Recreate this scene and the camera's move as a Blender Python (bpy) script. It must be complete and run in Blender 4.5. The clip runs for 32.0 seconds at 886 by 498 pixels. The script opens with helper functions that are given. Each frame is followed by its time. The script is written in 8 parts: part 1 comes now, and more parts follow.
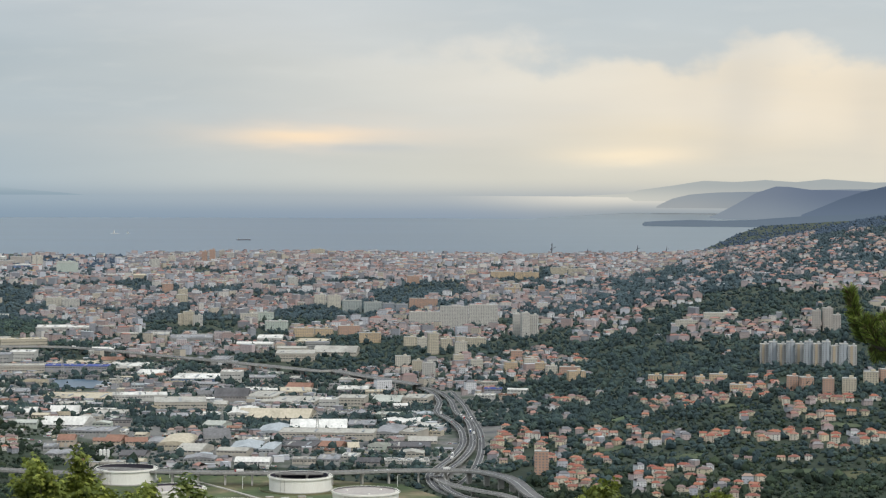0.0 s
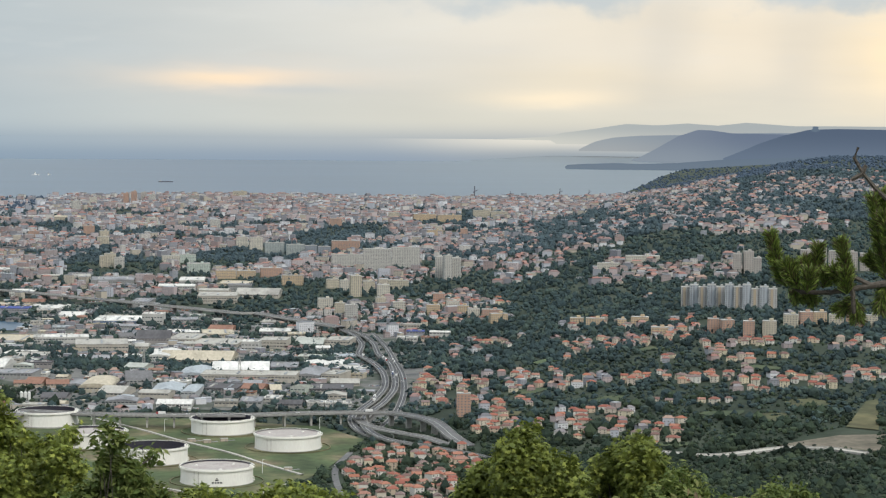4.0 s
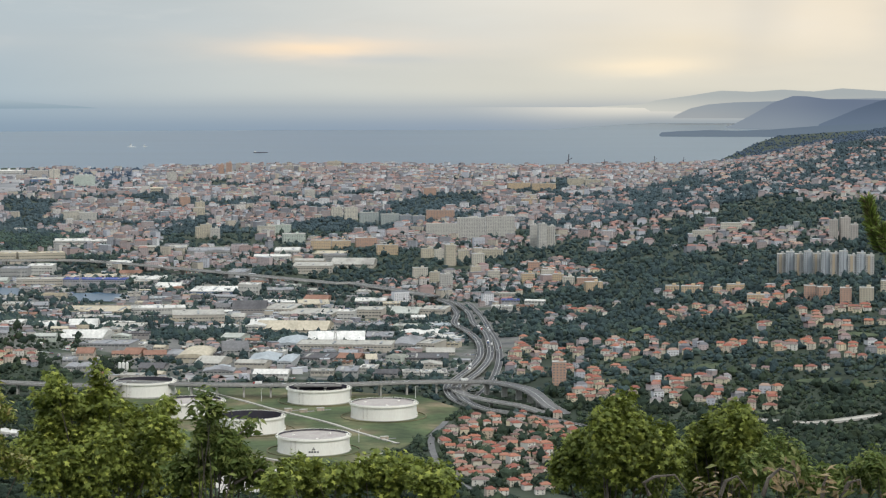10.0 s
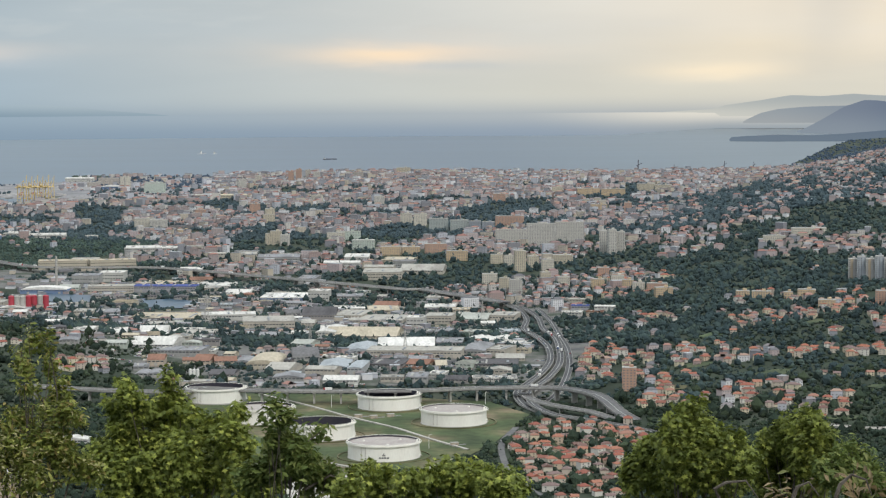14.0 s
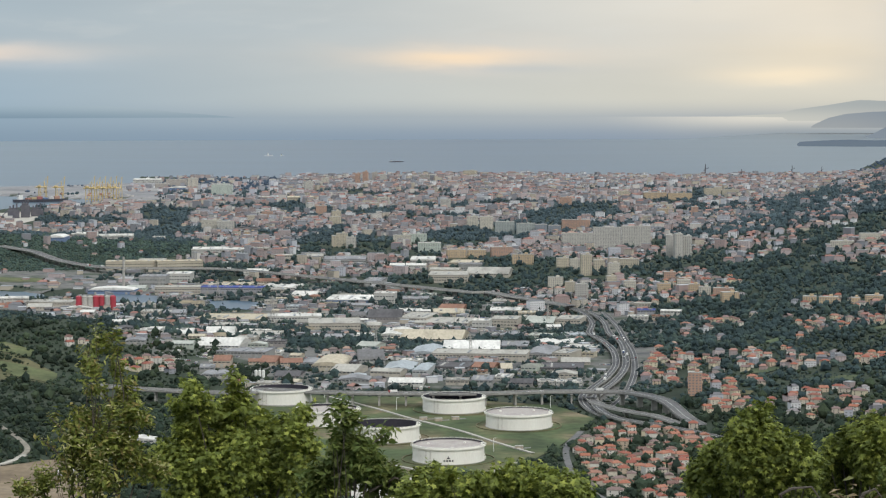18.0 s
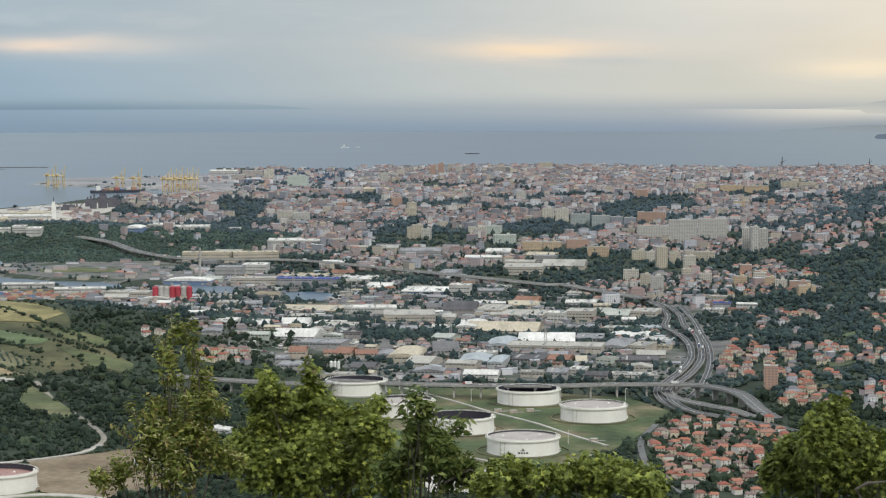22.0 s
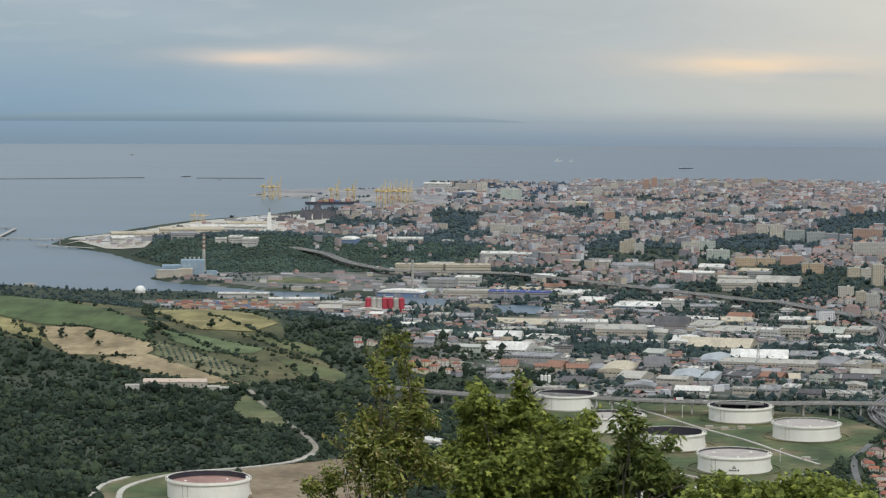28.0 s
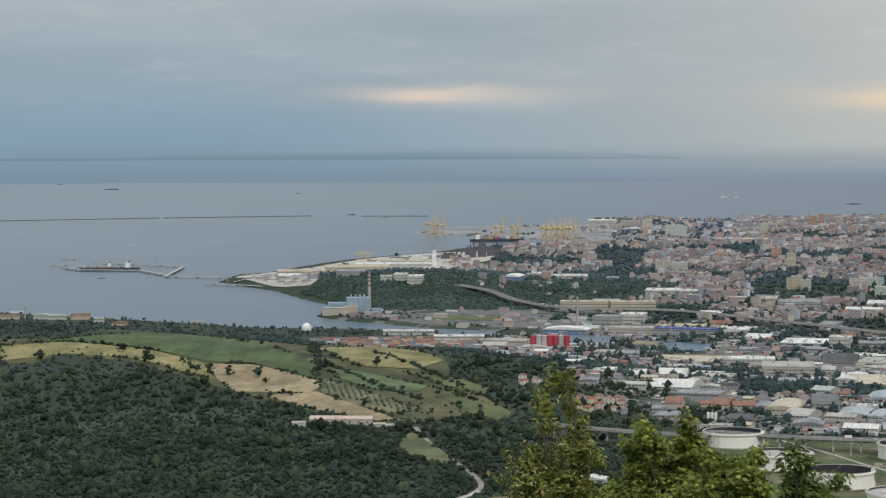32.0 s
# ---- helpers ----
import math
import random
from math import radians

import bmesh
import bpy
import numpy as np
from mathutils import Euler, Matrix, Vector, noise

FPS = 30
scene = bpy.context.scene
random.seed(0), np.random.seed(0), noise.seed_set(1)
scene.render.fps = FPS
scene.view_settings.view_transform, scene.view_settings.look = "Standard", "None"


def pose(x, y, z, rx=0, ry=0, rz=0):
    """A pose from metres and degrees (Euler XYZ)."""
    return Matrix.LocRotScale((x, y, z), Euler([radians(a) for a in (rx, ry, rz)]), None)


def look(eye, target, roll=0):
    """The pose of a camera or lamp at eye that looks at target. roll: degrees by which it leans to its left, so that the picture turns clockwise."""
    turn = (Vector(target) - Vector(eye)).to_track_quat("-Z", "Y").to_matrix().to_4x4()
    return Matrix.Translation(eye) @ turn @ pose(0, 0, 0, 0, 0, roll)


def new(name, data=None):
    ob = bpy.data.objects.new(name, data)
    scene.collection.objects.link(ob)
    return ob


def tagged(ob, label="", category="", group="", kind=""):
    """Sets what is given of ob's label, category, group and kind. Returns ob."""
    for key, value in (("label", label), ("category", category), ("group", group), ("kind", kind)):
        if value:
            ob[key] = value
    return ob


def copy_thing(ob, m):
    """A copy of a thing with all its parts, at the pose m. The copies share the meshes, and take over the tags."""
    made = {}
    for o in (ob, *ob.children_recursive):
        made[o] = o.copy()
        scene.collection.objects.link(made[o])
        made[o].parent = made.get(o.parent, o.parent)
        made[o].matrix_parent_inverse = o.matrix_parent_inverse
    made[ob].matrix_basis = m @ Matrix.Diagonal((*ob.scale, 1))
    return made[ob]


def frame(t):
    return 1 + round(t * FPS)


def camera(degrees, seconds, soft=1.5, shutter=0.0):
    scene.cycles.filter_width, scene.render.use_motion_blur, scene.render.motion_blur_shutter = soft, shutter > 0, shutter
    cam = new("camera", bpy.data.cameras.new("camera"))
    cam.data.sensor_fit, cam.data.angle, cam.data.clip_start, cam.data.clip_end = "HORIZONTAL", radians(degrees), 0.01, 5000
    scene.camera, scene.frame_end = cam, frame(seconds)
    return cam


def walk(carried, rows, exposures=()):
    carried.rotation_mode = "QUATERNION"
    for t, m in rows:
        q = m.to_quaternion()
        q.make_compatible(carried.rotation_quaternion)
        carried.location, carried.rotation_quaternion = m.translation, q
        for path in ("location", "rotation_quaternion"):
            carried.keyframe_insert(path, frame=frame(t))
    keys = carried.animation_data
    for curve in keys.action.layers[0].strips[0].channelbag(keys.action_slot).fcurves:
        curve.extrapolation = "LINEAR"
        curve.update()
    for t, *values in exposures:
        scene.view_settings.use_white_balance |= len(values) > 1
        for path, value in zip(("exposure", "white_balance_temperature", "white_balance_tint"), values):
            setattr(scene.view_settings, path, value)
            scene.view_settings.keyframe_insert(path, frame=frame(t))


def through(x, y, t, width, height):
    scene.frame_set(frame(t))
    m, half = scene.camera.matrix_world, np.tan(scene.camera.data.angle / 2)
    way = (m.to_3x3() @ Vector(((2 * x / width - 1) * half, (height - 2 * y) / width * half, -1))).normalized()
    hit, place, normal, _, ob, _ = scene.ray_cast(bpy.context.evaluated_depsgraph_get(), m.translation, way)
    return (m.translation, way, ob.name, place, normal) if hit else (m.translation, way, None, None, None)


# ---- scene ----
# The landscape is built at a quarter of its true size (tanks of 80 m become 20 m), so that its twenty
# kilometres lie inside the camera's clipping; only the trees beside the camera have their true size.
EYE = Vector((0.0, 0.0, 107.5))
cam = camera(21.14, 32.0, 1.25)


def aim(turn, tilt):
    a, b = radians(turn), radians(tilt)
    return EYE + 100 * Vector((math.sin(a) * math.cos(b), math.cos(a) * math.cos(b), math.sin(b)))


# seconds, turn to the right, tilt up and lean, in degrees
PATH = [
    (0, 3.919, -2.142, 0.268),
    (0.5, 4.150, -2.217, 0.301),
    (1, 4.363, -2.401, 0.360),
    (1.5, 4.681, -2.581, 0.336),
    (2, 5.123, -2.847, 0.344),
    (2.5, 5.428, -3.140, 0.403),
    (3, 5.617, -3.366, 0.538),
    (3.5, 5.795, -3.479, 0.472),
    (5.5, 5.772, -3.636, 0.530),
    (6, 5.676, -3.805, 0.354),
    (6.5, 5.491, -3.984, 0.245),
    (7, 5.176, -4.123, 0.186),
    (7.5, 4.923, -4.091, 0.103),
    (8, 4.668, -4.114, -0.157),
    (8.5, 4.319, -4.215, -0.338),
    (9, 3.866, -4.240, -0.327),
    (9.5, 3.619, -4.241, -0.139),
    (10, 3.514, -4.274, -0.069),
    (10.5, 3.483, -4.305, -0.262),
    (11, 3.353, -4.270, -0.380),
    (11.5, 3.080, -4.223, -0.287),
    (12, 2.753, -4.132, -0.301),
    (12.5, 2.635, -4.159, -0.618),
    (13, 2.442, -4.094, -0.611),
    (13.5, 2.112, -4.128, -0.476),
    (15.5, 1.226, -4.090, -0.206),
    (16, 0.952, -4.036, -0.163),
    (16.5, 0.648, -4.085, -0.113),
    (17, 0.437, -4.059, -0.221),
    (17.5, 0.309, -3.951, -0.202),
    (18, 0.237, -4.045, -0.104),
    (18.5, 0.202, -4.171, -0.083),
    (19, 0.000, -4.140, -0.017),
    (19.5, -0.339, -4.117, -0.144),
    (20, -0.645, -4.143, -0.183),
    (20.5, -0.928, -4.180, -0.196),
    (21, -1.190, -4.245, -0.168),
    (21.5, -1.374, -4.246, -0.076),
    (22, -1.584, -4.238, -0.033),
    (22.5, -1.768, -4.339, -0.128),
    (23, -2.030, -4.366, -0.167),
    (23.5, -2.283, -4.417, -0.003),
    (24, -2.661, -4.379, 0.125),
    (24.5, -3.088, -4.256, 0.130),
    (25, -3.478, -4.101, 0.137),
    (25.5, -3.964, -4.197, 0.161),
    (26, -4.728, -4.294, -0.085),
    (26.5, -5.413, -4.010, -0.295),
    (28.5, -7.156, -3.927, 0.421),
    (29, -7.727, -3.932, 0.397),
    (29.5, -8.425, -3.763, 0.476),
    (30, -9.104, -3.559, 0.425),
    (30.5, -9.472, -3.405, 0.222),
    (31, -9.873, -3.235, -0.091),
    (31.5, -10.446, -3.130, -0.137),
    (32, -10.695, -3.025, -0.155),
]
walk(cam, [(t, look(EYE, aim(turn, tilt), lean)) for t, turn, tilt, lean in PATH],
     [(0.0, 0.13), (3.0, 0.19), (7.0, 0.25), (9.0, 0.2), (13.0, 0.15), (19.0, 0.1), (22.0, 0.1), (26.0, 0.06), (32.0, -0.13)])

# ---- sky and sun ----
SUN_TURN, SUN_HEIGHT = 150.0, 42.0     # degrees clockwise from the view's middle, and above the horizon


def nodes_of(tree):
    tree.nodes.clear()
    return tree.nodes, tree.links


def sky_world():
    world = bpy.data.worlds.new("sky")
    world.use_nodes = True
    scene.world = world
    n, l = nodes_of(world.node_tree)

    def put(kind, **values):
        node = n.new(kind)
        for key, value in values.items():
            if key in ("operation", "blend_type", "data_type", "interpolation_type", "noise_dimensions", "sky_type", "sun_disc"):
                exec_set(node, key, value)
            else:
                node.inputs[int(key[1:])].default_value = value
        return node

    def exec_set(node, key, value):
        if key == "operation":
            node.operation = value
        elif key == "blend_type":
            node.blend_type = value
        elif key == "data_type":
            node.data_type = value
        elif key == "interpolation_type":
            node.interpolation_type = value
        elif key == "noise_dimensions":
            node.noise_dimensions = value

    def math_node(op, a, b=None, c=None):
        node = put("ShaderNodeMath", operation=op)
        for k, v in enumerate((a, b, c)):
            if v is None:
                continue
            if isinstance(v, (int, float)):
                node.inputs[k].default_value = v
            else:
                l.new(v, node.inputs[k])
        return node.outputs[0]

    def mix(fac, a, b):
        node = n.new("ShaderNodeMix")
        node.data_type = "RGBA"
        for k, v in ((0, fac), (6, a), (7, b)):
            if isinstance(v, (int, float)):
                node.inputs[k].default_value = v
            elif isinstance(v, tuple):
                node.inputs[k].default_value = (*v, 1)
            else:
                l.new(v, node.inputs[k])
        return node.outputs[2]

    def smooth(value, low, high):
        node = n.new("ShaderNodeMapRange")
        node.interpolation_type = "SMOOTHSTEP"
        l.new(value, node.inputs[0])
        node.inputs[1].default_value, node.inputs[2].default_value = low, high
        return node.outputs[0]

    way = n.new("ShaderNodeTexCoord").outputs["Generated"]
    split = n.new("ShaderNodeSeparateXYZ")
    l.new(way, split.inputs[0])
    turn = math_node("MULTIPLY", math_node("ARCTAN2", split.outputs[0], split.outputs[1]), 57.2958)
    height = math_node("MULTIPLY", math_node("ARCSINE", split.outputs[2]), 57.2958)

    def noise_at(sx, sy, scale, detail, shift=0.0):
        comb = n.new("ShaderNodeCombineXYZ")
        l.new(math_node("MULTIPLY", turn, sx), comb.inputs[0])
        l.new(math_node("MULTIPLY", height, sy), comb.inputs[1])
        comb.inputs[2].default_value = shift
        tex = n.new("ShaderNodeTexNoise")
        tex.inputs["Scale"].default_value, tex.inputs["Detail"].default_value = scale, detail
        tex.inputs["Roughness"].default_value = 0.5
        l.new(comb.outputs[0], tex.inputs["Vector"])
        return tex.outputs[0]

    # soft grey cloud: blue-grey over the open sea, pale and warm towards the evening sun
    big = noise_at(0.05, 0.30, 1.0, 3.0)
    fine = noise_at(0.16, 0.9, 1.0, 4.0, 3.7)
    wisp = noise_at(0.55, 2.6, 1.0, 5.0, 9.1)
    lumps = noise_at(0.34, 0.5, 1.0, 5.0, 5.3)
    shafts = noise_at(0.26, 0.07, 1.0, 2.0, 7.7)
    bent = math_node("ADD", turn, math_node("MULTIPLY", math_node("SUBTRACT", big, 0.5), 14.0))
    side = smooth(bent, -17.0, 11.0)
    cloud = mix(side, SKY_BLUE, SKY_PALE)
    low = math_node("SUBTRACT", 1.0, smooth(height, -0.5, 1.3))
    level = smooth(turn, -18.0, 11.0)
    cloud = mix(math_node("MULTIPLY", low, 0.95), cloud, mix(level, SKY_LOW_BLUE, SKY_LOW_PALE))
    high = smooth(math_node("ADD", height, math_node("MULTIPLY", math_node("SUBTRACT", big, 0.5), 5.0)), 1.6, 4.8)
    cloud = mix(math_node("MULTIPLY", high, 0.85), cloud, SKY_TOP)

    def glow(base, colour, at, up, wide, tall, amount, ragged):
        """A thin place in the cloud where the low sun shows through."""
        dx = math_node("DIVIDE", math_node("SUBTRACT", turn, at), wide)
        lift = math_node("ADD", height, math_node("MULTIPLY", math_node("SUBTRACT", fine, 0.5), ragged))
        lift = math_node("ADD", lift, math_node("MULTIPLY", math_node("SUBTRACT", wisp, 0.5), ragged * 0.55))
        dy = math_node("DIVIDE", math_node("SUBTRACT", lift, up), tall)
        r = math_node("ADD", math_node("MULTIPLY", dx, dx), math_node("MULTIPLY", dy, dy))
        fall = math_node("POWER", 2.718, math_node("MULTIPLY", r, -1.0))
        return mix(math_node("MULTIPLY", fall, amount), base, colour)

    cloud = glow(cloud, (0.86, 0.745, 0.58), 13.5, 1.9, 6.5, 1.5, 0.8, 1.2)
    cloud = glow(cloud, (0.92, 0.78, 0.56), 9.5, 0.60, 3.0, 0.45, 0.45, 0.7)
    cloud = glow(cloud, (0.99, 0.83, 0.60), 8.5, 0.14, 1.7, 0.2, 0.7, 0.4)
    cloud = glow(cloud, (1.02, 0.82, 0.53), 16.8, 1.1, 2.2, 1.1, 0.8, 0.6)
    cloud = glow(cloud, (0.86, 0.72, 0.58), 0.9, 0.62, 2.9, 0.32, 0.7, 0.8)
    cloud = glow(cloud, (0.98, 0.76, 0.52), 0.5, 0.58, 1.3, 0.18, 0.7, 0.4)
    cloud = glow(cloud, (0.80, 0.70, 0.61), -10.6, 0.66, 2.4, 0.2, 0.7, 0.45)
    cloud = glow(cloud, (0.95, 0.75, 0.58), -11.2, 0.62, 0.9, 0.12, 0.6, 0.2)
    cloud = glow(cloud, (0.42, 0.49, 0.55), -9.6, 0.42, 2.0, 0.12, 0.5, 0.3)
    # rain shafts hanging from the cloud on the right, and thin grey bars under the bright gaps
    veil = math_node("MULTIPLY", smooth(shafts, 0.36, 0.70), math_node("MULTIPLY", smooth(turn, 6.0, 11.0), smooth(height, -0.9, 1.2)))
    cloud = mix(math_node("MULTIPLY", veil, 0.55), cloud, (0.54, 0.54, 0.52))
    cloud = glow(cloud, (0.50, 0.54, 0.56), 2.0, 0.28, 1.6, 0.1, 0.45, 0.25)
    # ragged grey cloud bank above, its lower edge lit from beyond
    edge = math_node("ADD", height, math_node("MULTIPLY", math_node("SUBTRACT", lumps, 0.5), 3.4))
    bank = math_node("MULTIPLY", smooth(edge, 2.2, 2.75), smooth(turn, -2.0, 8.0))
    cloud = mix(math_node("MULTIPLY", bank, 0.8), cloud, (0.47, 0.53, 0.565))
    streak = math_node("MULTIPLY", smooth(wisp, 0.5, 0.72), smooth(height, 0.2, 1.2))
    cloud = mix(math_node("MULTIPLY", streak, 0.12), cloud, (0.70, 0.70, 0.67))
    # haze over the far water
    deep = math_node("SUBTRACT", 1.0, smooth(height, -1.25, -0.35))
    cloud = mix(deep, cloud, mix(level, HAZE_BLUE, HAZE_PALE))
    shade = math_node("MULTIPLY_ADD", math_node("SUBTRACT", fine, 0.5), 0.16, 1.0)
    shade = math_node("MULTIPLY_ADD", math_node("SUBTRACT", big, 0.5), 0.22, shade)
    # an overcast sky is about three times as bright overhead as at the horizon
    shade = math_node("MULTIPLY", shade, math_node("MULTIPLY_ADD", smooth(height, 6.0, 80.0), ZENITH, 1.0))
    comb = n.new("ShaderNodeVectorMath")
    comb.operation = "SCALE"
    l.new(cloud, comb.inputs[0])
    l.new(shade, comb.inputs["Scale"])

    sky = n.new("ShaderNodeTexSky")
    sky.sky_type, sky.sun_disc = "NISHITA", False
    sky.sun_elevation, sky.sun_rotation = radians(SUN_HEIGHT), radians(SUN_TURN)
    clear = n.new("ShaderNodeBackground")
    l.new(sky.outputs[0], clear.inputs[0])
    clear.inputs[1].default_value = 0.07
    cover = n.new("ShaderNodeBackground")
    l.new(comb.outputs[0], cover.inputs[0])
    cover.inputs[1].default_value = 1.0
    blend = n.new("ShaderNodeMixShader")
    blend.inputs[0].default_value = 0.94
    l.new(clear.outputs[0], blend.inputs[1])
    l.new(cover.outputs[0], blend.inputs[2])
    out = n.new("ShaderNodeOutputWorld")
    l.new(blend.outputs[0], out.inputs[0])


SKY_BLUE, SKY_PALE, SKY_TOP = (0.31, 0.41, 0.49), (0.72, 0.695, 0.63), (0.555, 0.59, 0.62)
SKY_LOW_BLUE, SKY_LOW_PALE = (0.26, 0.39, 0.51), (0.66, 0.635, 0.545)
HAZE_BLUE, HAZE_PALE = (0.215, 0.305, 0.39), (0.27, 0.325, 0.395)
ZENITH = 1.6
sky_world()
lamp = bpy.data.lights.new("sun", "SUN")
lamp.energy, lamp.angle, lamp.color = 1.4, radians(25), (1.0, 0.95, 0.87)
sun = new("sun", lamp)
a, b = radians(SUN_TURN), radians(SUN_HEIGHT)
sun.matrix_world = look(500 * Vector((math.sin(a) * math.cos(b), math.cos(a) * math.cos(b), math.sin(b))), (0, 0, 0))

# ---- materials ----
def material(name, colours, scale=1.0, rough=0.8, bump=0.0, detail=6.0, metal=0.0, fine=0.25, per="", specular=0.35, spread=(0.3, 0.7), stretch=(1, 1, 1), patches=None):
    """A surface whose colour wanders between the given ones: large patches at `scale` a metre, a finer grain on top.
    per: 'island' or 'object' picks one of the colours for every loose piece instead. patches: (size in metres, amount) of
    broad lighter and darker growth across many pieces."""
    mat = bpy.data.materials.new(name)
    mat.use_nodes = True
    n, l = nodes_of(mat.node_tree)
    out, bsdf = n.new("ShaderNodeOutputMaterial"), n.new("ShaderNodeBsdfPrincipled")
    l.new(bsdf.outputs[0], out.inputs[0])
    place = n.new("ShaderNodeNewGeometry")
    move = n.new("ShaderNodeVectorMath")
    move.operation = "MULTIPLY"
    move.inputs[1].default_value = stretch
    l.new(place.outputs["Position"], move.inputs[0])
    patch, grain = n.new("ShaderNodeTexNoise"), n.new("ShaderNodeTexNoise")
    for tex, s, dt in ((patch, scale, detail), (grain, scale * 9, 4.0)):
        tex.inputs["Scale"].default_value, tex.inputs["Detail"].default_value = s, dt
        l.new(move.outputs[0], tex.inputs["Vector"])
    ramp = n.new("ShaderNodeValToRGB")
    while len(ramp.color_ramp.elements) < len(colours):
        ramp.color_ramp.elements.new(0.5)
    for k, c in enumerate(colours):
        e = ramp.color_ramp.elements[k]
        e.color = (*c, 1)
        t = k / max(1, len(colours) - 1)
        e.position = k / len(colours) if per else spread[0] + t * (spread[1] - spread[0])
    if per:
        ramp.color_ramp.interpolation = "CONSTANT"
        source = place.outputs["Random Per Island"] if per == "island" else n.new("ShaderNodeObjectInfo").outputs["Random"]
        l.new(source, ramp.inputs[0])
    else:
        l.new(patch.outputs[0], ramp.inputs[0])
    vary = n.new("ShaderNodeMapRange")
    vary.inputs[1].default_value, vary.inputs[2].default_value = 0.25, 0.75
    vary.inputs[3].default_value, vary.inputs[4].default_value = 1 - fine, 1 + fine
    l.new(grain.outputs[0], vary.inputs[0])
    tone = n.new("ShaderNodeVectorMath")
    tone.operation = "SCALE"
    l.new(ramp.outputs[0], tone.inputs[0])
    if patches:
        broad, span, both = n.new("ShaderNodeTexNoise"), n.new("ShaderNodeMapRange"), n.new("ShaderNodeMath")
        broad.inputs["Scale"].default_value, broad.inputs["Detail"].default_value = 1 / patches[0], 5.0
        l.new(place.outputs["Position"], broad.inputs["Vector"])
        l.new(broad.outputs[0], span.inputs[0])
        span.inputs[1].default_value, span.inputs[2].default_value = 0.32, 0.68
        span.inputs[3].default_value, span.inputs[4].default_value = 1 - patches[1], 1 + patches[1]
        both.operation = "MULTIPLY"
        l.new(span.outputs[0], both.inputs[0])
        l.new(vary.outputs[0], both.inputs[1])
        l.new(both.outputs[0], tone.inputs["Scale"])
    else:
        l.new(vary.outputs[0], tone.inputs["Scale"])
    l.new(tone.outputs[0], bsdf.inputs["Base Color"])
    bsdf.inputs["Roughness"].default_value, bsdf.inputs["Metallic"].default_value = rough, metal
    bsdf.inputs["Specular IOR Level"].default_value = specular
    if bump:
        relief = n.new("ShaderNodeBump")
        relief.inputs["Strength"].default_value, relief.inputs["Distance"].default_value = 0.6, bump
        l.new(grain.outputs[0], relief.inputs["Height"])
        l.new(relief.outputs[0], bsdf.inputs["Normal"])
    return mat


SLOPE_GRASS = material("slope_grass", [(0.04, 0.055, 0.03), (0.06, 0.08, 0.04), (0.085, 0.095, 0.05)], 0.12, 0.95, 0.1)
GROUND = material("ground", [(0.018, 0.028, 0.016), (0.03, 0.043, 0.026), (0.052, 0.062, 0.042)], 0.02, 0.95, 0.5)


def sea_surface():
    """Water, sky reflection and cloud shade painted into its colour by position: greyer in the bay on the left, bluer
    off the city and paler in the cove, with long faint streaks of wind.
    """
    mat = material("sea", [(0.90, 0.90, 0.90), (1.08, 1.08, 1.08)], 0.006, 0.28, 0.0, fine=0.04, specular=0.26, stretch=(0.35, 1.6, 1), spread=(0.35, 0.65))
    n, l = mat.node_tree.nodes, mat.node_tree.links
    bsdf = next(q for q in n if q.type == "BSDF_PRINCIPLED")
    tone = bsdf.inputs["Base Color"].links[0].from_socket
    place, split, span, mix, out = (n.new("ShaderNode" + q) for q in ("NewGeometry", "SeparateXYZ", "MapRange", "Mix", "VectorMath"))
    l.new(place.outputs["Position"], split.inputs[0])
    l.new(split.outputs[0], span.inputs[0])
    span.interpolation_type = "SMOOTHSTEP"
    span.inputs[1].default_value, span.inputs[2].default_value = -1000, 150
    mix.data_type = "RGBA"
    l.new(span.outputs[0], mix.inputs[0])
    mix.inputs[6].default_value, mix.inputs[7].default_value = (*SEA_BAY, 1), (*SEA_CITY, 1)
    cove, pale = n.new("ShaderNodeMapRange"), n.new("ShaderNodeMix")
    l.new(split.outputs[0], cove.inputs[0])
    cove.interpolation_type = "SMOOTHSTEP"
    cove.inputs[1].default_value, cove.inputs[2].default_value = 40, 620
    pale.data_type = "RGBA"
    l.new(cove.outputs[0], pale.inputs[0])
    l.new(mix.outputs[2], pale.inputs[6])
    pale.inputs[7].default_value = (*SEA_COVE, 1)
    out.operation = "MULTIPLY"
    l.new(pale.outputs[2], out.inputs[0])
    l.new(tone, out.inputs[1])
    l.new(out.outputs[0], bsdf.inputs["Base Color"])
    return mat


# Tones that stand in for what the water reflects from bay to cove.
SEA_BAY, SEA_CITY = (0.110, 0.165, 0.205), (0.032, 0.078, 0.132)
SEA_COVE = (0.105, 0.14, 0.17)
SEA = sea_surface()
TANK_WHITE = material("tank_paint", [(0.82, 0.79, 0.73), (0.88, 0.86, 0.80)], 0.3, 0.55, fine=0.05, stretch=(1, 1, 0.3))
# Near-black: painted shade inside the tanks, and the badge's own paint.
TANK_SHADE_BADGE = material("tank_shade_badge", [(0.035, 0.035, 0.05), (0.05, 0.045, 0.055)], 0.3, 0.8)
TANK_ROOF = material("tank_roof", [(0.34, 0.30, 0.28), (0.42, 0.38, 0.35)], 0.25, 0.8)
CONCRETE = material("concrete", [(0.33, 0.32, 0.30), (0.45, 0.43, 0.40)], 0.15, 0.9, 0.02)
RED_ROOF = material("tank_roof_red", [(0.25, 0.14, 0.12), (0.36, 0.22, 0.19)], 0.12, 0.8)
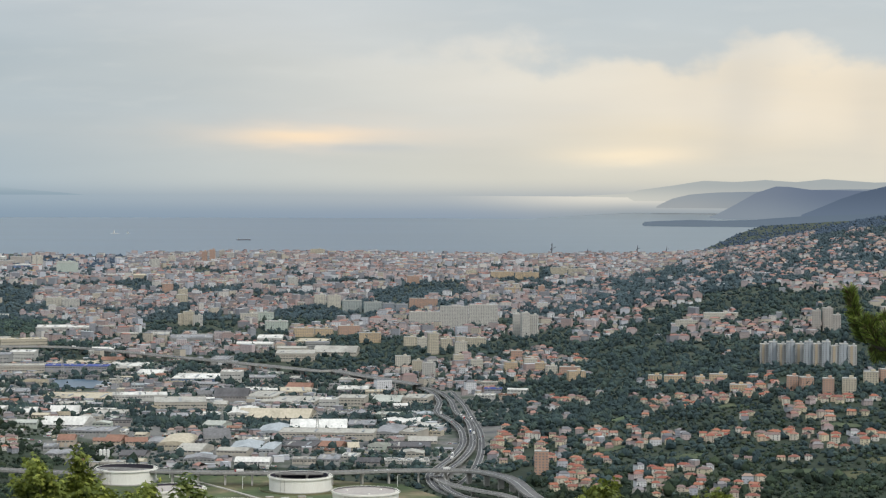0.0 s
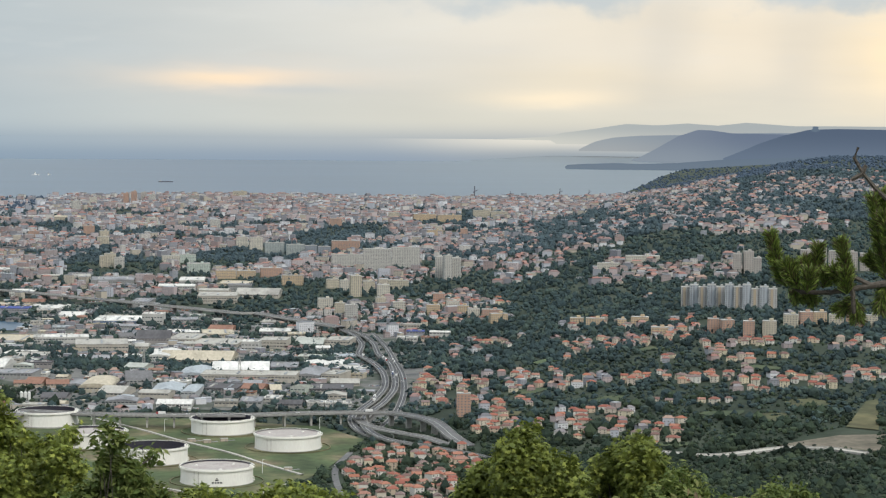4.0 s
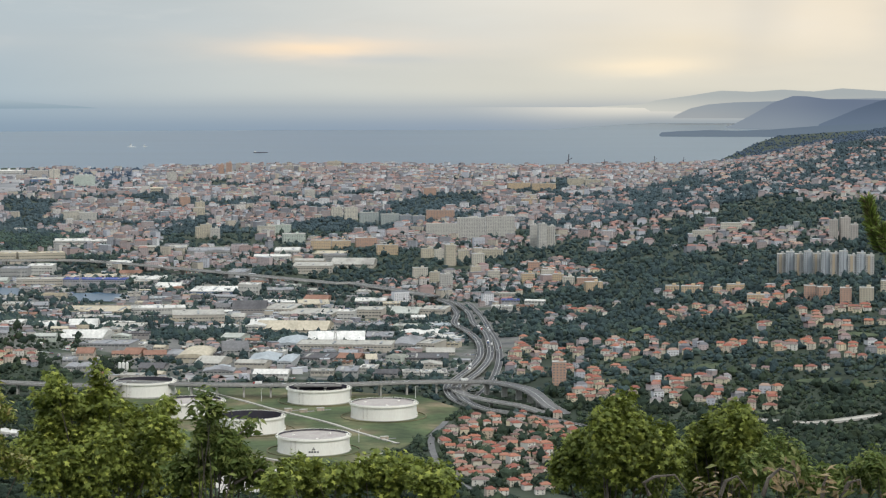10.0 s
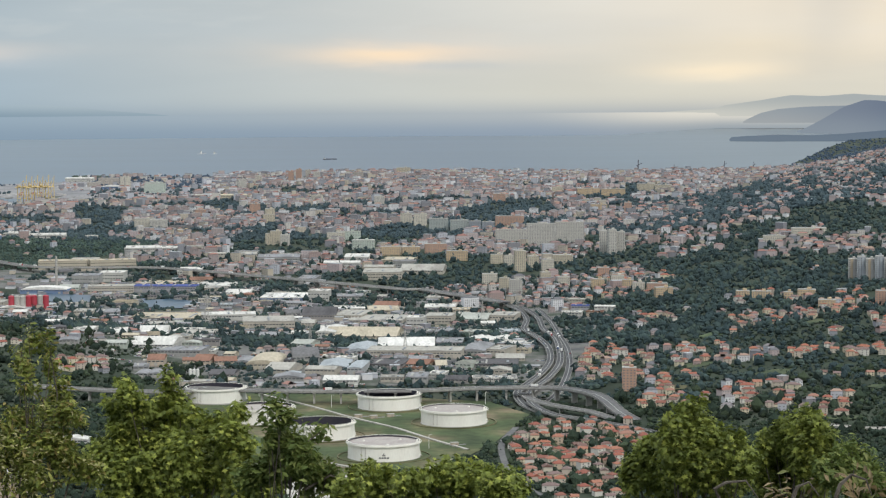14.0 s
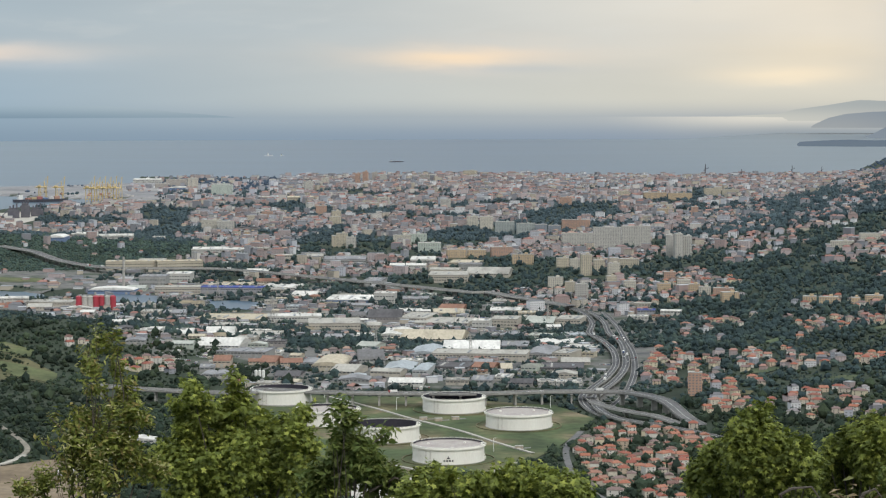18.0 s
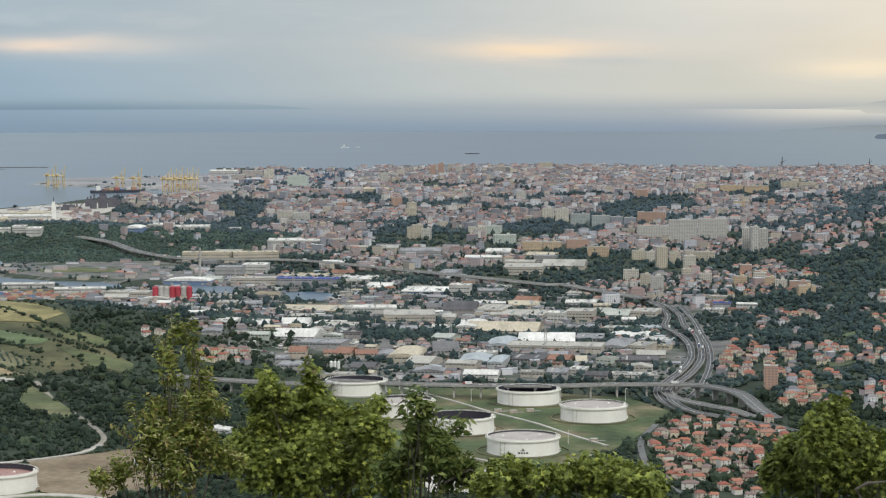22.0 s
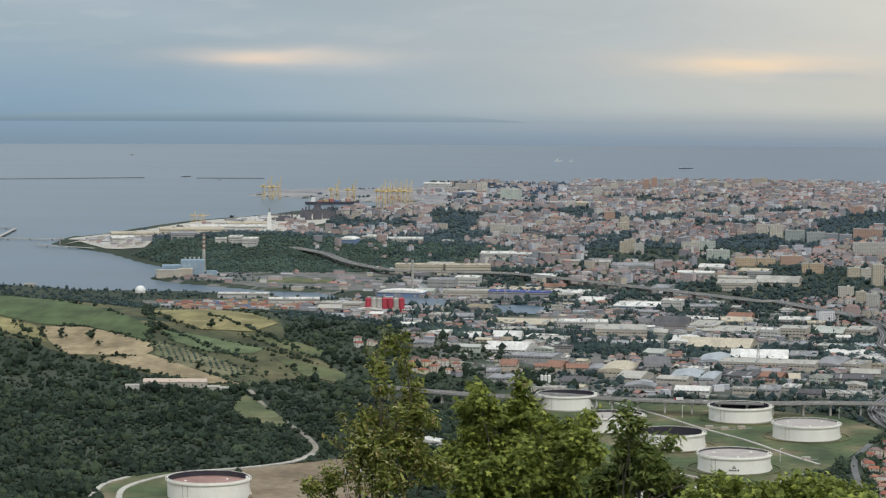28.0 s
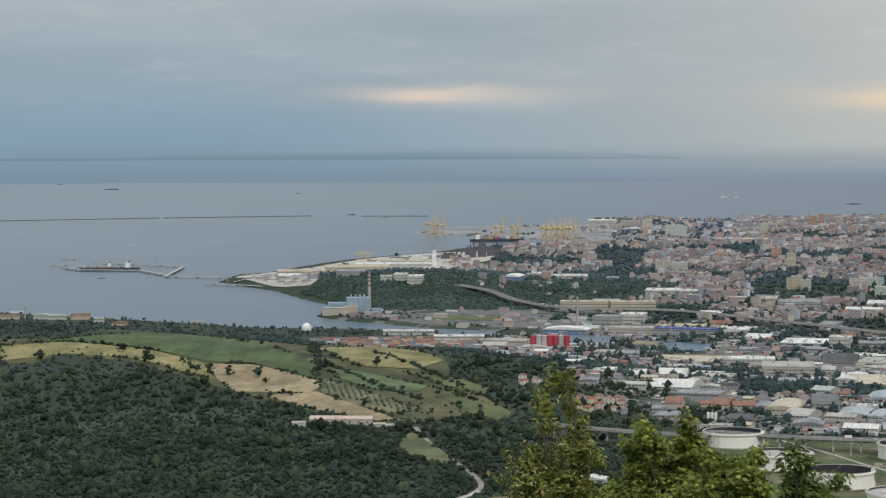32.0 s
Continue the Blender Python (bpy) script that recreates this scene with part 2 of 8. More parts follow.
DOCK = material("dock_paving", [(0.16, 0.16, 0.17), (0.24, 0.235, 0.24), (0.30, 0.29, 0.28)], 0.02, 0.9)
ASPHALT = material("asphalt", [(0.055, 0.055, 0.06), (0.10, 0.10, 0.105)], 0.06, 0.9, 0.02)
ASPHALT_WORN = material("asphalt_worn", [(0.10, 0.10, 0.105), (0.17, 0.165, 0.16)], 0.06, 0.9, 0.02)
ROAD_MARK = material("road_marking", [(0.30, 0.30, 0.29), (0.42, 0.42, 0.40)], 0.5, 0.8)
DUST = material("pale_road", [(0.36, 0.34, 0.30), (0.48, 0.45, 0.40)], 0.08, 0.95)
GRASS = material("mown_grass", [(0.048, 0.07, 0.03), (0.065, 0.09, 0.038), (0.10, 0.105, 0.05), (0.19, 0.15, 0.095)], 0.045, 0.95, 0.05, spread=(0.32, 0.66), patches=(11, 0.3))
EARTH = material("bare_earth", [(0.14, 0.105, 0.07), (0.21, 0.16, 0.105), (0.27, 0.22, 0.16)], 0.05, 0.95, 0.05)
HILL_GRASS = material("hill_grass", [(0.045, 0.055, 0.028), (0.085, 0.085, 0.042), (0.14, 0.12, 0.06)], 0.03, 0.95, 0.05, patches=(11, 0.3))
CROP = material("crop", [(0.055, 0.082, 0.034), (0.080, 0.108, 0.045)], 0.03, 0.95, 0.1, stretch=(1, 0.25, 1), patches=(11, 0.3))
STUBBLE = material("stubble", [(0.22, 0.17, 0.10), (0.31, 0.245, 0.15)], 0.04, 0.95, 0.05, patches=(11, 0.3))
STRAW = material("straw_grass", [(0.14, 0.13, 0.055), (0.27, 0.23, 0.11)], 0.05, 0.95, 0.05, patches=(11, 0.3))
OLIVE_GRASS = material("orchard_grass", [(0.10, 0.105, 0.055), (0.17, 0.155, 0.09)], 0.06, 0.95, 0.05, patches=(11, 0.3))
VINES = material("vine_rows", [(0.07, 0.10, 0.045), (0.11, 0.14, 0.07)], 0.08, 0.95, 0.1, patches=(11, 0.3))
MEADOW = material("meadow_grass", [(0.065, 0.08, 0.036), (0.10, 0.115, 0.05), (0.15, 0.14, 0.075)], 0.06, 0.95, 0.05, patches=(11, 0.3))
YARD = material("yard_paving", [(0.065, 0.067, 0.07), (0.16, 0.155, 0.145), (0.04, 0.055, 0.036)], 0.05, 0.9, spread=(0.35, 0.62))
VIADUCT_CONCRETE = material("viaduct_concrete", [(0.24, 0.235, 0.225), (0.36, 0.35, 0.33)], 0.15, 0.9, 0.02)
STONE = material("breakwater_stone", [(0.12, 0.12, 0.12), (0.2, 0.195, 0.19)], 0.2, 0.9, 0.1)
# City tones, cooled and muted: distance haze is put into the base colours.
WALLS = [(0.47, 0.39, 0.39), (0.47, 0.48, 0.53), (0.36, 0.305, 0.30), (0.50, 0.43, 0.43), (0.64, 0.64, 0.66), (0.30, 0.31, 0.34), (0.47, 0.42, 0.35), (0.24, 0.24, 0.265), (0.38, 0.29, 0.275), (0.56, 0.53, 0.50)]
ROOFS = [(0.266, 0.14, 0.118), (0.314, 0.175, 0.144), (0.237, 0.16, 0.150), (0.218, 0.20, 0.203), (0.332, 0.23, 0.182), (0.180, 0.14, 0.128), (0.152, 0.15, 0.161)]
HOUSE_WALL = material("house_render", [(0.581, 0.528, 0.440), (0.634, 0.607, 0.554), (0.546, 0.440, 0.334), (0.616, 0.546, 0.405), (0.510, 0.440, 0.370)], 0.4, 0.9, per="object", fine=0.1)
HOUSE_ROOF = material("clay_tiles", [(0.286, 0.104, 0.072), (0.319, 0.128, 0.081), (0.227, 0.096, 0.072), (0.168, 0.100, 0.085), (0.302, 0.160, 0.119), (0.252, 0.088, 0.064), (0.202, 0.144, 0.132), (0.336, 0.152, 0.102)], 1.2, 0.85, 0.03, per="object", fine=0.25)
TOWN_WALL = material("town_render", WALLS, 0.4, 0.9, per="island", fine=0.12)
TOWN_ROOF = material("town_roofs", ROOFS, 0.8, 0.85, per="island", fine=0.25)
FLAT_ROOF = material("flat_roofs", [(0.228, 0.235, 0.246), (0.332, 0.335, 0.342), (0.171, 0.18, 0.198), (0.437, 0.45, 0.471)], 0.3, 0.9, per="island", fine=0.2)
# Lighter than GLASS, with the haze's low contrast painted in.
GLASS_TOWN = material("town_glass", [(0.15, 0.155, 0.165), (0.22, 0.22, 0.22)], 0.6, 0.4)
GLASS = material("window_glass", [(0.04, 0.05, 0.06), (0.08, 0.09, 0.10)], 0.6, 0.25, specular=0.5)
BLOCK_PAINT = [material("block_paint", [c, tuple(0.86 * v for v in c)], 0.5, 0.9, fine=0.08) for c in
               ((0.55, 0.49, 0.38), (0.54, 0.52, 0.48), (0.60, 0.56, 0.48), (0.38, 0.42, 0.41), (0.27, 0.30, 0.34), (0.50, 0.32, 0.24), (0.58, 0.44, 0.29), (0.50, 0.56, 0.50), (0.46, 0.42, 0.38))]
TOWER_PAINT = [material("tower_paint", [c, tuple(0.9 * v for v in c)], 0.5, 0.9, fine=0.08) for c in ((0.46, 0.45, 0.43), (0.42, 0.45, 0.48))]
OCHRE = material("ochre_panels", [(0.46, 0.38, 0.28), (0.42, 0.35, 0.27)], 0.5, 0.9, fine=0.08)
HALL_ROOF = [material("hall_roof", [tuple(0.62 * v for v in c), c, tuple(0.85 * v for v in c)], 0.12, 0.88, fine=0.2, specular=0.15, stretch=(1, 0.3, 1)) for c in
             ((0.64, 0.62, 0.58), (0.42, 0.40, 0.36), (0.29, 0.29, 0.30), (0.38, 0.41, 0.43), (0.50, 0.44, 0.34), (0.27, 0.15, 0.11), (0.12, 0.115, 0.12), (0.42, 0.43, 0.39), (0.72, 0.70, 0.66), (0.10, 0.13, 0.34))]
HALL_WALL = [material("hall_wall", [c, tuple(0.82 * v for v in c)], 0.2, 0.8, fine=0.1, stretch=(1, 1, 0.3)) for c in
             ((0.52, 0.51, 0.48), (0.48, 0.44, 0.38), (0.34, 0.34, 0.33), (0.42, 0.43, 0.43), (0.50, 0.45, 0.36), (0.50, 0.42, 0.34), (0.30, 0.28, 0.27), (0.46, 0.50, 0.44), (0.17, 0.24, 0.38), (0.34, 0.34, 0.36))]
# Middle-distance canopy, lightened and blued: light haze mixed into its colour.
LEAF_MID_HAZE = material("canopy_mid_haze", [(0.037, 0.057, 0.061), (0.047, 0.070, 0.068), (0.058, 0.082, 0.071), (0.041, 0.062, 0.064)], 0.9, 0.95, 0.15, per="island", fine=0.3, specular=0.1, patches=(22, 0.3))
PARKED_PAINT = material("parked_paint", [(0.62, 0.62, 0.61), (0.10, 0.10, 0.11), (0.30, 0.31, 0.33), (0.30, 0.06, 0.05), (0.10, 0.14, 0.25), (0.45, 0.45, 0.45)], 1.0, 0.35, per="island", fine=0.03)
GOODS_PAINT = material("goods_paint", [(0.55, 0.54, 0.50), (0.30, 0.17, 0.12), (0.16, 0.20, 0.30), (0.40, 0.36, 0.28), (0.22, 0.23, 0.23), (0.60, 0.58, 0.52)], 0.5, 0.8, per="island", fine=0.15)
SKYLIGHT = material("rooflight", [(0.12, 0.14, 0.16), (0.22, 0.24, 0.26)], 0.5, 0.35, fine=0.1)
TRACK = material("stony_track", [(0.20, 0.18, 0.15), (0.28, 0.255, 0.21)], 0.1, 0.95)
QUARRY_EARTH = material("quarry_earth", [(0.10, 0.09, 0.065), (0.17, 0.145, 0.11), (0.07, 0.08, 0.045)], 0.06, 0.95, 0.1)
LEAF = material("canopy", [(0.026, 0.039, 0.030), (0.036, 0.052, 0.035), (0.050, 0.068, 0.041), (0.030, 0.045, 0.033)], 0.9, 0.95, 0.15, per="island", fine=0.35, specular=0.1, patches=(16, 0.4))
# Distant canopies: haze painted into the leaf colour, paler and bluer than LEAF.
LEAF_RIDGE_HAZE = material("canopy_ridge_haze", [(0.062, 0.088, 0.125), (0.071, 0.099, 0.138), (0.066, 0.093, 0.130)], 0.9, 0.95, 0.15, per="island", fine=0.2, specular=0.1)
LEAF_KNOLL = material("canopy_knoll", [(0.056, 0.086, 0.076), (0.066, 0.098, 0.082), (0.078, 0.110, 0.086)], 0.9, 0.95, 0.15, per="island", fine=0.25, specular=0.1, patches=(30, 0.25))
LEAF_FAR_HAZE = material("canopy_far_haze", [(0.047, 0.070, 0.082), (0.057, 0.082, 0.093), (0.067, 0.092, 0.099)], 0.9, 0.95, 0.15, per="island", fine=0.3, specular=0.1, patches=(40, 0.25))
RED = material("red_paint", [(0.42, 0.05, 0.07), (0.36, 0.05, 0.07)], 0.5, 0.6, fine=0.1)
CRANE = material("crane_yellow", [(0.62, 0.47, 0.22), (0.56, 0.42, 0.21)], 0.5, 0.6, fine=0.1)
STEEL_BLUE = material("blue_cladding", [(0.21, 0.30, 0.375), (0.27, 0.36, 0.435)], 0.4, 0.6, fine=0.1)
# Dark steel whose blue-grey tint is haze painted into the colour.
HAZY_STEEL = material("hazy_steel", [(0.095, 0.095, 0.115), (0.14, 0.135, 0.15)], 0.3, 0.85)
HULL = material("dark_hull", [(0.05, 0.05, 0.07), (0.08, 0.08, 0.09)], 0.3, 0.6)
WHITE = material("white_paint", [(0.78, 0.77, 0.74), (0.70, 0.69, 0.66)], 0.4, 0.6, fine=0.06)

# ---- ground ----
def smoothstep(v, low, high):
    t = np.clip((v - low) / (high - low), 0, 1)
    return t * t * (3 - 2 * t)


# the coast, anticlockwise from the bay on the far left round the port, the city's shore and the cliffs
COAST = np.array([(-1900, 1390), (-700, 1330), (-498, 1277), (-400, 1238), (-330, 1203), (-271, 1203), (-250, 1196), (-231, 1190),
                  (-200, 1166), (-190, 1180), (-203, 1216), (-236, 1222), (-293, 1262), (-318, 1290), (-300, 1330), (-353, 1413), (-389, 1482),
                  (-448, 1556), (-455, 1610), (-440, 1640), (-429, 1754), (-412, 1832), (-374, 1920), (-352, 2012), (-250, 2040),
                  (-240, 2110), (-282, 2150), (-464, 2285), (-450, 2400), (-300, 2480), (-330, 2690), (-209, 2600), (-5, 2640),
                  (140, 2620), (400, 2620), (479, 2720), (689, 3520), (800, 3900), (1150, 4350), (1900, 4400),
                  (1900, -1900), (-1900, -1900)], float)


def shore(x, y):
    """Metres from the coast, positive on land."""
    best, inside = np.full(x.shape, 1e9), np.zeros(x.shape, bool)
    for (ax, ay), (bx, by) in zip(COAST, np.roll(COAST, -1, 0)):
        ex, ey = bx - ax, by - ay
        t = np.clip(((x - ax) * ex + (y - ay) * ey) / (ex * ex + ey * ey), 0, 1)
        best = np.minimum(best, np.hypot(x - ax - t * ex, y - ay - t * ey))
        cross = (ay > y) != (by > y)
        with np.errstate(divide="ignore", invalid="ignore"):
            inside ^= cross & (x < ex * (y - ay) / (ey if ey else 1e-9) + ax)
    return np.where(inside, best, -best)


def bump(x, y, at, wide, high, turn=0.0):
    """A rounded hill: its middle, its half widths along and across, its height."""
    c, s = math.cos(radians(turn)), math.sin(radians(turn))
    u, v = x - at[0], y - at[1]
    u, v = (c * u + s * v) / wide[0], (-s * u + c * v) / wide[1]
    return high * np.exp(-(u * u + v * v))


def waves(x, y, scale):
    """Gentle unevenness without a direction, about -1 to 1."""
    u, v = x / scale, y / scale
    return (np.sin(u + 1.7 * np.sin(0.7 * v)) + np.sin(0.8 * v + 1.3 * np.sin(0.9 * u + 1)) + np.sin(1.7 * u - 1.1 * v) * 0.5) / 2.5


def ground_height(x, y):
    x, y = np.asarray(x, float), np.asarray(y, float)
    d, turn = np.hypot(x, y), np.degrees(np.arctan2(x, y))
    city = np.interp(d, [0, 1050, 1300, 1700, 2200, 2600, 4500], [1.2, 1.2, 4, 8, 8, 3, 1])
    city = city * np.interp(turn, [-180, -9, -4, 0], [0.25, 0.25, 0.7, 1.0])
    slope = np.interp(d, [0, 560, 700, 900, 1250, 1750, 2300, 2750, 3100, 3600, 4500], [1, 2.5, 7, 19, 31, 43, 49, 51, 34, 20, 10])
    first = np.interp(d, [600, 1200, 2000, 2600, 3500], [3.0, 4.0, 7.0, 9.5, 11.0])
    last = np.interp(d, [600, 1200, 2400, 3500], [14.0, 14.5, 15.5, 16.0])
    h = city + (slope - city) * smoothstep((turn - first) / (last - first), 0.0, 1.0)
    h = h + waves(x, y, 90) * np.interp(d, [600, 1200], [0.2, 1.6]) * smoothstep(turn, -5, 4)
    # the field hill on the left, between the tank farm and the bay
    h = h + bump(x, y, (-350, 925), (230, 95), 24, -14) + bump(x, y, (-150, 900), (75, 70), 7, 0) + bump(x, y, (-190, 720), (90, 90), 5)
    # wooded knoll behind the power station
    h = h + bump(x, y, (-290, 1480), (110, 90), 11)
    # the headland with the viewpoint: steep in front, a plateau behind
    front = np.interp(d, [0, 3, 8, 25, 60, 140, 300, 480, 560], [105.8, 105.6, 103.5, 97, 82, 58, 24, 3.5, 1.2])
    back = 105.8 + np.minimum(d, 900) * 0.01 + waves(x, y, 60) * np.minimum(d, 100) * 0.02
    ahead = smoothstep(np.cos(np.radians(turn)), -0.15, 0.35)
    near = back + (front - back) * ahead
    h = np.where(ahead > 0.999, np.maximum(h, near), near * (1 - ahead) + np.maximum(h, near) * ahead)
    s = shore(x, y)
    return np.where(s < 0, np.maximum(s * 0.2, -4.0), np.minimum(h, 0.7 + np.maximum(s, 0) * 0.35))


def height_at(x, y):
    return float(ground_height(np.array([x]), np.array([y]))[0])


def spot(turn, d):
    """The place in the plan at d metres from the viewpoint, turn degrees to the right of its middle."""
    return d * math.sin(radians(turn)), d * math.cos(radians(turn))


def mesh_of(name, verts, faces, material, smooth=False):
    data = bpy.data.meshes.new(name)
    verts = np.asarray(verts, np.float32).reshape(-1, 3)
    faces = np.asarray(faces, np.int32)
    data.vertices.add(len(verts))
    data.vertices.foreach_set("co", verts.ravel())
    k = faces.shape[1]
    data.loops.add(faces.size)
    data.loops.foreach_set("vertex_index", faces.ravel())
    data.polygons.add(len(faces))
    data.polygons.foreach_set("loop_start", np.arange(0, faces.size, k, dtype=np.int32))
    data.polygons.foreach_set("use_smooth", np.full(len(faces), smooth))
    data.update(calc_edges=True)
    data.validate(verbose=False, clean_customdata=False)
    data.materials.append(material)
    return data


def ground_sheet():
    turns = np.concatenate([np.arange(-180, -27, 3.0), np.arange(-27, 22, 0.22), np.arange(22, 180, 3.0)])
    ds = np.concatenate([[0.0, 1.5, 3, 5, 8], np.geomspace(12, 500, 40), np.arange(510, 1300, 7.0), np.geomspace(1302, 4900, 170)])
    A, D = np.meshgrid(np.radians(turns), ds)
    X, Y = D * np.sin(A), D * np.cos(A)
    Z = ground_height(X, Y)
    nd, na = A.shape
    i = np.arange(nd * na).reshape(nd, na)
    nxt = np.roll(i, -1, 1)
    faces = np.stack([i[:-1], nxt[:-1], nxt[1:], i[1:]], -1).reshape(-1, 4)
    ob = new("ground", mesh_of("ground", np.stack([X, Y, Z], -1), faces, GROUND, True))
    return tagged(ob, "rolling green land with scrub and bare earth down to the coast", "ground", kind="structure")


def sea_sheet():
    ds = np.geomspace(900, 4980, 60)
    turns = np.radians(np.arange(-60, 61, 1.5))
    A, D = np.meshgrid(turns, ds)
    i = np.arange(A.size).reshape(A.shape)
    faces = np.stack([i[:-1, :-1], i[:-1, 1:], i[1:, 1:], i[1:, :-1]], -1).reshape(-1, 4)
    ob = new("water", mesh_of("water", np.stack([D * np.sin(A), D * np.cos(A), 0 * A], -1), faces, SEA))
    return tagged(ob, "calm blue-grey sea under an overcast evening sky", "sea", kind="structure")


ground_sheet()
sea_sheet()

# ---- plan: places are turns to the right of the view's middle in degrees, and metres from the viewpoint ----
# roads
MOTORWAY = [(-10.34, 1452), (-9.56, 1415), (-8.88, 1371), (-7.79, 1325), (-6.42, 1311), (-5.06, 1297), (-3.14, 1246), (-0.96, 1192), (0.95, 1149),
    (1.28, 1150), (2.65, 1105), (3.33, 1084)]
EAST_LANES = [(3.33, 1089), (3.81, 1069), (4.12, 1029), (4.26, 979), (4.53, 943), (4.64, 899), (4.65, 853), (4.41, 817), (4.07, 791), (3.9, 769),
    (4.06, 748), (4.54, 731), (5.36, 720), (6.46, 704), (7.42, 686)]
WEST_LANES = [(3.33, 1089), (3.67, 1062), (3.85, 1022), (3.79, 981), (4.08, 950), (4.35, 911), (4.42, 863), (4.21, 827), (3.86, 799), (3.61, 778),
    (3.79, 757), (4.41, 739)]
SLIP_ROAD = [(4.08, 1087), (4.42, 1024), (4.63, 963), (4.83, 907), (4.88, 851), (4.75, 806), (4.55, 780), (4.34, 766)]
VIADUCT = [(-8.3, 778), (-6.71, 770), (-4.51, 765), (-4.21, 773), (-2.58, 767), (-0.67, 765), (1.25, 766), (2.63, 771), (4.0, 772), (4.82, 767), (5.51, 751),
    (6.05, 731), (6.46, 720)]
LOW_RAMP = [(3.72, 777), (4.06, 758), (4.68, 744), (5.37, 732), (6.19, 719)]
VILLAGE_ROAD = [(3.58, 715), (3.23, 683), (3.36, 643), (3.84, 611), (4.25, 597)]
QUARRY_ROAD = [(11.09, 692), (12.31, 684), (13.26, 690), (14.06, 698), (15.0, 700), (16.0, 693)]
UPPER_ROAD = [(14.23, 1609), (14.89, 1570), (15.82, 1534)]
HILL_TRACK = [(-11.38, 786), (-10.97, 751), (-10.49, 726), (-9.94, 699), (-9.8, 681), (-10.35, 663)]
TANK_ROAD = [(-2.53, 782), (-1.43, 759), (-0.47, 736), (0.63, 714), (1.46, 693)]
TANK_ROAD_B = [(1.46, 693), (2.42, 672)]
TANK_ROAD_C = [(-1.3, 655), (-0.06, 639), (1.04, 633), (2.01, 655)]
# fields, yards and pools, as outlines
TANK_GRASS = [(-4.6, 783), (-3.08, 786), (-0.06, 783), (2.96, 768), (3.92, 741), (2.97, 681), (1.6, 636), (-1.16, 622), (-3.4, 605), (-4.8, 700)]
TANK_YARD = [(-1.16, 633), (1.6, 627), (1.05, 595), (-3.09, 596), (-2.53, 623)]
SAND_YARD = [(-11.6, 650), (-9.9, 662), (-8.3, 676), (-8.2, 606), (-10.0, 592), (-11.4, 606)]
NEAR_GRASS = [(-15.01, 623), (-14.48, 640), (-13.4, 646), (-11.7, 648), (-11.5, 606), (-10.0, 590), (-10.2, 568), (-13.4, 575), (-14.8, 590)]
FIELD_GREEN = [(-20.6, 948), (-19.7, 952), (-18.64, 958), (-17.03, 972), (-15.69, 948), (-15.01, 929), (-14.33, 907), (-13.65, 882), (-13.92, 865), (-14.47, 876), (-15.28, 892), (-16.36, 898), (-17.71, 923), (-19.7, 946)]
FIELD_STUBBLE = [(-16.36, 895), (-15.28, 890), (-14.4, 875), (-13.79, 862), (-13.68, 852), (-13.92, 845), (-15.69, 852), (-16.16, 872)]
FIELD_STRAW = [(-21.3, 948), (-19.7, 944), (-18.37, 931), (-17.57, 919), (-16.5, 897), (-16.2, 872), (-16.9, 883), (-17.57, 900), (-18.37, 913), (-19.7, 925), (-21.3, 925)]
FIELD_DRY = [(-15.0, 844), (-13.77, 846), (-12.68, 821), (-11.58, 796), (-12.68, 798), (-14.05, 823)]
FIELD_TERRACE = [(-13.77, 919), (-12.4, 929), (-11.3, 913), (-10.69, 889), (-11.31, 874), (-12.54, 879), (-13.22, 895)]
ORCHARD = [(-13.63, 864), (-12.68, 847), (-11.31, 818), (-11.86, 808), (-13.23, 832), (-13.66, 846)]
VINEYARD = [(-13.56, 882), (-12.4, 867), (-11.03, 850), (-11.31, 843), (-12.4, 847), (-13.22, 863)]
FIELD_LIGHT = [(-10.83, 839), (-9.94, 830), (-9.05, 817), (-9.12, 801), (-10.07, 813)]
CLEARING = [(-11.93, 748), (-11.47, 777), (-10.49, 729), (-10.63, 715), (-11.59, 730)]
STRIP_FIELD = [(-11.58, 870), (-10.48, 864), (-9.53, 849), (-9.66, 840), (-10.62, 851)]
QUARRY = [(13.86, 704), (14.59, 718), (15.39, 733), (16.29, 739), (16.31, 697), (15.13, 703)]
TERRACES = [(15.53, 733), (15.98, 776), (16.28, 782), (16.3, 730)]
PAVED = [(-9.7, 1137), (-7.79, 1228), (-5.88, 1253), (-1.77, 1243), (1.49, 1128), (3.59, 1033), (4.2, 900), (3.94, 813), (-4.51, 794),
    (-6.71, 850), (-7.8, 897)]
POOL_A = [(-7.71, 1195), (-6.5, 1177), (-6.56, 1141), (-7.79, 1151)]
POOL_B = [(-5.58, 1145), (-4.65, 1149), (-4.03, 1128), (-4.51, 1103), (-5.4, 1112)]
HILLTOP = [(-21.31, 959), (-19.31, 950), (-17.02, 1213), (-15.67, 963), (-13.76, 924), (-11.85, 1135), (-10.62, 889), (-10.48, 862), (-9.05, 817), (-9.12, 799), (-10.07, 810), (-11.58, 791), (-12.68, 795), (-14.05, 820), (-15.41, 847), (-16.9, 879), (-18.25, 906), (-19.85, 926), (-20.52, 916), (-21.32, 922)]
# woods, as outlines
WOOD_A = [(6.39, 1297), (7.21, 1349), (8.58, 1265), (10.21, 1160), (10.76, 1046), (9.95, 1055), (8.59, 1105), (7.22, 1079), (7.08, 1146)]
WOOD_B = [(2.01, 1763), (3.1, 1887), (4.47, 1902), (4.74, 1729), (3.65, 1686), (2.29, 1654)]
WOOD_C = [(9.92, 1529), (11.95, 1453), (13.17, 1331), (12.64, 1289), (11.01, 1365)]
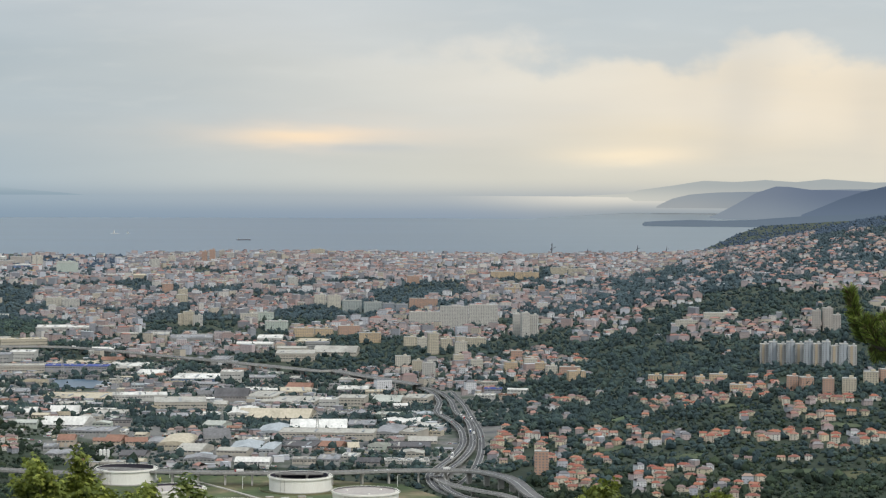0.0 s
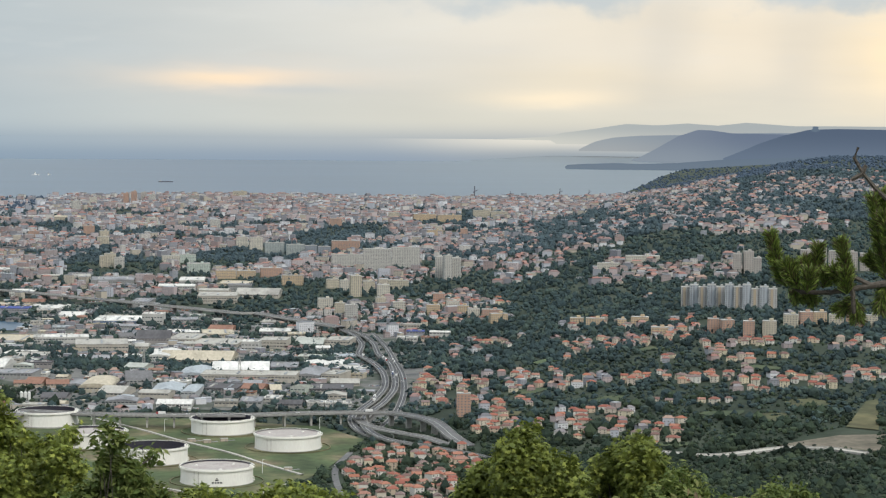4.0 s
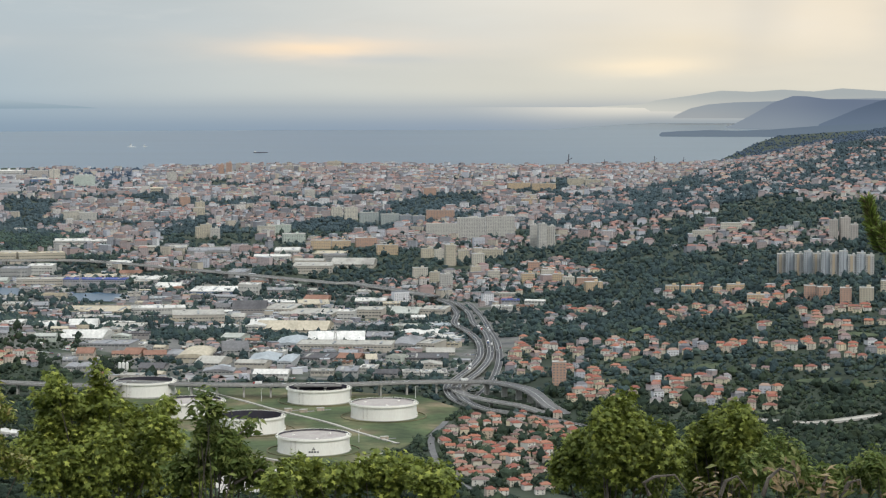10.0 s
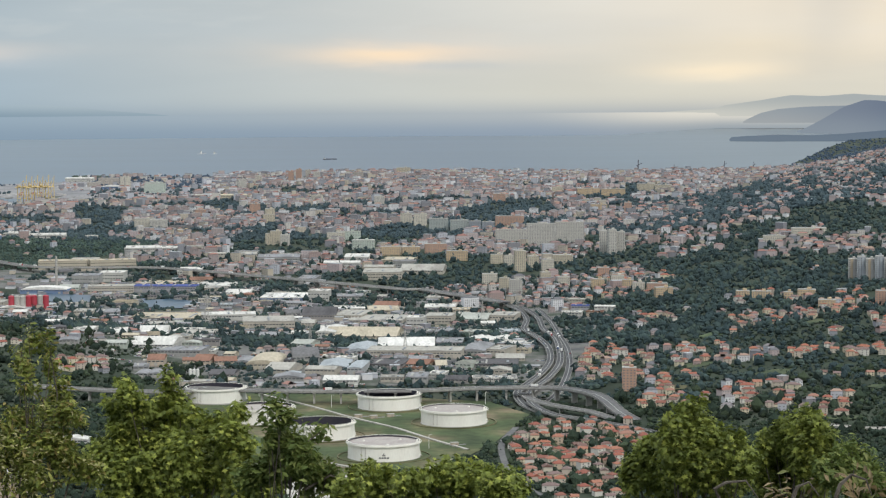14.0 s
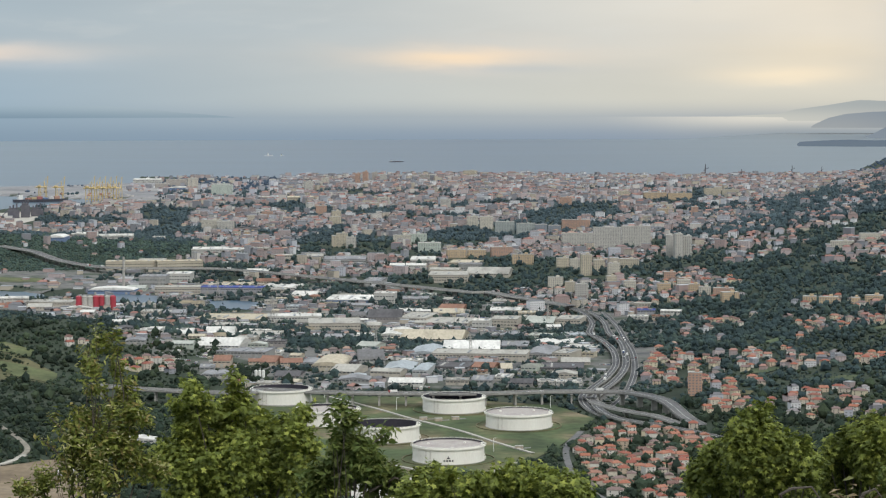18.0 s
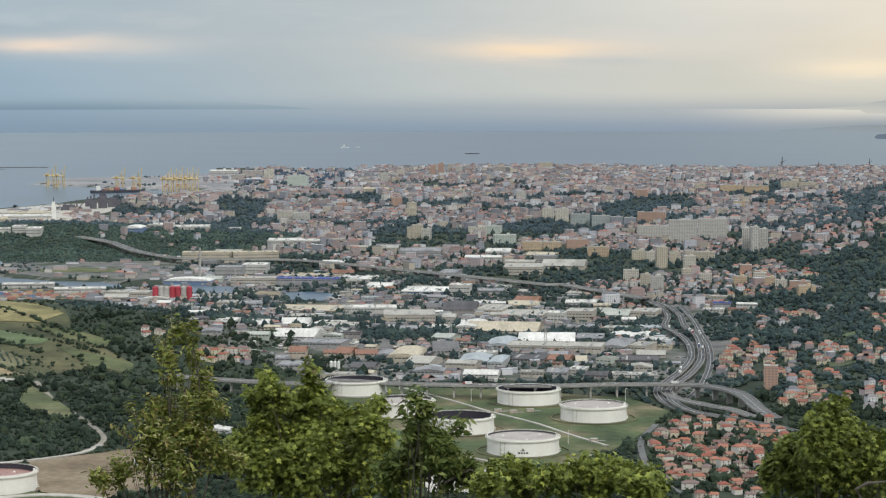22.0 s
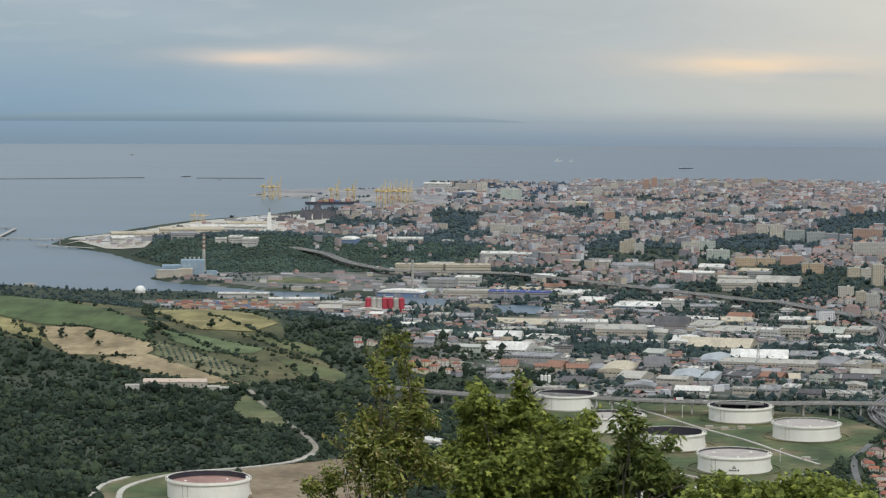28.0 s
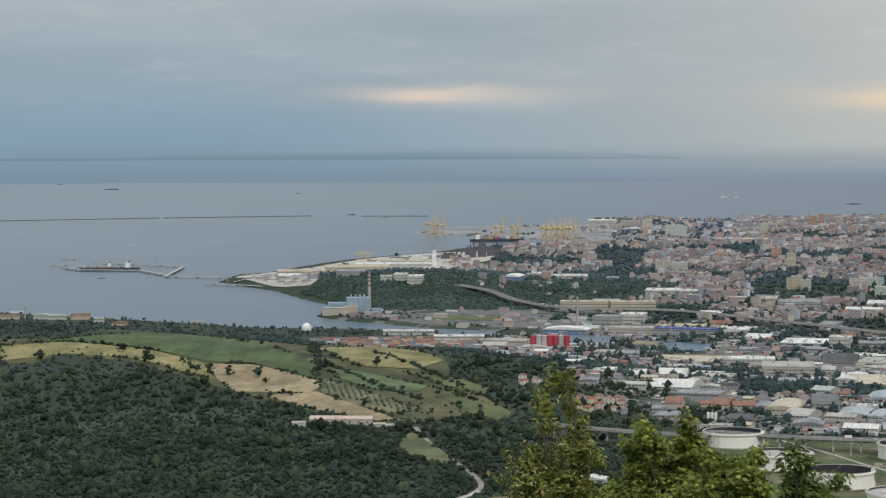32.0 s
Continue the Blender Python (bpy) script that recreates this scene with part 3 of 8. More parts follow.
WOOD_D = [(14.35, 1834), (16.18, 1884), (16.19, 1616), (15.02, 1624)]
WOOD_E = [(-13.96, 1471), (-13.21, 1465), (-11.85, 1464), (-10.07, 1442), (-9.93, 1387), (-11.03, 1344), (-12.39, 1353), (-13.76, 1410)]
WOOD_F = [(-3.58, 965), (-1.61, 969), (-1.75, 913), (-3.65, 870)]
WOOD_G = [(-10.62, 1112), (-9.11, 898), (-7.75, 1058), (-7.2, 869), (-9.11, 858), (-10.21, 880)]
CITY_WOODS = [
    [(-7.08, 1982), (-6.54, 1991), (-5.8, 1876), (-5.87, 1707), (-6.41, 1695), (-7.09, 1760)],
    [(-7.09, 1534), (-6.27, 1576), (-5.73, 1494), (-5.87, 1425), (-7.09, 1429)],
    [(-3.55, 1366), (-3.21, 1466), (-2.87, 1562), (-2.39, 1667), (-1.91, 1647), (-2.25, 1523), (-2.66, 1464), (-2.87, 1363)],
    [(-1.67, 1491), (-1.2, 1503), (-1.06, 1426), (-1.3, 1387), (-1.57, 1404)],
    [(-0.71, 1424), (0.07, 1429), (0.28, 1366), (-0.41, 1353)],
    [(4.95, 2020), (6.47, 2054), (6.47, 1911), (5.43, 1899)],
    [(0.55, 1558), (1.16, 1577), (1.37, 1480), (0.62, 1463)],
    [(1.09, 1405), (1.64, 1421), (2.05, 1361), (1.98, 1313), (1.37, 1319)],
    [(0.41, 1284), (1.37, 1312), (2.6, 1260), (2.87, 1198), (1.37, 1216)],
    [(-3.82, 1994), (-3.28, 2016), (-2.87, 1919), (-3.55, 1811), (-4.03, 1849)],
]
# apartment blocks: turn, distance, width, depth, height, colour
BLOCKS_MIDDLE = [
    (3.69, 1269, 5.7, 4.5, 11.2, 0),
    (4.2, 1432, 17.0, 3.5, 13.6, 1),
    (4.9, 1458, 17.7, 3.5, 12.5, 1),
    (3.48, 1471, 19.3, 3.0, 7.0, 1),
    (5.71, 1371, 4.6, 4.5, 13.1, 1),
    (5.91, 1359, 4.5, 4.5, 14.2, 1),
    (6.12, 1362, 4.9, 4.5, 12.3, 1),
    (1.73, 1563, 12.7, 3.5, 7.8, 3),
    (2.23, 1557, 11.9, 3.5, 7.0, 3),
    (2.61, 1551, 7.8, 3.5, 6.6, 4),
    (2.93, 1551, 8.1, 3.5, 5.9, 4),
    (3.45, 1590, 18.9, 3.5, 6.8, 5),
    (0.95, 1617, 7.7, 3.5, 8.1, 2),
    (1.29, 1606, 8.8, 3.5, 8.4, 2),
]
BLOCKS_BROWN = [
    (1.65, 1388, 12.6, 3.5, 5.3, 5),
    (2.17, 1339, 12.1, 3.5, 5.4, 6),
    (0.56, 1376, 11.5, 3.5, 4.9, 6),
    (1.05, 1380, 10.8, 3.5, 4.3, 6),
    (3.13, 1320, 6.9, 3.5, 5.0, 0),
    (3.42, 1306, 5.3, 3.5, 5.6, 2),
    (4.01, 1293, 6.2, 3.5, 6.2, 0),
    (4.36, 1272, 6.7, 3.5, 6.1, 2),
    (4.72, 1317, 11.3, 3.5, 4.7, 0),
    (2.96, 1196, 7.7, 3.5, 5.7, 2),
    (3.31, 1162, 4.4, 3.5, 6.6, 0),
    (3.59, 1140, 5.7, 3.5, 7.6, 1),
]
BLOCKS_CITY = [
    (-1.82, 2317, 5.0, 4.0, 12.1, 5),
    (-1.63, 2315, 5.0, 4.0, 13.8, 5),
    (0.89, 2555, 15.2, 4.0, 7.3, 0),
    (5.35, 2013, 19.2, 3.5, 5.3, 6),
    (5.95, 2005, 20.1, 3.5, 5.7, 6),
    (6.72, 2066, 14.8, 3.5, 6.9, 0),
    (7.15, 2053, 14.7, 3.5, 6.8, 0),
    (-0.75, 1474, 11.2, 3.5, 6.3, 2),
    (-0.44, 1500, 15.0, 3.5, 5.0, 7),
    (-0.09, 1418, 13.5, 7.5, 5.4, 7),
    (-5.82, 2332, 6.7, 4.0, 10.0, 2),
    (-5.09, 2259, 16.1, 5.0, 6.5, 7),
    (-2.37, 1666, 7.9, 3.5, 6.3, 0),
    (-2.28, 1472, 8.8, 3.5, 7.0, 0),
]
BLOCKS_EAST = [
    (12.88, 1153, 4.1, 4.0, 10.4, 8),
    (13.14, 1155, 4.7, 4.0, 11.0, 8),
    (13.36, 1142, 3.8, 4.0, 8.7, 8),
    (14.53, 1166, 6.1, 4.0, 10.0, 8),
    (14.85, 1173, 5.6, 4.0, 10.6, 8),
    (15.2, 1163, 6.1, 4.0, 10.0, 8),
    (15.55, 1170, 7.0, 4.0, 8.9, 8),
    (15.95, 1171, 7.0, 4.0, 8.4, 8),
    (12.33, 931, 4.4, 4.0, 5.5, 5),
    (12.66, 925, 4.8, 4.0, 5.3, 5),
    (13.18, 909, 4.3, 4.0, 6.3, 5),
    (13.67, 909, 5.2, 4.0, 6.1, 0),
    (14.18, 941, 5.6, 4.0, 4.9, 0),
    (14.53, 950, 5.0, 4.0, 5.0, 5),
]
BLOCKS_PEACH = [
    (14.86, 955, 5.2, 3.5, 4.5, 6),
    (15.25, 948, 5.6, 3.5, 4.5, 0),
    (15.69, 950, 6.3, 3.5, 5.0, 5),
    (16.08, 948, 4.7, 3.5, 4.5, 0),
    (9.05, 1020, 5.6, 3.5, 3.6, 6),
    (9.49, 1008, 7.7, 3.5, 3.4, 6),
    (10.13, 989, 3.5, 3.5, 3.3, 6),
    (10.57, 988, 7.1, 3.5, 3.3, 6),
    (11.05, 943, 6.7, 3.5, 2.9, 6),
    (10.61, 1274, 18.2, 5.0, 3.9, 2),
    (9.8, 1265, 12.0, 3.5, 3.6, 2),
    (5.71, 1214, 5.8, 3.5, 4.9, 5),
    (6.08, 1182, 6.2, 3.5, 3.9, 5),
    (7.0, 1112, 9.5, 3.5, 3.7, 5),
]
STRIPED_TOWERS = [
    (11.65, 1032, 3.7, 4.5, 9.1, 0),
    (11.86, 1028, 3.7, 4.5, 10.0, 1),
    (12.07, 1024, 3.7, 4.5, 9.0, 0),
    (12.28, 1021, 3.6, 4.5, 10.0, 1),
    (12.49, 1018, 3.6, 4.5, 9.0, 0),
    (12.7, 1011, 3.6, 4.5, 10.4, 1),
    (12.91, 1009, 3.6, 4.5, 9.4, 0),
    (13.12, 1007, 3.6, 4.5, 10.3, 1),
    (13.33, 1006, 3.6, 4.5, 8.4, 0),
    (13.53, 1005, 3.6, 4.5, 9.3, 1),
    (13.74, 1004, 3.6, 4.5, 8.4, 0),
]
# halls: turn, distance, width, depth, height, roof, colour
HALLS_NEAR = [
    (-5.09, 876, 16.8, 21.0, 1.26, 'ridge', 0),
    (-5.22, 932, 9.0, 26, 1.34, 'flat', 0),
    (-4.74, 890, 6.4, 19.0, 1.28, 'gable', 0),
    (-4.2, 947, 15.9, 26, 1.0, 'flat', 1),
    (-4.54, 862, 18.6, 14.0, 1.66, 'flat', 2),
    (-3.86, 873, 6.3, 7.0, 1.0, 'flat', 0),
    (-5.09, 836, 6.0, 14.0, 2.21, 'ridge', 5),
    (-4.34, 845, 4.1, 8.0, 1.22, 'ridge', 5),
    (-3.93, 845, 6.1, 16.0, 1.22, 'ridge', 5),
    (-3.45, 846, 8.1, 11.0, 1.42, 'ridge', 5),
    (-5.42, 814, 4.3, 11.0, 1.37, 'arch', 2),
    (-5.11, 815, 4.3, 11.0, 1.37, 'arch', 2),
    (-2.97, 845, 6.1, 15.0, 1.42, 'arch', 2),
    (-2.46, 838, 11.1, 26, 2.01, 'arch', 4),
]
HALLS_NEAR_MIDDLE = [
    (-2.05, 828, 9.0, 17.0, 1.59, 'ridge', 1),
    (-1.52, 859, 9.9, 26, 2.48, 'saw', 2),
    (-2.0, 854, 5.7, 9.0, 1.23, 'flat', 6),
    (-3.49, 815, 8.8, 12.0, 1.57, 'ridge', 6),
    (-3.4, 806, 4.7, 7.0, 1.16, 'ridge', 4),
    (-1.91, 809, 10.7, 10.0, 1.75, 'gable', 2),
    (-0.79, 838, 10.5, 22.0, 1.41, 'gable', 3),
    (-1.63, 970, 10.5, 11.0, 1.0, 'flat', 0),
    (-0.88, 960, 8.1, 26, 2.77, 'gable', 0),
    (-2.28, 950, 11.4, 13.0, 1.83, 'flat', 2),
    (-0.08, 956, 29.4, 26.0, 1.38, 'ridge', 4),
    (-0.12, 892, 11.8, 26, 1.5, 'gable', 3),
    (0.94, 906, 21.8, 26, 1.74, 'ridge', 8),
    (1.16, 882, 35.6, 15.0, 2.54, 'flat', 1),
]
HALLS_NEAR_EAST = [
    (1.98, 927, 10.7, 18.0, 1.34, 'flat', 2),
    (2.66, 891, 9.6, 26, 2.14, 'gable', 2),
    (3.02, 942, 19.2, 15.0, 1.0, 'gable', 0),
    (3.24, 888, 7.0, 15.0, 2.78, 'flat', 1),
    (2.63, 974, 10.1, 9.0, 1.0, 'flat', 7),
    (3.4, 975, 9.4, 12.0, 1.17, 'flat', 3),
    (-0.23, 829, 5.2, 21.0, 2.39, 'gable', 3),
    (0.47, 848, 13.9, 17.0, 1.22, 'flat', 6),
    (1.28, 851, 8.2, 13.0, 1.23, 'ridge', 5),
    (1.76, 849, 4.1, 13.0, 1.22, 'ridge', 4),
    (3.13, 854, 15.6, 17.0, 1.03, 'flat', 6),
    (1.2, 812, 7.4, 14.0, 1.56, 'flat', 2),
    (1.7, 824, 5.5, 9.0, 1.19, 'flat', 0),
    (0.59, 811, 7.8, 8.0, 1.56, 'flat', 1),
]
HALLS_MIDDLE_WEST = [
    (-4.82, 1217, 31.9, 23.0, 1.0, 'flat', 4),
    (-3.62, 1200, 19.9, 24.0, 1.05, 'flat', 0),
    (-3.06, 1158, 12.1, 18.0, 1.01, 'ridge', 0),
    (-1.99, 1125, 21.1, 26, 1.97, 'flat', 8),
    (-2.72, 1169, 6.1, 26.0, 1.02, 'flat', 6),
    (-4.81, 1050, 30.3, 25.0, 1.1, 'flat', 4),
    (-3.36, 1046, 23.8, 13.0, 2.56, 'flat', 0),
    (-2.4, 996, 21.8, 23.0, 4.09, 'flat', 1),
    (-6.07, 903, 8.7, 20.0, 1.0, 'flat', 0),
    (-6.84, 896, 9.0, 13.0, 1.17, 'flat', 0),
    (-5.13, 923, 11.3, 26, 1.37, 'ridge', 0),
    (-4.42, 963, 10.9, 24.0, 1.0, 'flat', 0),
    (-6.79, 1081, 8.5, 12.0, 1.89, 'flat', 1),
    (-6.21, 1079, 10.4, 17.0, 1.41, 'flat', 2),
]
HALLS_MIDDLE = [
    (0.78, 1323, 17.3, 23.0, 1.73, 'flat', 4),
    (0.38, 1230, 20.4, 26, 3.76, 'flat', 1),
    (1.37, 1260, 23.1, 26, 1.87, 'ridge', 1),
    (-0.24, 1328, 13.9, 26.0, 3.13, 'flat', 0),
    (-1.16, 1125, 9.8, 9.0, 5, 'flat', 0),
    (-1.15, 1041, 15.0, 26, 2.46, 'ridge', 6),
    (-0.35, 1039, 12.7, 26.0, 2.18, 'flat', 1),
    (0.27, 1024, 24.2, 26.0, 1.34, 'flat', 1),
    (1.18, 1005, 7.5, 9.0, 4.13, 'flat', 0),
    (1.76, 1018, 11.6, 15.0, 3.56, 'flat', 1),
    (-0.6, 1080, 11.3, 13.0, 1.04, 'flat', 0),
    (0.5, 1087, 11.4, 18.0, 1.14, 'ridge', 5),
    (0.37, 1066, 14.0, 26.0, 1.49, 'flat', 4),
    (1.76, 1076, 14.1, 16.0, 1.6, 'flat', 0),
]
HALLS_MIDDLE_EAST = [
    (2.64, 1026, 12.6, 20.0, 1.44, 'ridge', 7),
    (3.33, 1026, 10.8, 17.0, 2.87, 'flat', 1),
    (-0.9, 967, 8.5, 20.0, 2.54, 'flat', 0),
    (2.71, 1136, 8.9, 15.0, 1.49, 'flat', 2),
    (-1.67, 884, 2.3, 15.0, 1.55, 'flat', 2),
    (-1.41, 1218, 9.6, 23.0, 2.13, 'flat', 2),
    (-0.42, 1132, 12.9, 15.0, 1.48, 'flat', 2),
    (1.74, 1119, 11.7, 14.0, 1.47, 'flat', 1),
]
HALLS_FAR = [
    (-4.26, 1277, 12.3, 25.0, 2.23, 'flat', 0),
    (-2.88, 1373, 10.8, 21.0, 2.4, 'flat', 1),
    (-2.13, 1334, 23.9, 26, 3.5, 'flat', 2),
    (-5.37, 1427, 21.2, 21.0, 2.74, 'flat', 0),
    (-6.78, 1359, 15.4, 24.0, 2.38, 'flat', 1),
]
HALLS_KNOLL = [
    (-8.31, 1520, 13.5, 18.0, 2.6, 'flat', 0),
    (-7.73, 1509, 27.2, 18.0, 2.6, 'flat', 0),
    (-9.0, 1474, 11.3, 18.0, 2.6, 'arch', 8),
    (-9.28, 1649, 11.5, 18.0, 2.77, 'flat', 4),
    (-5.15, 1428, 31.9, 15.0, 2.6, 'flat', 0),
    (-11.71, 1467, 7.8, 14.0, 3.53, 'flat', 0),
    (-11.36, 1452, 8.7, 17.0, 4.19, 'flat', 0),
    (-12.07, 1470, 7.1, 9.0, 2.6, 'flat', 0),
]
HALLS_WORKS = [
    (-12.76, 1693, 46.0, 26, 3.26, 'flat', 4),
    (-14.11, 1661, 33.9, 26, 2.0, 'flat', 4),
    (-11.89, 1743, 56.6, 26, 2.1, 'flat', 0),
    (-11.45, 1790, 30.1, 26, 1.72, 'flat', 4),
    (-12.97, 1501, 16.2, 21.0, 3.61, 'flat', 2),
    (-14.41, 1552, 14.9, 26, 2.24, 'flat', 0),
]
HALLS_PORT = [
    (-7.7, 1195, 23.6, 11.2, 2.25, 'arch', 8),
    (-6.72, 1230, 13.8, 15.0, 5.5, 'flat', 2),
    (-6.1, 1254, 12.8, 15.0, 4.5, 'flat', 0),
    (-6.15, 1188, 22.6, 11.2, 3.5, 'flat', 1),
    (-4.84, 1186, 31.6, 10.0, 3.0, 'flat', 9),
    (-7.28, 1340, 27.1, 11.2, 4.5, 'flat', 4),
    (-6.12, 1335, 25.4, 11.2, 4.5, 'flat', 4),
    (-9.16, 1130, 21.5, 12.5, 2.5, 'flat', 1),
    (-10.31, 1159, 24.8, 10.0, 2.0, 'flat', 0),
    (-11.53, 1190, 25.5, 7.5, 2.0, 'flat', 0),
]
# groups of houses: turn, distance, half width in degrees, half depth, number
LOWER_HOUSES = [(9.26, 1022, 0.49, 12, 12), (10.45, 993, 0.43, 15, 10), (11.32, 944, 0.71, 14, 14), (9.66, 934, 0.89, 26, 28), (11.08, 917, 0.68, 5, 10), (12.91, 894, 0.88, 8, 16), (14.39, 896, 0.33, 3, 5), (15.78, 892, 0.65, 12, 9), (12.31, 871, 0.27, 12, 6), (11.33, 866, 0.17, 6, 2), (12.78, 843, 0.47, 17, 8), (13.86, 860, 0.2, 0, 3), (7.96, 853, 0.68, 25, 20), (9.26, 833, 0.61, 12, 9), (10.72, 827, 0.65, 9, 14), (12.15, 817, 0.58, 6, 14), (13.2, 802, 0.47, 14, 9), (14.67, 808, 0.87, 14, 17), (15.99, 826, 0.45, 8, 8)]
LOWER_HOUSES_WEST = [(5.56, 893, 0.34, 32, 12), (5.91, 847, 0.96, 37, 40), (7.17, 773, 0.32, 22, 14), (7.55, 800, 0.41, 8, 6), (7.15, 752, 0.55, 10, 8), (8.18, 751, 0.21, 4, 3), (9.47, 746, 0.82, 26, 28), (10.98, 723, 0.68, 17, 14), (11.14, 776, 0.24, 2, 3), (12.39, 772, 0.34, 2, 4), (5.48, 1179, 0.82, 73, 22), (6.71, 1149, 0.68, 54, 16), (7.13, 988, 0.27, 22, 5), (6.38, 996, 0.34, 30, 8), (11.62, 985, 0.41, 9, 6), (8.84, 934, 0.07, 34, 2), (-6.86, 834, 0.61, 10, 20), (-8.63, 861, 0.17, 3, 6)]
UPPER_HOUSES = [(7.93, 1411, 0.82, 130, 34), (7.31, 1740, 0.75, 202, 44), (9.42, 1522, 0.68, 74, 28), (10.18, 1263, 0.75, 71, 26), (11.47, 1191, 0.68, 35, 26), (12.34, 1193, 0.61, 56, 16), (9.89, 1632, 0.88, 81, 18), (10.97, 1837, 1.15, 240, 44), (12.05, 1901, 0.9, 380, 110), (12.6, 1434, 0.61, 38, 9), (13.54, 1500, 0.8, 120, 56), (14.61, 1473, 0.47, 61, 14), (11.3, 2500, 1.5, 560, 200), (14.77, 1876, 1.58, 200, 130), (10.3, 2500, 1.1, 330, 130), (13.99, 2226, 0.4, 48, 6), (14.55, 1295, 0.4, 18, 6)]


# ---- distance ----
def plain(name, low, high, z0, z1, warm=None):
    """Far distance as an emission: haze painted into the colour by height, and evening light towards the right."""
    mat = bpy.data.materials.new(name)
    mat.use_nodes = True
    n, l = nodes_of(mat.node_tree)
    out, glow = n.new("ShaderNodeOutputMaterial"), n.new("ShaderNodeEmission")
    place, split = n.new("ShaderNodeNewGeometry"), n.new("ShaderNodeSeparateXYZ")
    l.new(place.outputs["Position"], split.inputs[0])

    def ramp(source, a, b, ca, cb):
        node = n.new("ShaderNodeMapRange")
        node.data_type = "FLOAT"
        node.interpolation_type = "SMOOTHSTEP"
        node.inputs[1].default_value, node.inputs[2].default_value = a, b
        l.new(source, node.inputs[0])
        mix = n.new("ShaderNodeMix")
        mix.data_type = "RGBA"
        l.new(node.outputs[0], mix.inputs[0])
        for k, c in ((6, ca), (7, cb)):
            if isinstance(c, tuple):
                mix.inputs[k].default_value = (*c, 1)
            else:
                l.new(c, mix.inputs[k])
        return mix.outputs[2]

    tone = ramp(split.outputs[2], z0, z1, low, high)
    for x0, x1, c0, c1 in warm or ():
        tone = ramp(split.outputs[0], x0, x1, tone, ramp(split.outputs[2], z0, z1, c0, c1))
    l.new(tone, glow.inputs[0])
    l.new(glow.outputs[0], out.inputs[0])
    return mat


def ridge(name, label, crest, d, foot, mat, back=60.0, rough=0.0, seed=0, low=-2.0):
    """A far range of hills: crest as (turn, height) pairs at d metres, its foot nearer by `foot`."""
    turns = np.arange(crest[0][0], crest[-1][0] + 0.01, 0.06)
    h = np.interp(turns, [c[0] for c in crest], [c[1] for c in crest])
    r = np.random.default_rng(seed)
    for step in (40, 13, 5):
        k = np.arange(0, len(turns) + step, step)
        h = h + np.interp(np.arange(len(turns)), k, r.normal(0, rough * step / 40, len(k)))
    rows = []
    for off, part_of in ((-foot, 0.0), (-foot * 0.6, 0.45), (-foot * 0.25, 0.85), (0, 1.0), (back, 0.7)):
        for t, hh in zip(turns, h):
            x, y = spot(t, d + off)
            rows.append((x, y, low + (max(hh, low) - low) * part_of))
    n = len(turns)
    i = np.arange(5 * n).reshape(5, n)
    faces = np.stack([i[:-1, :-1], i[:-1, 1:], i[1:, 1:], i[1:, :-1]], -1).reshape(-1, 4)
    ob = new(name, mesh_of(name, rows, faces, mat, True))
    return tagged(ob, label, "hills", kind="structure")


# Glowing distance: haze in every tone, plus the sea's bright gleam at right.
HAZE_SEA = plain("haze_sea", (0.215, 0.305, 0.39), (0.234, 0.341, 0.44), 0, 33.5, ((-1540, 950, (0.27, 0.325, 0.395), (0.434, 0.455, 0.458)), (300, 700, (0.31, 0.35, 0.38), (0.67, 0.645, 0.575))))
HAZE_COAST = plain("far_coast", (0.195, 0.28, 0.355), (0.30, 0.40, 0.475), 30, 60, ((-1000, -400, (0.26, 0.34, 0.40), (0.40, 0.465, 0.495)),))
HAZE_HILL_PALE = plain("hill_pale", (0.55, 0.55, 0.50), (0.40, 0.425, 0.415), 24, 62, ((600, 1100, (0.46, 0.465, 0.44), (0.35, 0.38, 0.385)),))
HAZE_HILL_MID = plain("hill_mid", (0.33, 0.35, 0.36), (0.27, 0.305, 0.335), 2, 50, ((800, 1000, (0.27, 0.30, 0.325), (0.22, 0.26, 0.305)),))
HAZE_HILL_NEAR = plain("hill_near", (0.22, 0.26, 0.305), (0.175, 0.21, 0.265), 0, 50, ((880, 1060, (0.165, 0.21, 0.265), (0.13, 0.165, 0.23)),))
HAZE_PLATEAU = plain("plateau", (0.125, 0.165, 0.225), (0.082, 0.112, 0.165), 0, 66)
HAZE_CAPE = plain("cape", (0.14, 0.18, 0.225), (0.125, 0.16, 0.21), 0, 30, ((640, 900, (0.13, 0.17, 0.22), (0.11, 0.15, 0.20)),))

# the water beyond sight: a glowing sheet painted as haze, rising very gently, steeper where hills close the bay
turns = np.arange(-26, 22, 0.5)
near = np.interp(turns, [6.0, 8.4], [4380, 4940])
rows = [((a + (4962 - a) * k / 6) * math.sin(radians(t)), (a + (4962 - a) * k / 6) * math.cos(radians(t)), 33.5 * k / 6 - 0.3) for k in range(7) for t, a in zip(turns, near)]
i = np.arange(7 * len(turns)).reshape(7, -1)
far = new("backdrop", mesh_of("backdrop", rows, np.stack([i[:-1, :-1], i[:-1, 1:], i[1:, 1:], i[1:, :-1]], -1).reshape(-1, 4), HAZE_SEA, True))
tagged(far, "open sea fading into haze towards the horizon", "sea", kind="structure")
ridge("backdrop_far_coast", "low blue line of a far coast", [(-25, 36), (-18, 39), (-16.5, 48), (-15, 50), (-13, 56), (-10, 57), (-8, 58), (-7, 52), (-6.2, 44), (-5.2, 37), (-4.6, 32)], 4958, 2, HAZE_COAST, 1, 0.6, 1, low=31.5)
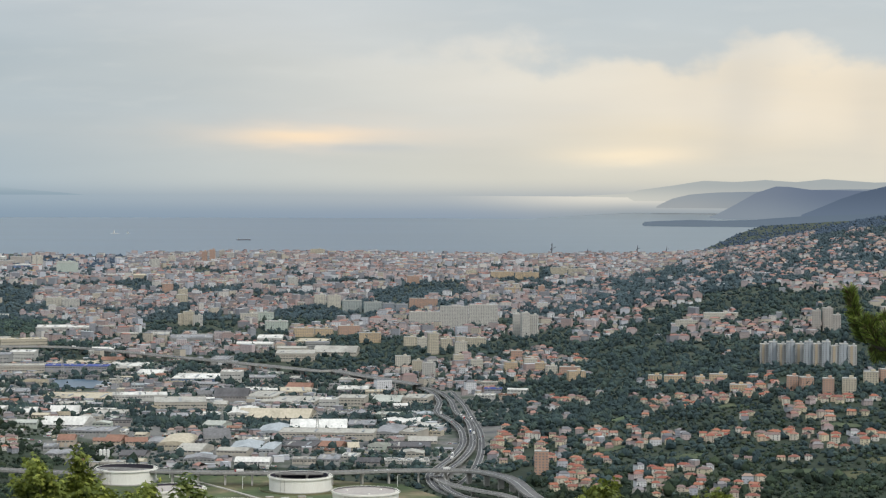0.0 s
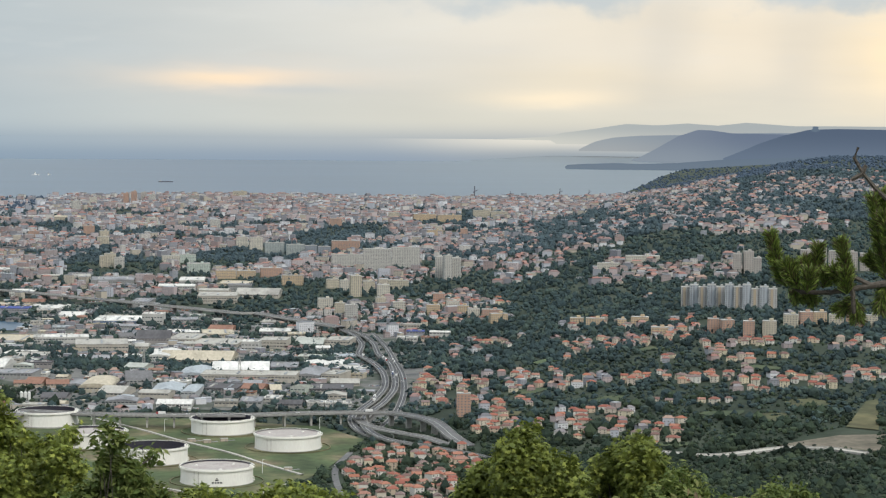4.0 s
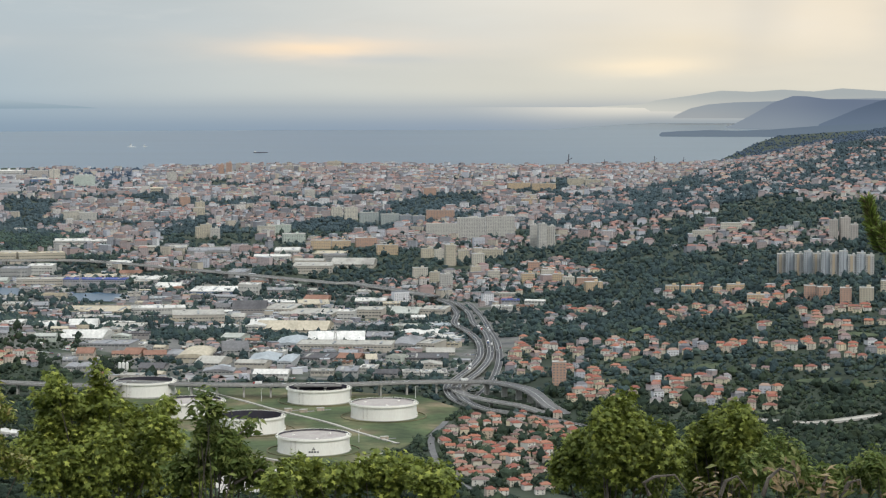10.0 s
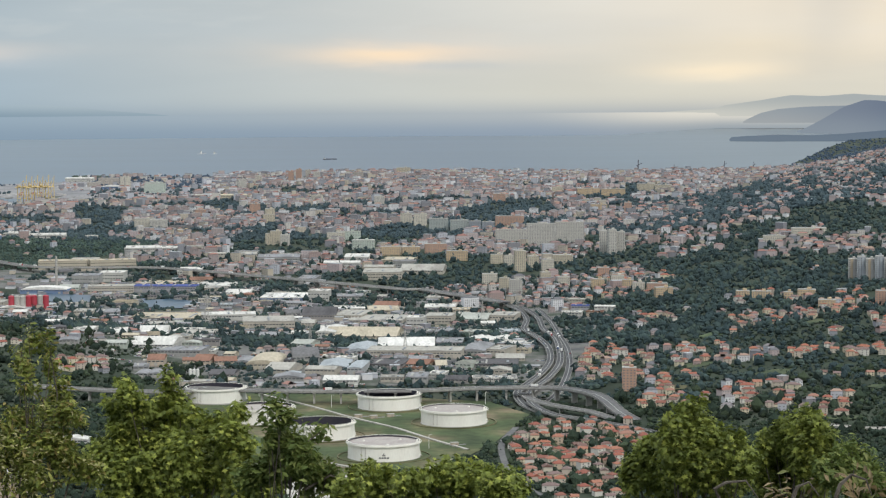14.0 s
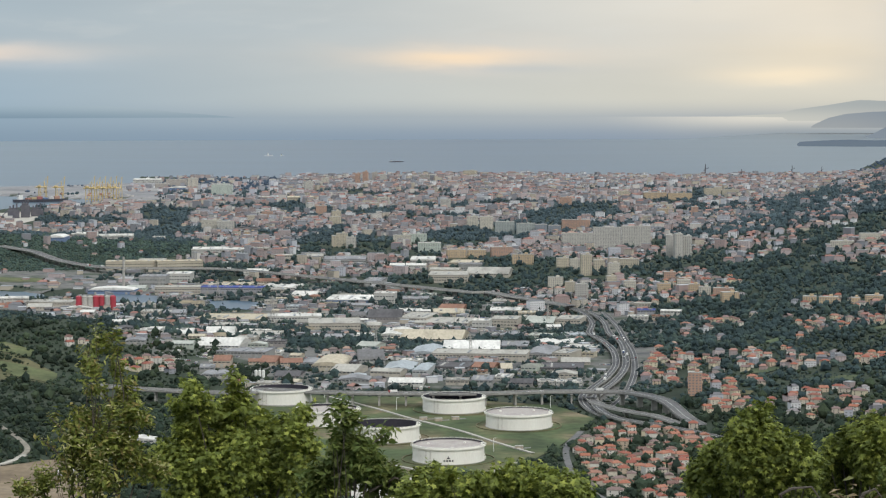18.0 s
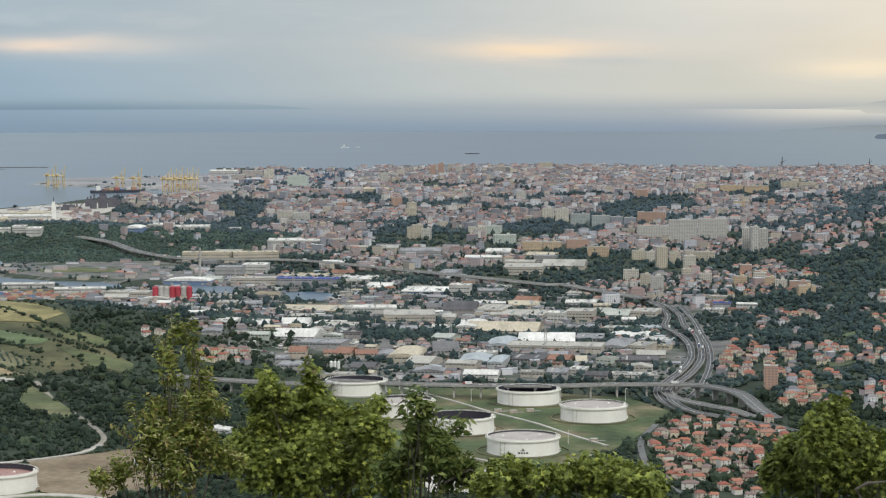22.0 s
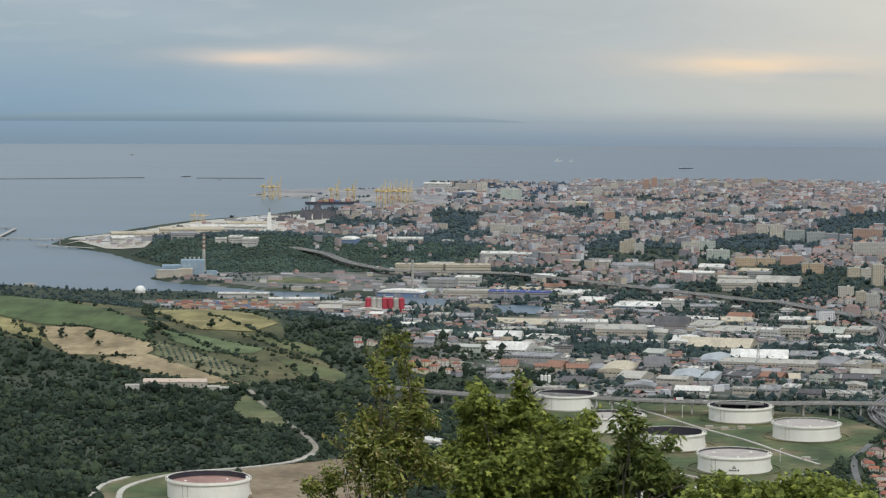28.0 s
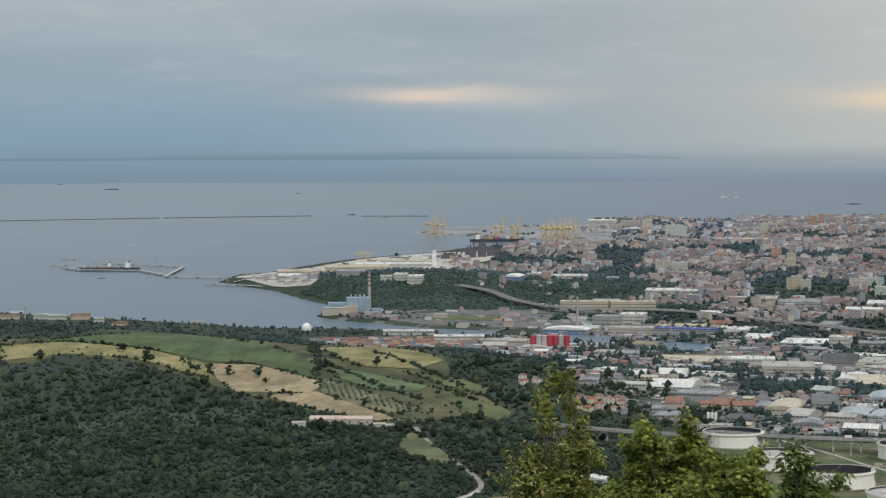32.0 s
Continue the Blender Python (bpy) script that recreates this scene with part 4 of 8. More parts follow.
ridge("backdrop_pale_hills", "pale hazy hills across the bay", [(5.0, 24), (6.6, 31), (8.31, 40), (8.64, 48), (9.45, 57.5), (10.18, 68), (10.92, 66), (11.66, 71), (12.38, 67), (13.03, 73), (14.2, 65), (17.5, 66)], 4958, 2, HAZE_HILL_PALE, 1, 0.7, 2, low=22.0)
ridge("backdrop_hills", "blue-grey coastal hills in haze", [(9.05, 13), (9.12, 17), (9.45, 31), (9.86, 40), (10.51, 45), (11.25, 48), (13, 52), (17.5, 54)], 4880, 40, HAZE_HILL_MID, 30, 0.8, 3, low=12.5)
ridge("backdrop_cliffs", "coastal cliffs and plateau in dark blue painted haze", [(10.22, -2), (10.51, 6), (10.92, 24), (11.41, 47), (11.89, 60), (12.22, 59.5), (12.71, 54), (14.2, 51), (17.5, 52)], 4650, 200, HAZE_HILL_NEAR, 60, 1.0, 4)
ridge("backdrop_plateau", "wooded plateau behind the city's slope in dark blue painted haze", [(12.5, 12), (12.9, 24), (13.4, 40), (13.9, 53), (14.5, 64), (15.2, 66.5), (17.8, 68)], 4300, 160, HAZE_PLATEAU, 60, 0.5, 6)
ridge("backdrop_cape", "dark low cape with a castle reaching into the sea", [(8.72, 1), (8.78, 5), (9.2, 7), (9.9, 9), (10.6, 8), (11.4, 10), (12.5, 16), (14.5, 22), (17, 26)], 4050, 150, HAZE_CAPE, 60, 0.6, 5)


def part(name, bm, mat, parent, label=""):
    data = bpy.data.meshes.new(name)
    bm.to_mesh(data)
    bm.free()
    data.materials.append(mat)
    ob = new(name, data)
    ob.parent = parent
    if label:
        ob["label"] = label
    return ob


def box_bm(w, d, h, z=0.0, x=0.0, y=0.0, bm=None):
    bm = bm or bmesh.new()
    bmesh.ops.create_cube(bm, size=1, matrix=Matrix.Translation((x, y, z + h / 2)) @ Matrix.Diagonal((w, d, h, 1)))
    return bm


def ring_wall(radius, thick, low, high, n=96):
    """An upright round wall with an inner and an outer face."""
    bm = bmesh.new()
    loops = []
    for r, z in ((radius, low), (radius, high), (radius - thick, high), (radius - thick, low)):
        loops.append([bm.verts.new((r * math.cos(2 * math.pi * k / n), r * math.sin(2 * math.pi * k / n), z)) for k in range(n)])
    for a, b in zip(loops, loops[1:] + loops[:1]):
        for k in range(n):
            f = bm.faces.new((a[k], a[(k + 1) % n], b[(k + 1) % n], b[k]))
            f.smooth = False
    bmesh.ops.recalc_face_normals(bm, faces=bm.faces)
    return bm


def tank(turn, d, width, high, roof_at, dark, label, badge=False):
    x, y = spot(turn, d)
    base = new("oil_tank")
    base.location = (x, y, height_at(x, y) + 0.2)
    base.rotation_euler = (0, 0, radians(-turn))
    tagged(base, label, "storage tank", "oil tanks")
    r = width / 2
    part("shell", ring_wall(r, 0.12, -1, high), TANK_WHITE, base)
    part("inner_wall", ring_wall(r - 0.125, 0.03, 0, high - 0.03), TANK_SHADE_BADGE, base, "inner wall of the tank, darkened with painted shade")
    part("wind_girder", ring_wall(r + 0.22, 0.24, high * 0.86, high * 0.89), TANK_WHITE, base)
    part("top_rail", ring_wall(r + 0.05, 0.05, high + 0.12, high + 0.17), TANK_WHITE, base)
    part("foundation", ring_wall(r + 0.25, 0.3, -0.6, 0.06), CONCRETE, base)
    bm = bmesh.new()
    n = 72
    z = high * roof_at
    rings = [[bm.verts.new((q * math.cos(2 * math.pi * k / n), q * math.sin(2 * math.pi * k / n), z + h)) for k in range(n)] for q, h in ((r - 0.17, 0.0), (r - 0.7, 0.05), (r - 0.75, -0.08), (r * 0.5, -0.02))]
    for a, b in zip(rings, rings[1:]):
        for k in range(n):
            bm.faces.new((a[k], a[(k + 1) % n], b[(k + 1) % n], b[k]))
    bm.faces.new(rings[-1])
    bmesh.ops.recalc_face_normals(bm, faces=bm.faces)
    # A lowered roof is coloured as if in the shell's deep shade.
    roof = part("floating_roof", bm, TANK_SHADE_BADGE if dark else (RED_ROOF if d < 620 else TANK_ROOF), base)
    for k in range(3):
        bm = bmesh.new()
        a = radians(40 + 120 * k)
        bmesh.ops.create_cone(bm, cap_ends=True, segments=12, radius1=0.35, radius2=0.35, depth=0.3, matrix=Matrix.Translation((r * 0.6 * math.cos(a), r * 0.6 * math.sin(a), z + 0.05)))
        part("roof_vent", bm, TANK_WHITE, roof)
    stair = part("stair", ring_wall(r + 0.55, 0.05, high * 0.9, high * 0.96), TANK_WHITE, base)
    for k in range(12):
        bm = bmesh.new()
        a = radians(5 + 4.2 * k)
        bmesh.ops.create_cube(bm, size=1, matrix=Matrix.Translation(((r + 0.3) * math.cos(a), (r + 0.3) * math.sin(a), high * (0.04 + 0.075 * k))) @ Matrix.Rotation(a, 4, "Z") @ Matrix.Diagonal((0.5, 0.9, 0.12, 1)))
        part("step", bm, TANK_WHITE, stair)
    bm = bmesh.new()
    bmesh.ops.create_cube(bm, size=1, matrix=Matrix.Translation((r * 0.93, -r * 0.3, high + 0.3)) @ Matrix.Diagonal((0.6, 0.6, 0.7, 1)))
    part("gauge_box", bm, TANK_WHITE, base)
    for k in range(2):
        bm = bmesh.new()
        a = radians(-128 + 8 * k)
        bmesh.ops.create_cube(bm, size=1, matrix=Matrix.Translation(((r + 0.06) * math.cos(a), (r + 0.06) * math.sin(a), high * 0.45)) @ Matrix.Diagonal((0.09, 0.09, high * 0.9, 1)))
        part("riser_pipe", bm, TANK_ROOF, base)
    if badge:
        for k, (dx, dz, wide, tall) in enumerate(((0.0, 0.36, 0.9, 0.28), (0.0, 0.45, 0.35, 0.3), (-1.1, 0.2, 0.5, 0.42), (-0.35, 0.2, 0.5, 0.42), (0.4, 0.2, 0.5, 0.42), (1.15, 0.2, 0.5, 0.42))):
            part("badge", box_bm(wide, 0.06, tall, high * dz, dx, -math.sqrt(r * r - dx * dx) - 0.03), TANK_SHADE_BADGE, base, "dark painted badge shape")
    return base


WHITE_TANK = "white steel oil tank on grass"
for turn, d, w, h, roof, dark in ((0.49, 757, 19.9, 4.5, 0.25, True), (2.07, 725, 20.2, 4.5, 0.94, False), (-1.16, 700, 19.9, 4.6, 0.25, True), (0.36, 662, 20.2, 4.6, 0.90, False),
                                  (-3.69, 773, 19.4, 4.5, 0.25, True), (-2.57, 732, 19.6, 4.5, 0.86, False), (-12.38, 612, 21.2, 5.0, 0.72, False)):
    tank(turn, d, w, h, roof, dark, WHITE_TANK + (" with a lowered floating roof" if dark else " with a raised floating roof"), d == 662)


# ---- roads ----
def curve_points(places, step):
    """A smooth line through the places, in the plan, cut at even steps."""
    p = np.array([spot(*q) for q in places])
    p = np.vstack([2 * p[0] - p[1], p, 2 * p[-1] - p[-2]])
    line = []
    for a, b, c, d in zip(p, p[1:], p[2:], p[3:]):
        k = max(2, int(np.hypot(*(c - b)) / step))
        for t in np.arange(k) / k:
            line.append(0.5 * (2 * b + (c - a) * t + (2 * a - 5 * b + 4 * c - d) * t ** 2 + (3 * b - a - 3 * c + d) * t ** 3))
    return np.array(line + [p[-2]])


ROAD_LINES = []


def strip(line, z, sections, mat, name, parent):
    """A long body along a line. sections: the outline across it, as (offset, height), closed."""
    way = np.gradient(line, axis=0)
    way /= np.linalg.norm(way, axis=1)[:, None]
    side = np.stack([way[:, 1], -way[:, 0]], 1)
    k = len(sections)
    verts = np.array([[(*(line[i] + o * side[i]), z[i] + h) for o, h in sections] for i in range(len(line))]).reshape(-1, 3)
    i = np.arange(len(line) * k).reshape(len(line), k)
    nxt = np.roll(i, -1, 1)
    faces = np.stack([i[:-1], i[1:], nxt[1:], nxt[:-1]], -1).reshape(-1, 4)
    ob = new(name, mesh_of(name, verts, faces, mat))
    ob.parent = parent
    return ob


def road(name, label, places, width, lift, mat, rails=True, rail_mat=None, piers=0.0, marks=(), ends=(0.0, 0.0), kind="structure", thick=0.35, pier_wide=0.5):
    line = curve_points(places, 4.0)
    ROAD_LINES.append((line, width / 2 + 0.6))
    n = len(line)
    ground = ground_height(line[:, 0], line[:, 1])
    for _ in range(6):
        ground[1:-1] = (ground[:-2] + ground[1:-1] * 2 + ground[2:]) / 4
    t = np.linspace(0, 1, n)
    rise = np.full(n, lift, float)
    for end, at in ((ends[0], t), (ends[1], 1 - t)):
        if end:
            rise *= smoothstep(at, -0.02, end)
    z = ground + rise + 0.12
    base = tagged(new(name), label, "road", kind=kind)
    w = width / 2
    strip(line, z, [(-w, 0), (w, 0), (w, -thick), (-w, -thick)][::-1], mat, "carriageway", base)
    if rails:
        for s in (-w, w):
            strip(line, z, [(s - 0.07, -min(thick, 0.4)), (s - 0.07, 0.28), (s + 0.07, 0.28), (s + 0.07, -min(thick, 0.4))], rail_mat or CONCRETE, "parapet", base)
    for m in marks:
        strip(line, z + 0.03, [(m - 0.1, 0), (m + 0.1, 0), (m + 0.1, -0.02), (m - 0.1, -0.02)][::-1], ROAD_MARK, "lane_marking", base)
    if piers:
        run = 0.0
        for a, b, zz, g in zip(line[:-1], line[1:], z, ground):
            run += float(np.hypot(*(b - a)))
            if run > piers and zz - g > 1.0:
                run = 0.0
                bm = bmesh.new()
                ang = math.atan2(*(b - a)[::-1])
                bmesh.ops.create_cube(bm, size=1, matrix=Matrix.Translation((*a, (zz + g - 1.2) / 2)) @ Matrix.Rotation(ang, 4, "Z") @ Matrix.Diagonal((pier_wide, w * 0.9, zz - g + 0.6, 1)))
                bmesh.ops.create_cube(bm, size=1, matrix=Matrix.Translation((*a, zz - thick - 0.2)) @ Matrix.Rotation(ang, 4, "Z") @ Matrix.Diagonal((pier_wide * 1.5, w * 1.8, 0.4, 1)))
                part("pier", bm, CONCRETE, base)
    return base


road("road_motorway", "grey motorway on a long concrete viaduct through the city", MOTORWAY, 5.2, 3.0, ASPHALT_WORN, rail_mat=CONCRETE, piers=16, marks=(0.0,), ends=(0.1, 0), thick=0.55)
road("road_junction_east", "dark asphalt carriageway winding down to the junction", EAST_LANES, 2.4, 1.6, ASPHALT, rail_mat=VIADUCT_CONCRETE, piers=20, marks=(0.0,), ends=(0, 0.2))
road("road_junction_west", "dark asphalt carriageway curving through the junction", WEST_LANES, 2.4, 1.6, ASPHALT, rail_mat=VIADUCT_CONCRETE, piers=20, marks=(0.0,), ends=(0, 0.15))
road("road_slip", "grey slip road beside the junction", SLIP_ROAD, 2.4, 0.5, ASPHALT, rail_mat=VIADUCT_CONCRETE, rails=True, marks=(0.0,), ends=(0.1, 0.1))
road("road_viaduct", "long grey concrete viaduct on round piers above the tank farm", VIADUCT, 4.4, 4.2, ASPHALT_WORN, rail_mat=VIADUCT_CONCRETE, piers=8, marks=(0.0,), ends=(0.0, 0.15), pier_wide=0.6, thick=0.6)
road("road_ramp", "grey concrete ramp of the motorway junction", LOW_RAMP, 3.0, 1.8, ASPHALT_WORN, piers=12, ends=(0, 0.3))
road("road_village", "narrow grey village road between houses", VILLAGE_ROAD, 1.9, 0.1, ASPHALT_WORN, rails=False)
road("road_quarry", "pale dusty road along the foot of a slope", QUARRY_ROAD, 3.6, 0.3, DUST, rails=True)
road("road_upper", "pale road on the far hillside", UPPER_ROAD, 7.0, 0.5, DUST, rails=False)
road("road_track", "pale stony track up the wooded hill", HILL_TRACK, 1.6, 0.1, TRACK, rails=False)
for places, label in ((TANK_ROAD, "pale concrete service lane across the tank farm"), (TANK_ROAD_B, "pale service lane beside an oil tank"), (TANK_ROAD_C, "pale service lane round the tank farm")):
    road("road_service", label, places, 1.0, 0.4, DUST, rails=False)

road("road_lane", "pale concrete lane curving round the tank farm", [(-14.55, 603), (-14.45, 622), (-13.95, 634), (-13.0, 645), (-11.5, 652), (-10.3, 662), (-9.85, 674)], 1.6, 0.5, DUST, rails=False)
road("road_lane", "broad pale lane in front of an oil tank", [(-13.3, 588), (-12.4, 597), (-11.3, 600), (-10.2, 595), (-9.4, 585)], 3.2, 0.5, DUST, rails=False)
road("road_lane", "narrow pale lane on a grass bank", [(-15.2, 612), (-14.9, 630), (-14.3, 640)], 1.4, 0.5, DUST, rails=False)


# ---- fields, yards and pools ----
def cover(name, label, outline, mat, lift=0.18, cut=14.0):
    """A patch of ground draped over the land inside an outline."""
    pts = [spot(*q) for q in outline]
    bm = bmesh.new()
    bm.faces.new([bm.verts.new((*q, 0)) for q in pts])
    bmesh.ops.triangulate(bm, faces=bm.faces)
    xs, ys = [q[0] for q in pts], [q[1] for q in pts]
    for axis, low, high in (((1, 0, 0), min(xs), max(xs)), ((0, 1, 0), min(ys), max(ys))):
        for v in np.arange(low + cut / 2, high, cut):
            bmesh.ops.bisect_plane(bm, geom=bm.verts[:] + bm.edges[:] + bm.faces[:], plane_co=(v * axis[0], v * axis[1], 0), plane_no=axis)
    co = np.array([v.co for v in bm.verts])
    z = ground_height(co[:, 0], co[:, 1])
    for v, h in zip(bm.verts, z):
        v.co.z = h + lift
    for f in bm.faces:
        if f.normal.z < 0:
            f.normal_flip()
    bmesh.ops.recalc_face_normals(bm, faces=bm.faces)
    data = bpy.data.meshes.new(name)
    bm.to_mesh(data)
    bm.free()
    data.materials.append(mat)
    COVERS.append((pts, name))
    return tagged(new(name, data), label, name.split("_")[0], kind="structure")


COVERS = []
cover("lawn", "mown green grass between white oil tanks", TANK_GRASS, GRASS, 0.2)
cover("yard", "bare pale yard below the tank farm", TANK_YARD, DUST, 0.4)
cover("yard_sand", "bare sandy yard beside an oil tank", SAND_YARD, EARTH, 0.4)
cover("meadow", "dry grass bank beside the service lane", NEAR_GRASS, GRASS, 0.4)
cover("meadow_hill", "dry olive-coloured grassland on the hilltop", HILLTOP, HILL_GRASS, 0.12, 20)
cover("field_green", "long green crop field on the hill's crest", FIELD_GREEN, CROP, 0.3)
cover("field_stubble", "light brown ploughed field with a few trees", FIELD_STUBBLE, STUBBLE, 0.3)
cover("field_straw", "straw-coloured dry meadow along the hilltop", FIELD_STRAW, STRAW, 0.25)
cover("field_dry", "brown dry field above the farm", FIELD_DRY, STUBBLE, 0.3)
cover("field_terrace", "yellowing terraced field on the hillside", FIELD_TERRACE, STRAW, 0.3)
cover("field_orchard", "pale grass under rows of young olive trees", ORCHARD, OLIVE_GRASS, 0.3)
cover("field_vines", "grey-green vineyard on the hillside", VINEYARD, VINES, 0.3)
cover("field_light", "light green meadow between woods", FIELD_LIGHT, MEADOW, 0.3)
cover("field_clearing", "olive-green clearing beside the track", CLEARING, MEADOW, 0.3)
cover("field_strip", "yellow-green strip field on the slope", STRIP_FIELD, MEADOW, 0.3)
cover("quarry", "bare earth cutting above the road", [(13.9, 702), (14.6, 711), (15.4, 720), (16.8, 725), (16.8, 696), (15.1, 701)], QUARRY_EARTH, 0.3)
cover("terraces", "dry terraced slope at the wood's edge", TERRACES, HILL_GRASS, 0.3)
cover("yard_paved", "grey paved yards of the industrial district", PAVED, YARD, 0.15, 20)
cover("yard_port", "grey quays and yards between the docks", [(-13.6, 1300), (-12.6, 1352), (-10.5, 1350), (-7.0, 1345), (-5.0, 1300), (-7.0, 1240), (-8.6, 1232), (-9.6, 1215), (-11.0, 1232), (-12.6, 1268)], YARD, 0.2, 20)
cover("yard_works", "dusty beige yards of the ironworks on the shore", [(-15.9, 1605), (-15.6, 1645), (-14.8, 1690), (-13.9, 1740), (-12.6, 1850), (-11.0, 1935), (-9.6, 1950), (-9.3, 1860), (-10.8, 1690), (-13.0, 1590), (-14.6, 1580)], DUST, 0.3, 30)
cover("yard_spit", "dusty yards on the spit behind the beach", [(-15.5, 1600), (-15.05, 1632), (-13.6, 1625), (-13.2, 1560), (-13.9, 1500), (-14.8, 1545)], DUST, 0.3, 30)
cover("meadow_port", "rough green meadow between port sheds", [(-11.2, 1285), (-9.4, 1275), (-9.2, 1295), (-10.4, 1312), (-11.3, 1305)], MEADOW, 0.35, 20)
cover("yard_dock", "grey yard of the container depot by the channel", [(-14.0, 1176), (-11.6, 1186), (-9.9, 1180), (-8.4, 1158), (-7.2, 1120), (-8.6, 1100), (-10.8, 1128), (-13.6, 1128)], YARD, 0.25, 20)
cover("yard_terminal", "grey quay of the container terminal", [(-11.6, 2300), (-9.0, 2270), (-7.3, 2250), (-6.8, 2180), (-8.0, 2142), (-9.2, 2165), (-11.0, 2230)], YARD, 0.3, 40)
cover("beach", "pale sandy beach below the wood", [(-16.0, 1556), (-15.3, 1552), (-14.6, 1500), (-14.3, 1470), (-14.6, 1465), (-15.5, 1520)], DUST, 0.3, 20)
GARDENS = []
for turn, d, half, deep, mat in ((8.0, 826, 0.4, 6, SLOPE_GRASS), (9.75, 790, 0.6, 6, SLOPE_GRASS), (12.6, 752, 0.6, 5, SLOPE_GRASS), (13.7, 745, 0.5, 8, HILL_GRASS), (11.4, 705, 0.4, 4, SLOPE_GRASS), (13.4, 836, 0.6, 5, SLOPE_GRASS), (8.4, 905, 0.4, 8, VINES),
                                 (10.9, 900, 0.5, 6, SLOPE_GRASS), (7.4, 780, 0.3, 6, HILL_GRASS), (14.6, 770, 0.6, 7, HILL_GRASS), (9.0, 1060, 0.4, 6, SLOPE_GRASS)):
    GARDENS.append([(turn + half * (1 + 0.2 * math.sin(3.7 * k + d)) * math.cos(k * 0.7854), d + deep * (1 + 0.3 * math.sin(2.1 * k + turn * 5)) * math.sin(k * 0.7854)) for k in range(8)])
    cover("meadow_slope", "lighter green meadow or garden plot among the slope's trees", GARDENS[-1], mat, 0.3)
JUNCTION = [(5.3, 1075), (5.55, 1000), (5.45, 900), (5.35, 820), (5.0, 772), (3.7, 775), (3.4, 800), (3.95, 860), (4.0, 900), (3.7, 960), (3.6, 1030), (3.6, 1085)]
cover("yard_junction", "worn grey paving and verges round the motorway junction", JUNCTION, YARD, 0.22)
cover("water_dock", "blue-grey water in a harbour dock", POOL_A, SEA, 0.5)
cover("water_basin", "blue-grey water in a harbour basin", POOL_B, SEA, 0.5)
cover("yard_docks", "pale paved quays and yards of the container port", [(-9.2, 2120), (-7.0, 2075), (-3.6, 2062), (-3.5, 2540), (-6.4, 2500), (-7.2, 2490), (-10.4, 2440), (-11.6, 2360), (-11.5, 2290), (-10.2, 2220)], DOCK, 0.5)


# ---- buildings ----
rng = np.random.default_rng(7)


def inside(outline, x, y):
    """Which of the points lie inside an outline given in the plan."""
    x, y = np.asarray(x, float), np.asarray(y, float)
    hit = np.zeros(x.shape, bool)
    for (ax, ay), (bx, by) in zip(outline, outline[1:] + outline[:1]):
        cross = (ay > y) != (by > y)
        hit ^= cross & (x < (bx - ax) * (y - ay) / ((by - ay) or 1e-9) + ax)
    return hit


def outline_of(places):
    return [spot(*q) for q in places]


ROAD_PTS = np.vstack([np.column_stack([line, np.full(len(line), w)]) for line, w in ROAD_LINES])


def off_roads(x, y, room):
    """Which of the points keep clear of every road by that much."""
    ok = np.ones(len(x), bool)
    for k in range(0, len(x), 2000):
        a = np.column_stack([x[k:k + 2000], y[k:k + 2000]])
        gap = np.hypot(a[:, None, 0] - ROAD_PTS[None, :, 0], a[:, None, 1] - ROAD_PTS[None, :, 1]) - ROAD_PTS[None, :, 2]
        ok[k:k + 2000] = gap.min(1) > room
    return ok


TAKEN = {}


def claim(x, y, r):
    """Keeps the place if no other building stands within its reach."""
    cell = 12.0
    i, j = int(x // cell), int(y // cell)
    reach = 2 if r < 12 else 4
    for a in range(i - reach, i + reach + 1):
        for b in range(j - reach, j + reach + 1):
            for px, py, pr in TAKEN.get((a, b), ()):
                if (px - x) ** 2 + (py - y) ** 2 < (pr + r) ** 2:
                    return False
    TAKEN.setdefault((i, j), []).append((x, y, r))
    return True


def hold(x, y, r):
    TAKEN.setdefault((int(x // 12.0), int(y // 12.0)), []).append((x, y, r))


for turn, d, w in ((0.49, 757, 12), (2.07, 725, 12), (-1.16, 700, 12), (0.36, 662, 12), (-3.69, 773, 12), (-2.57, 732, 12), (-12.38, 612, 13)):
    hold(*spot(turn, d), w)


def faces_bm(verts, faces, bm=None):
    bm = bm or bmesh.new()
    vs = [bm.verts.new(v) for v in verts]
    for f in faces:
        bm.faces.new([vs[k] for k in f])
    return bm


def roof_bm(w, d, h, z, kind="hip", over=0.12):
    """A pitched roof with eaves: hip, gable or pyramid."""
    a, b = w / 2 + over, d / 2 + over
    run = {"hip": a - min(b, a * 0.7), "gable": a, "pyramid": 0.0}[kind]
    v = [(-a, -b, z), (a, -b, z), (a, b, z), (-a, b, z), (-a, -b, z + 0.08), (a, -b, z + 0.08), (a, b, z + 0.08), (-a, b, z + 0.08), (-run, 0, z + h), (run, 0, z + h)]
    f = [(3, 2, 1, 0), (0, 1, 5, 4), (1, 2, 6, 5), (2, 3, 7, 6), (3, 0, 4, 7), (4, 5, 9, 8), (6, 7, 8, 9), (5, 6, 9), (7, 4, 8)]
    return faces_bm(v, f)


WINDOW = {}


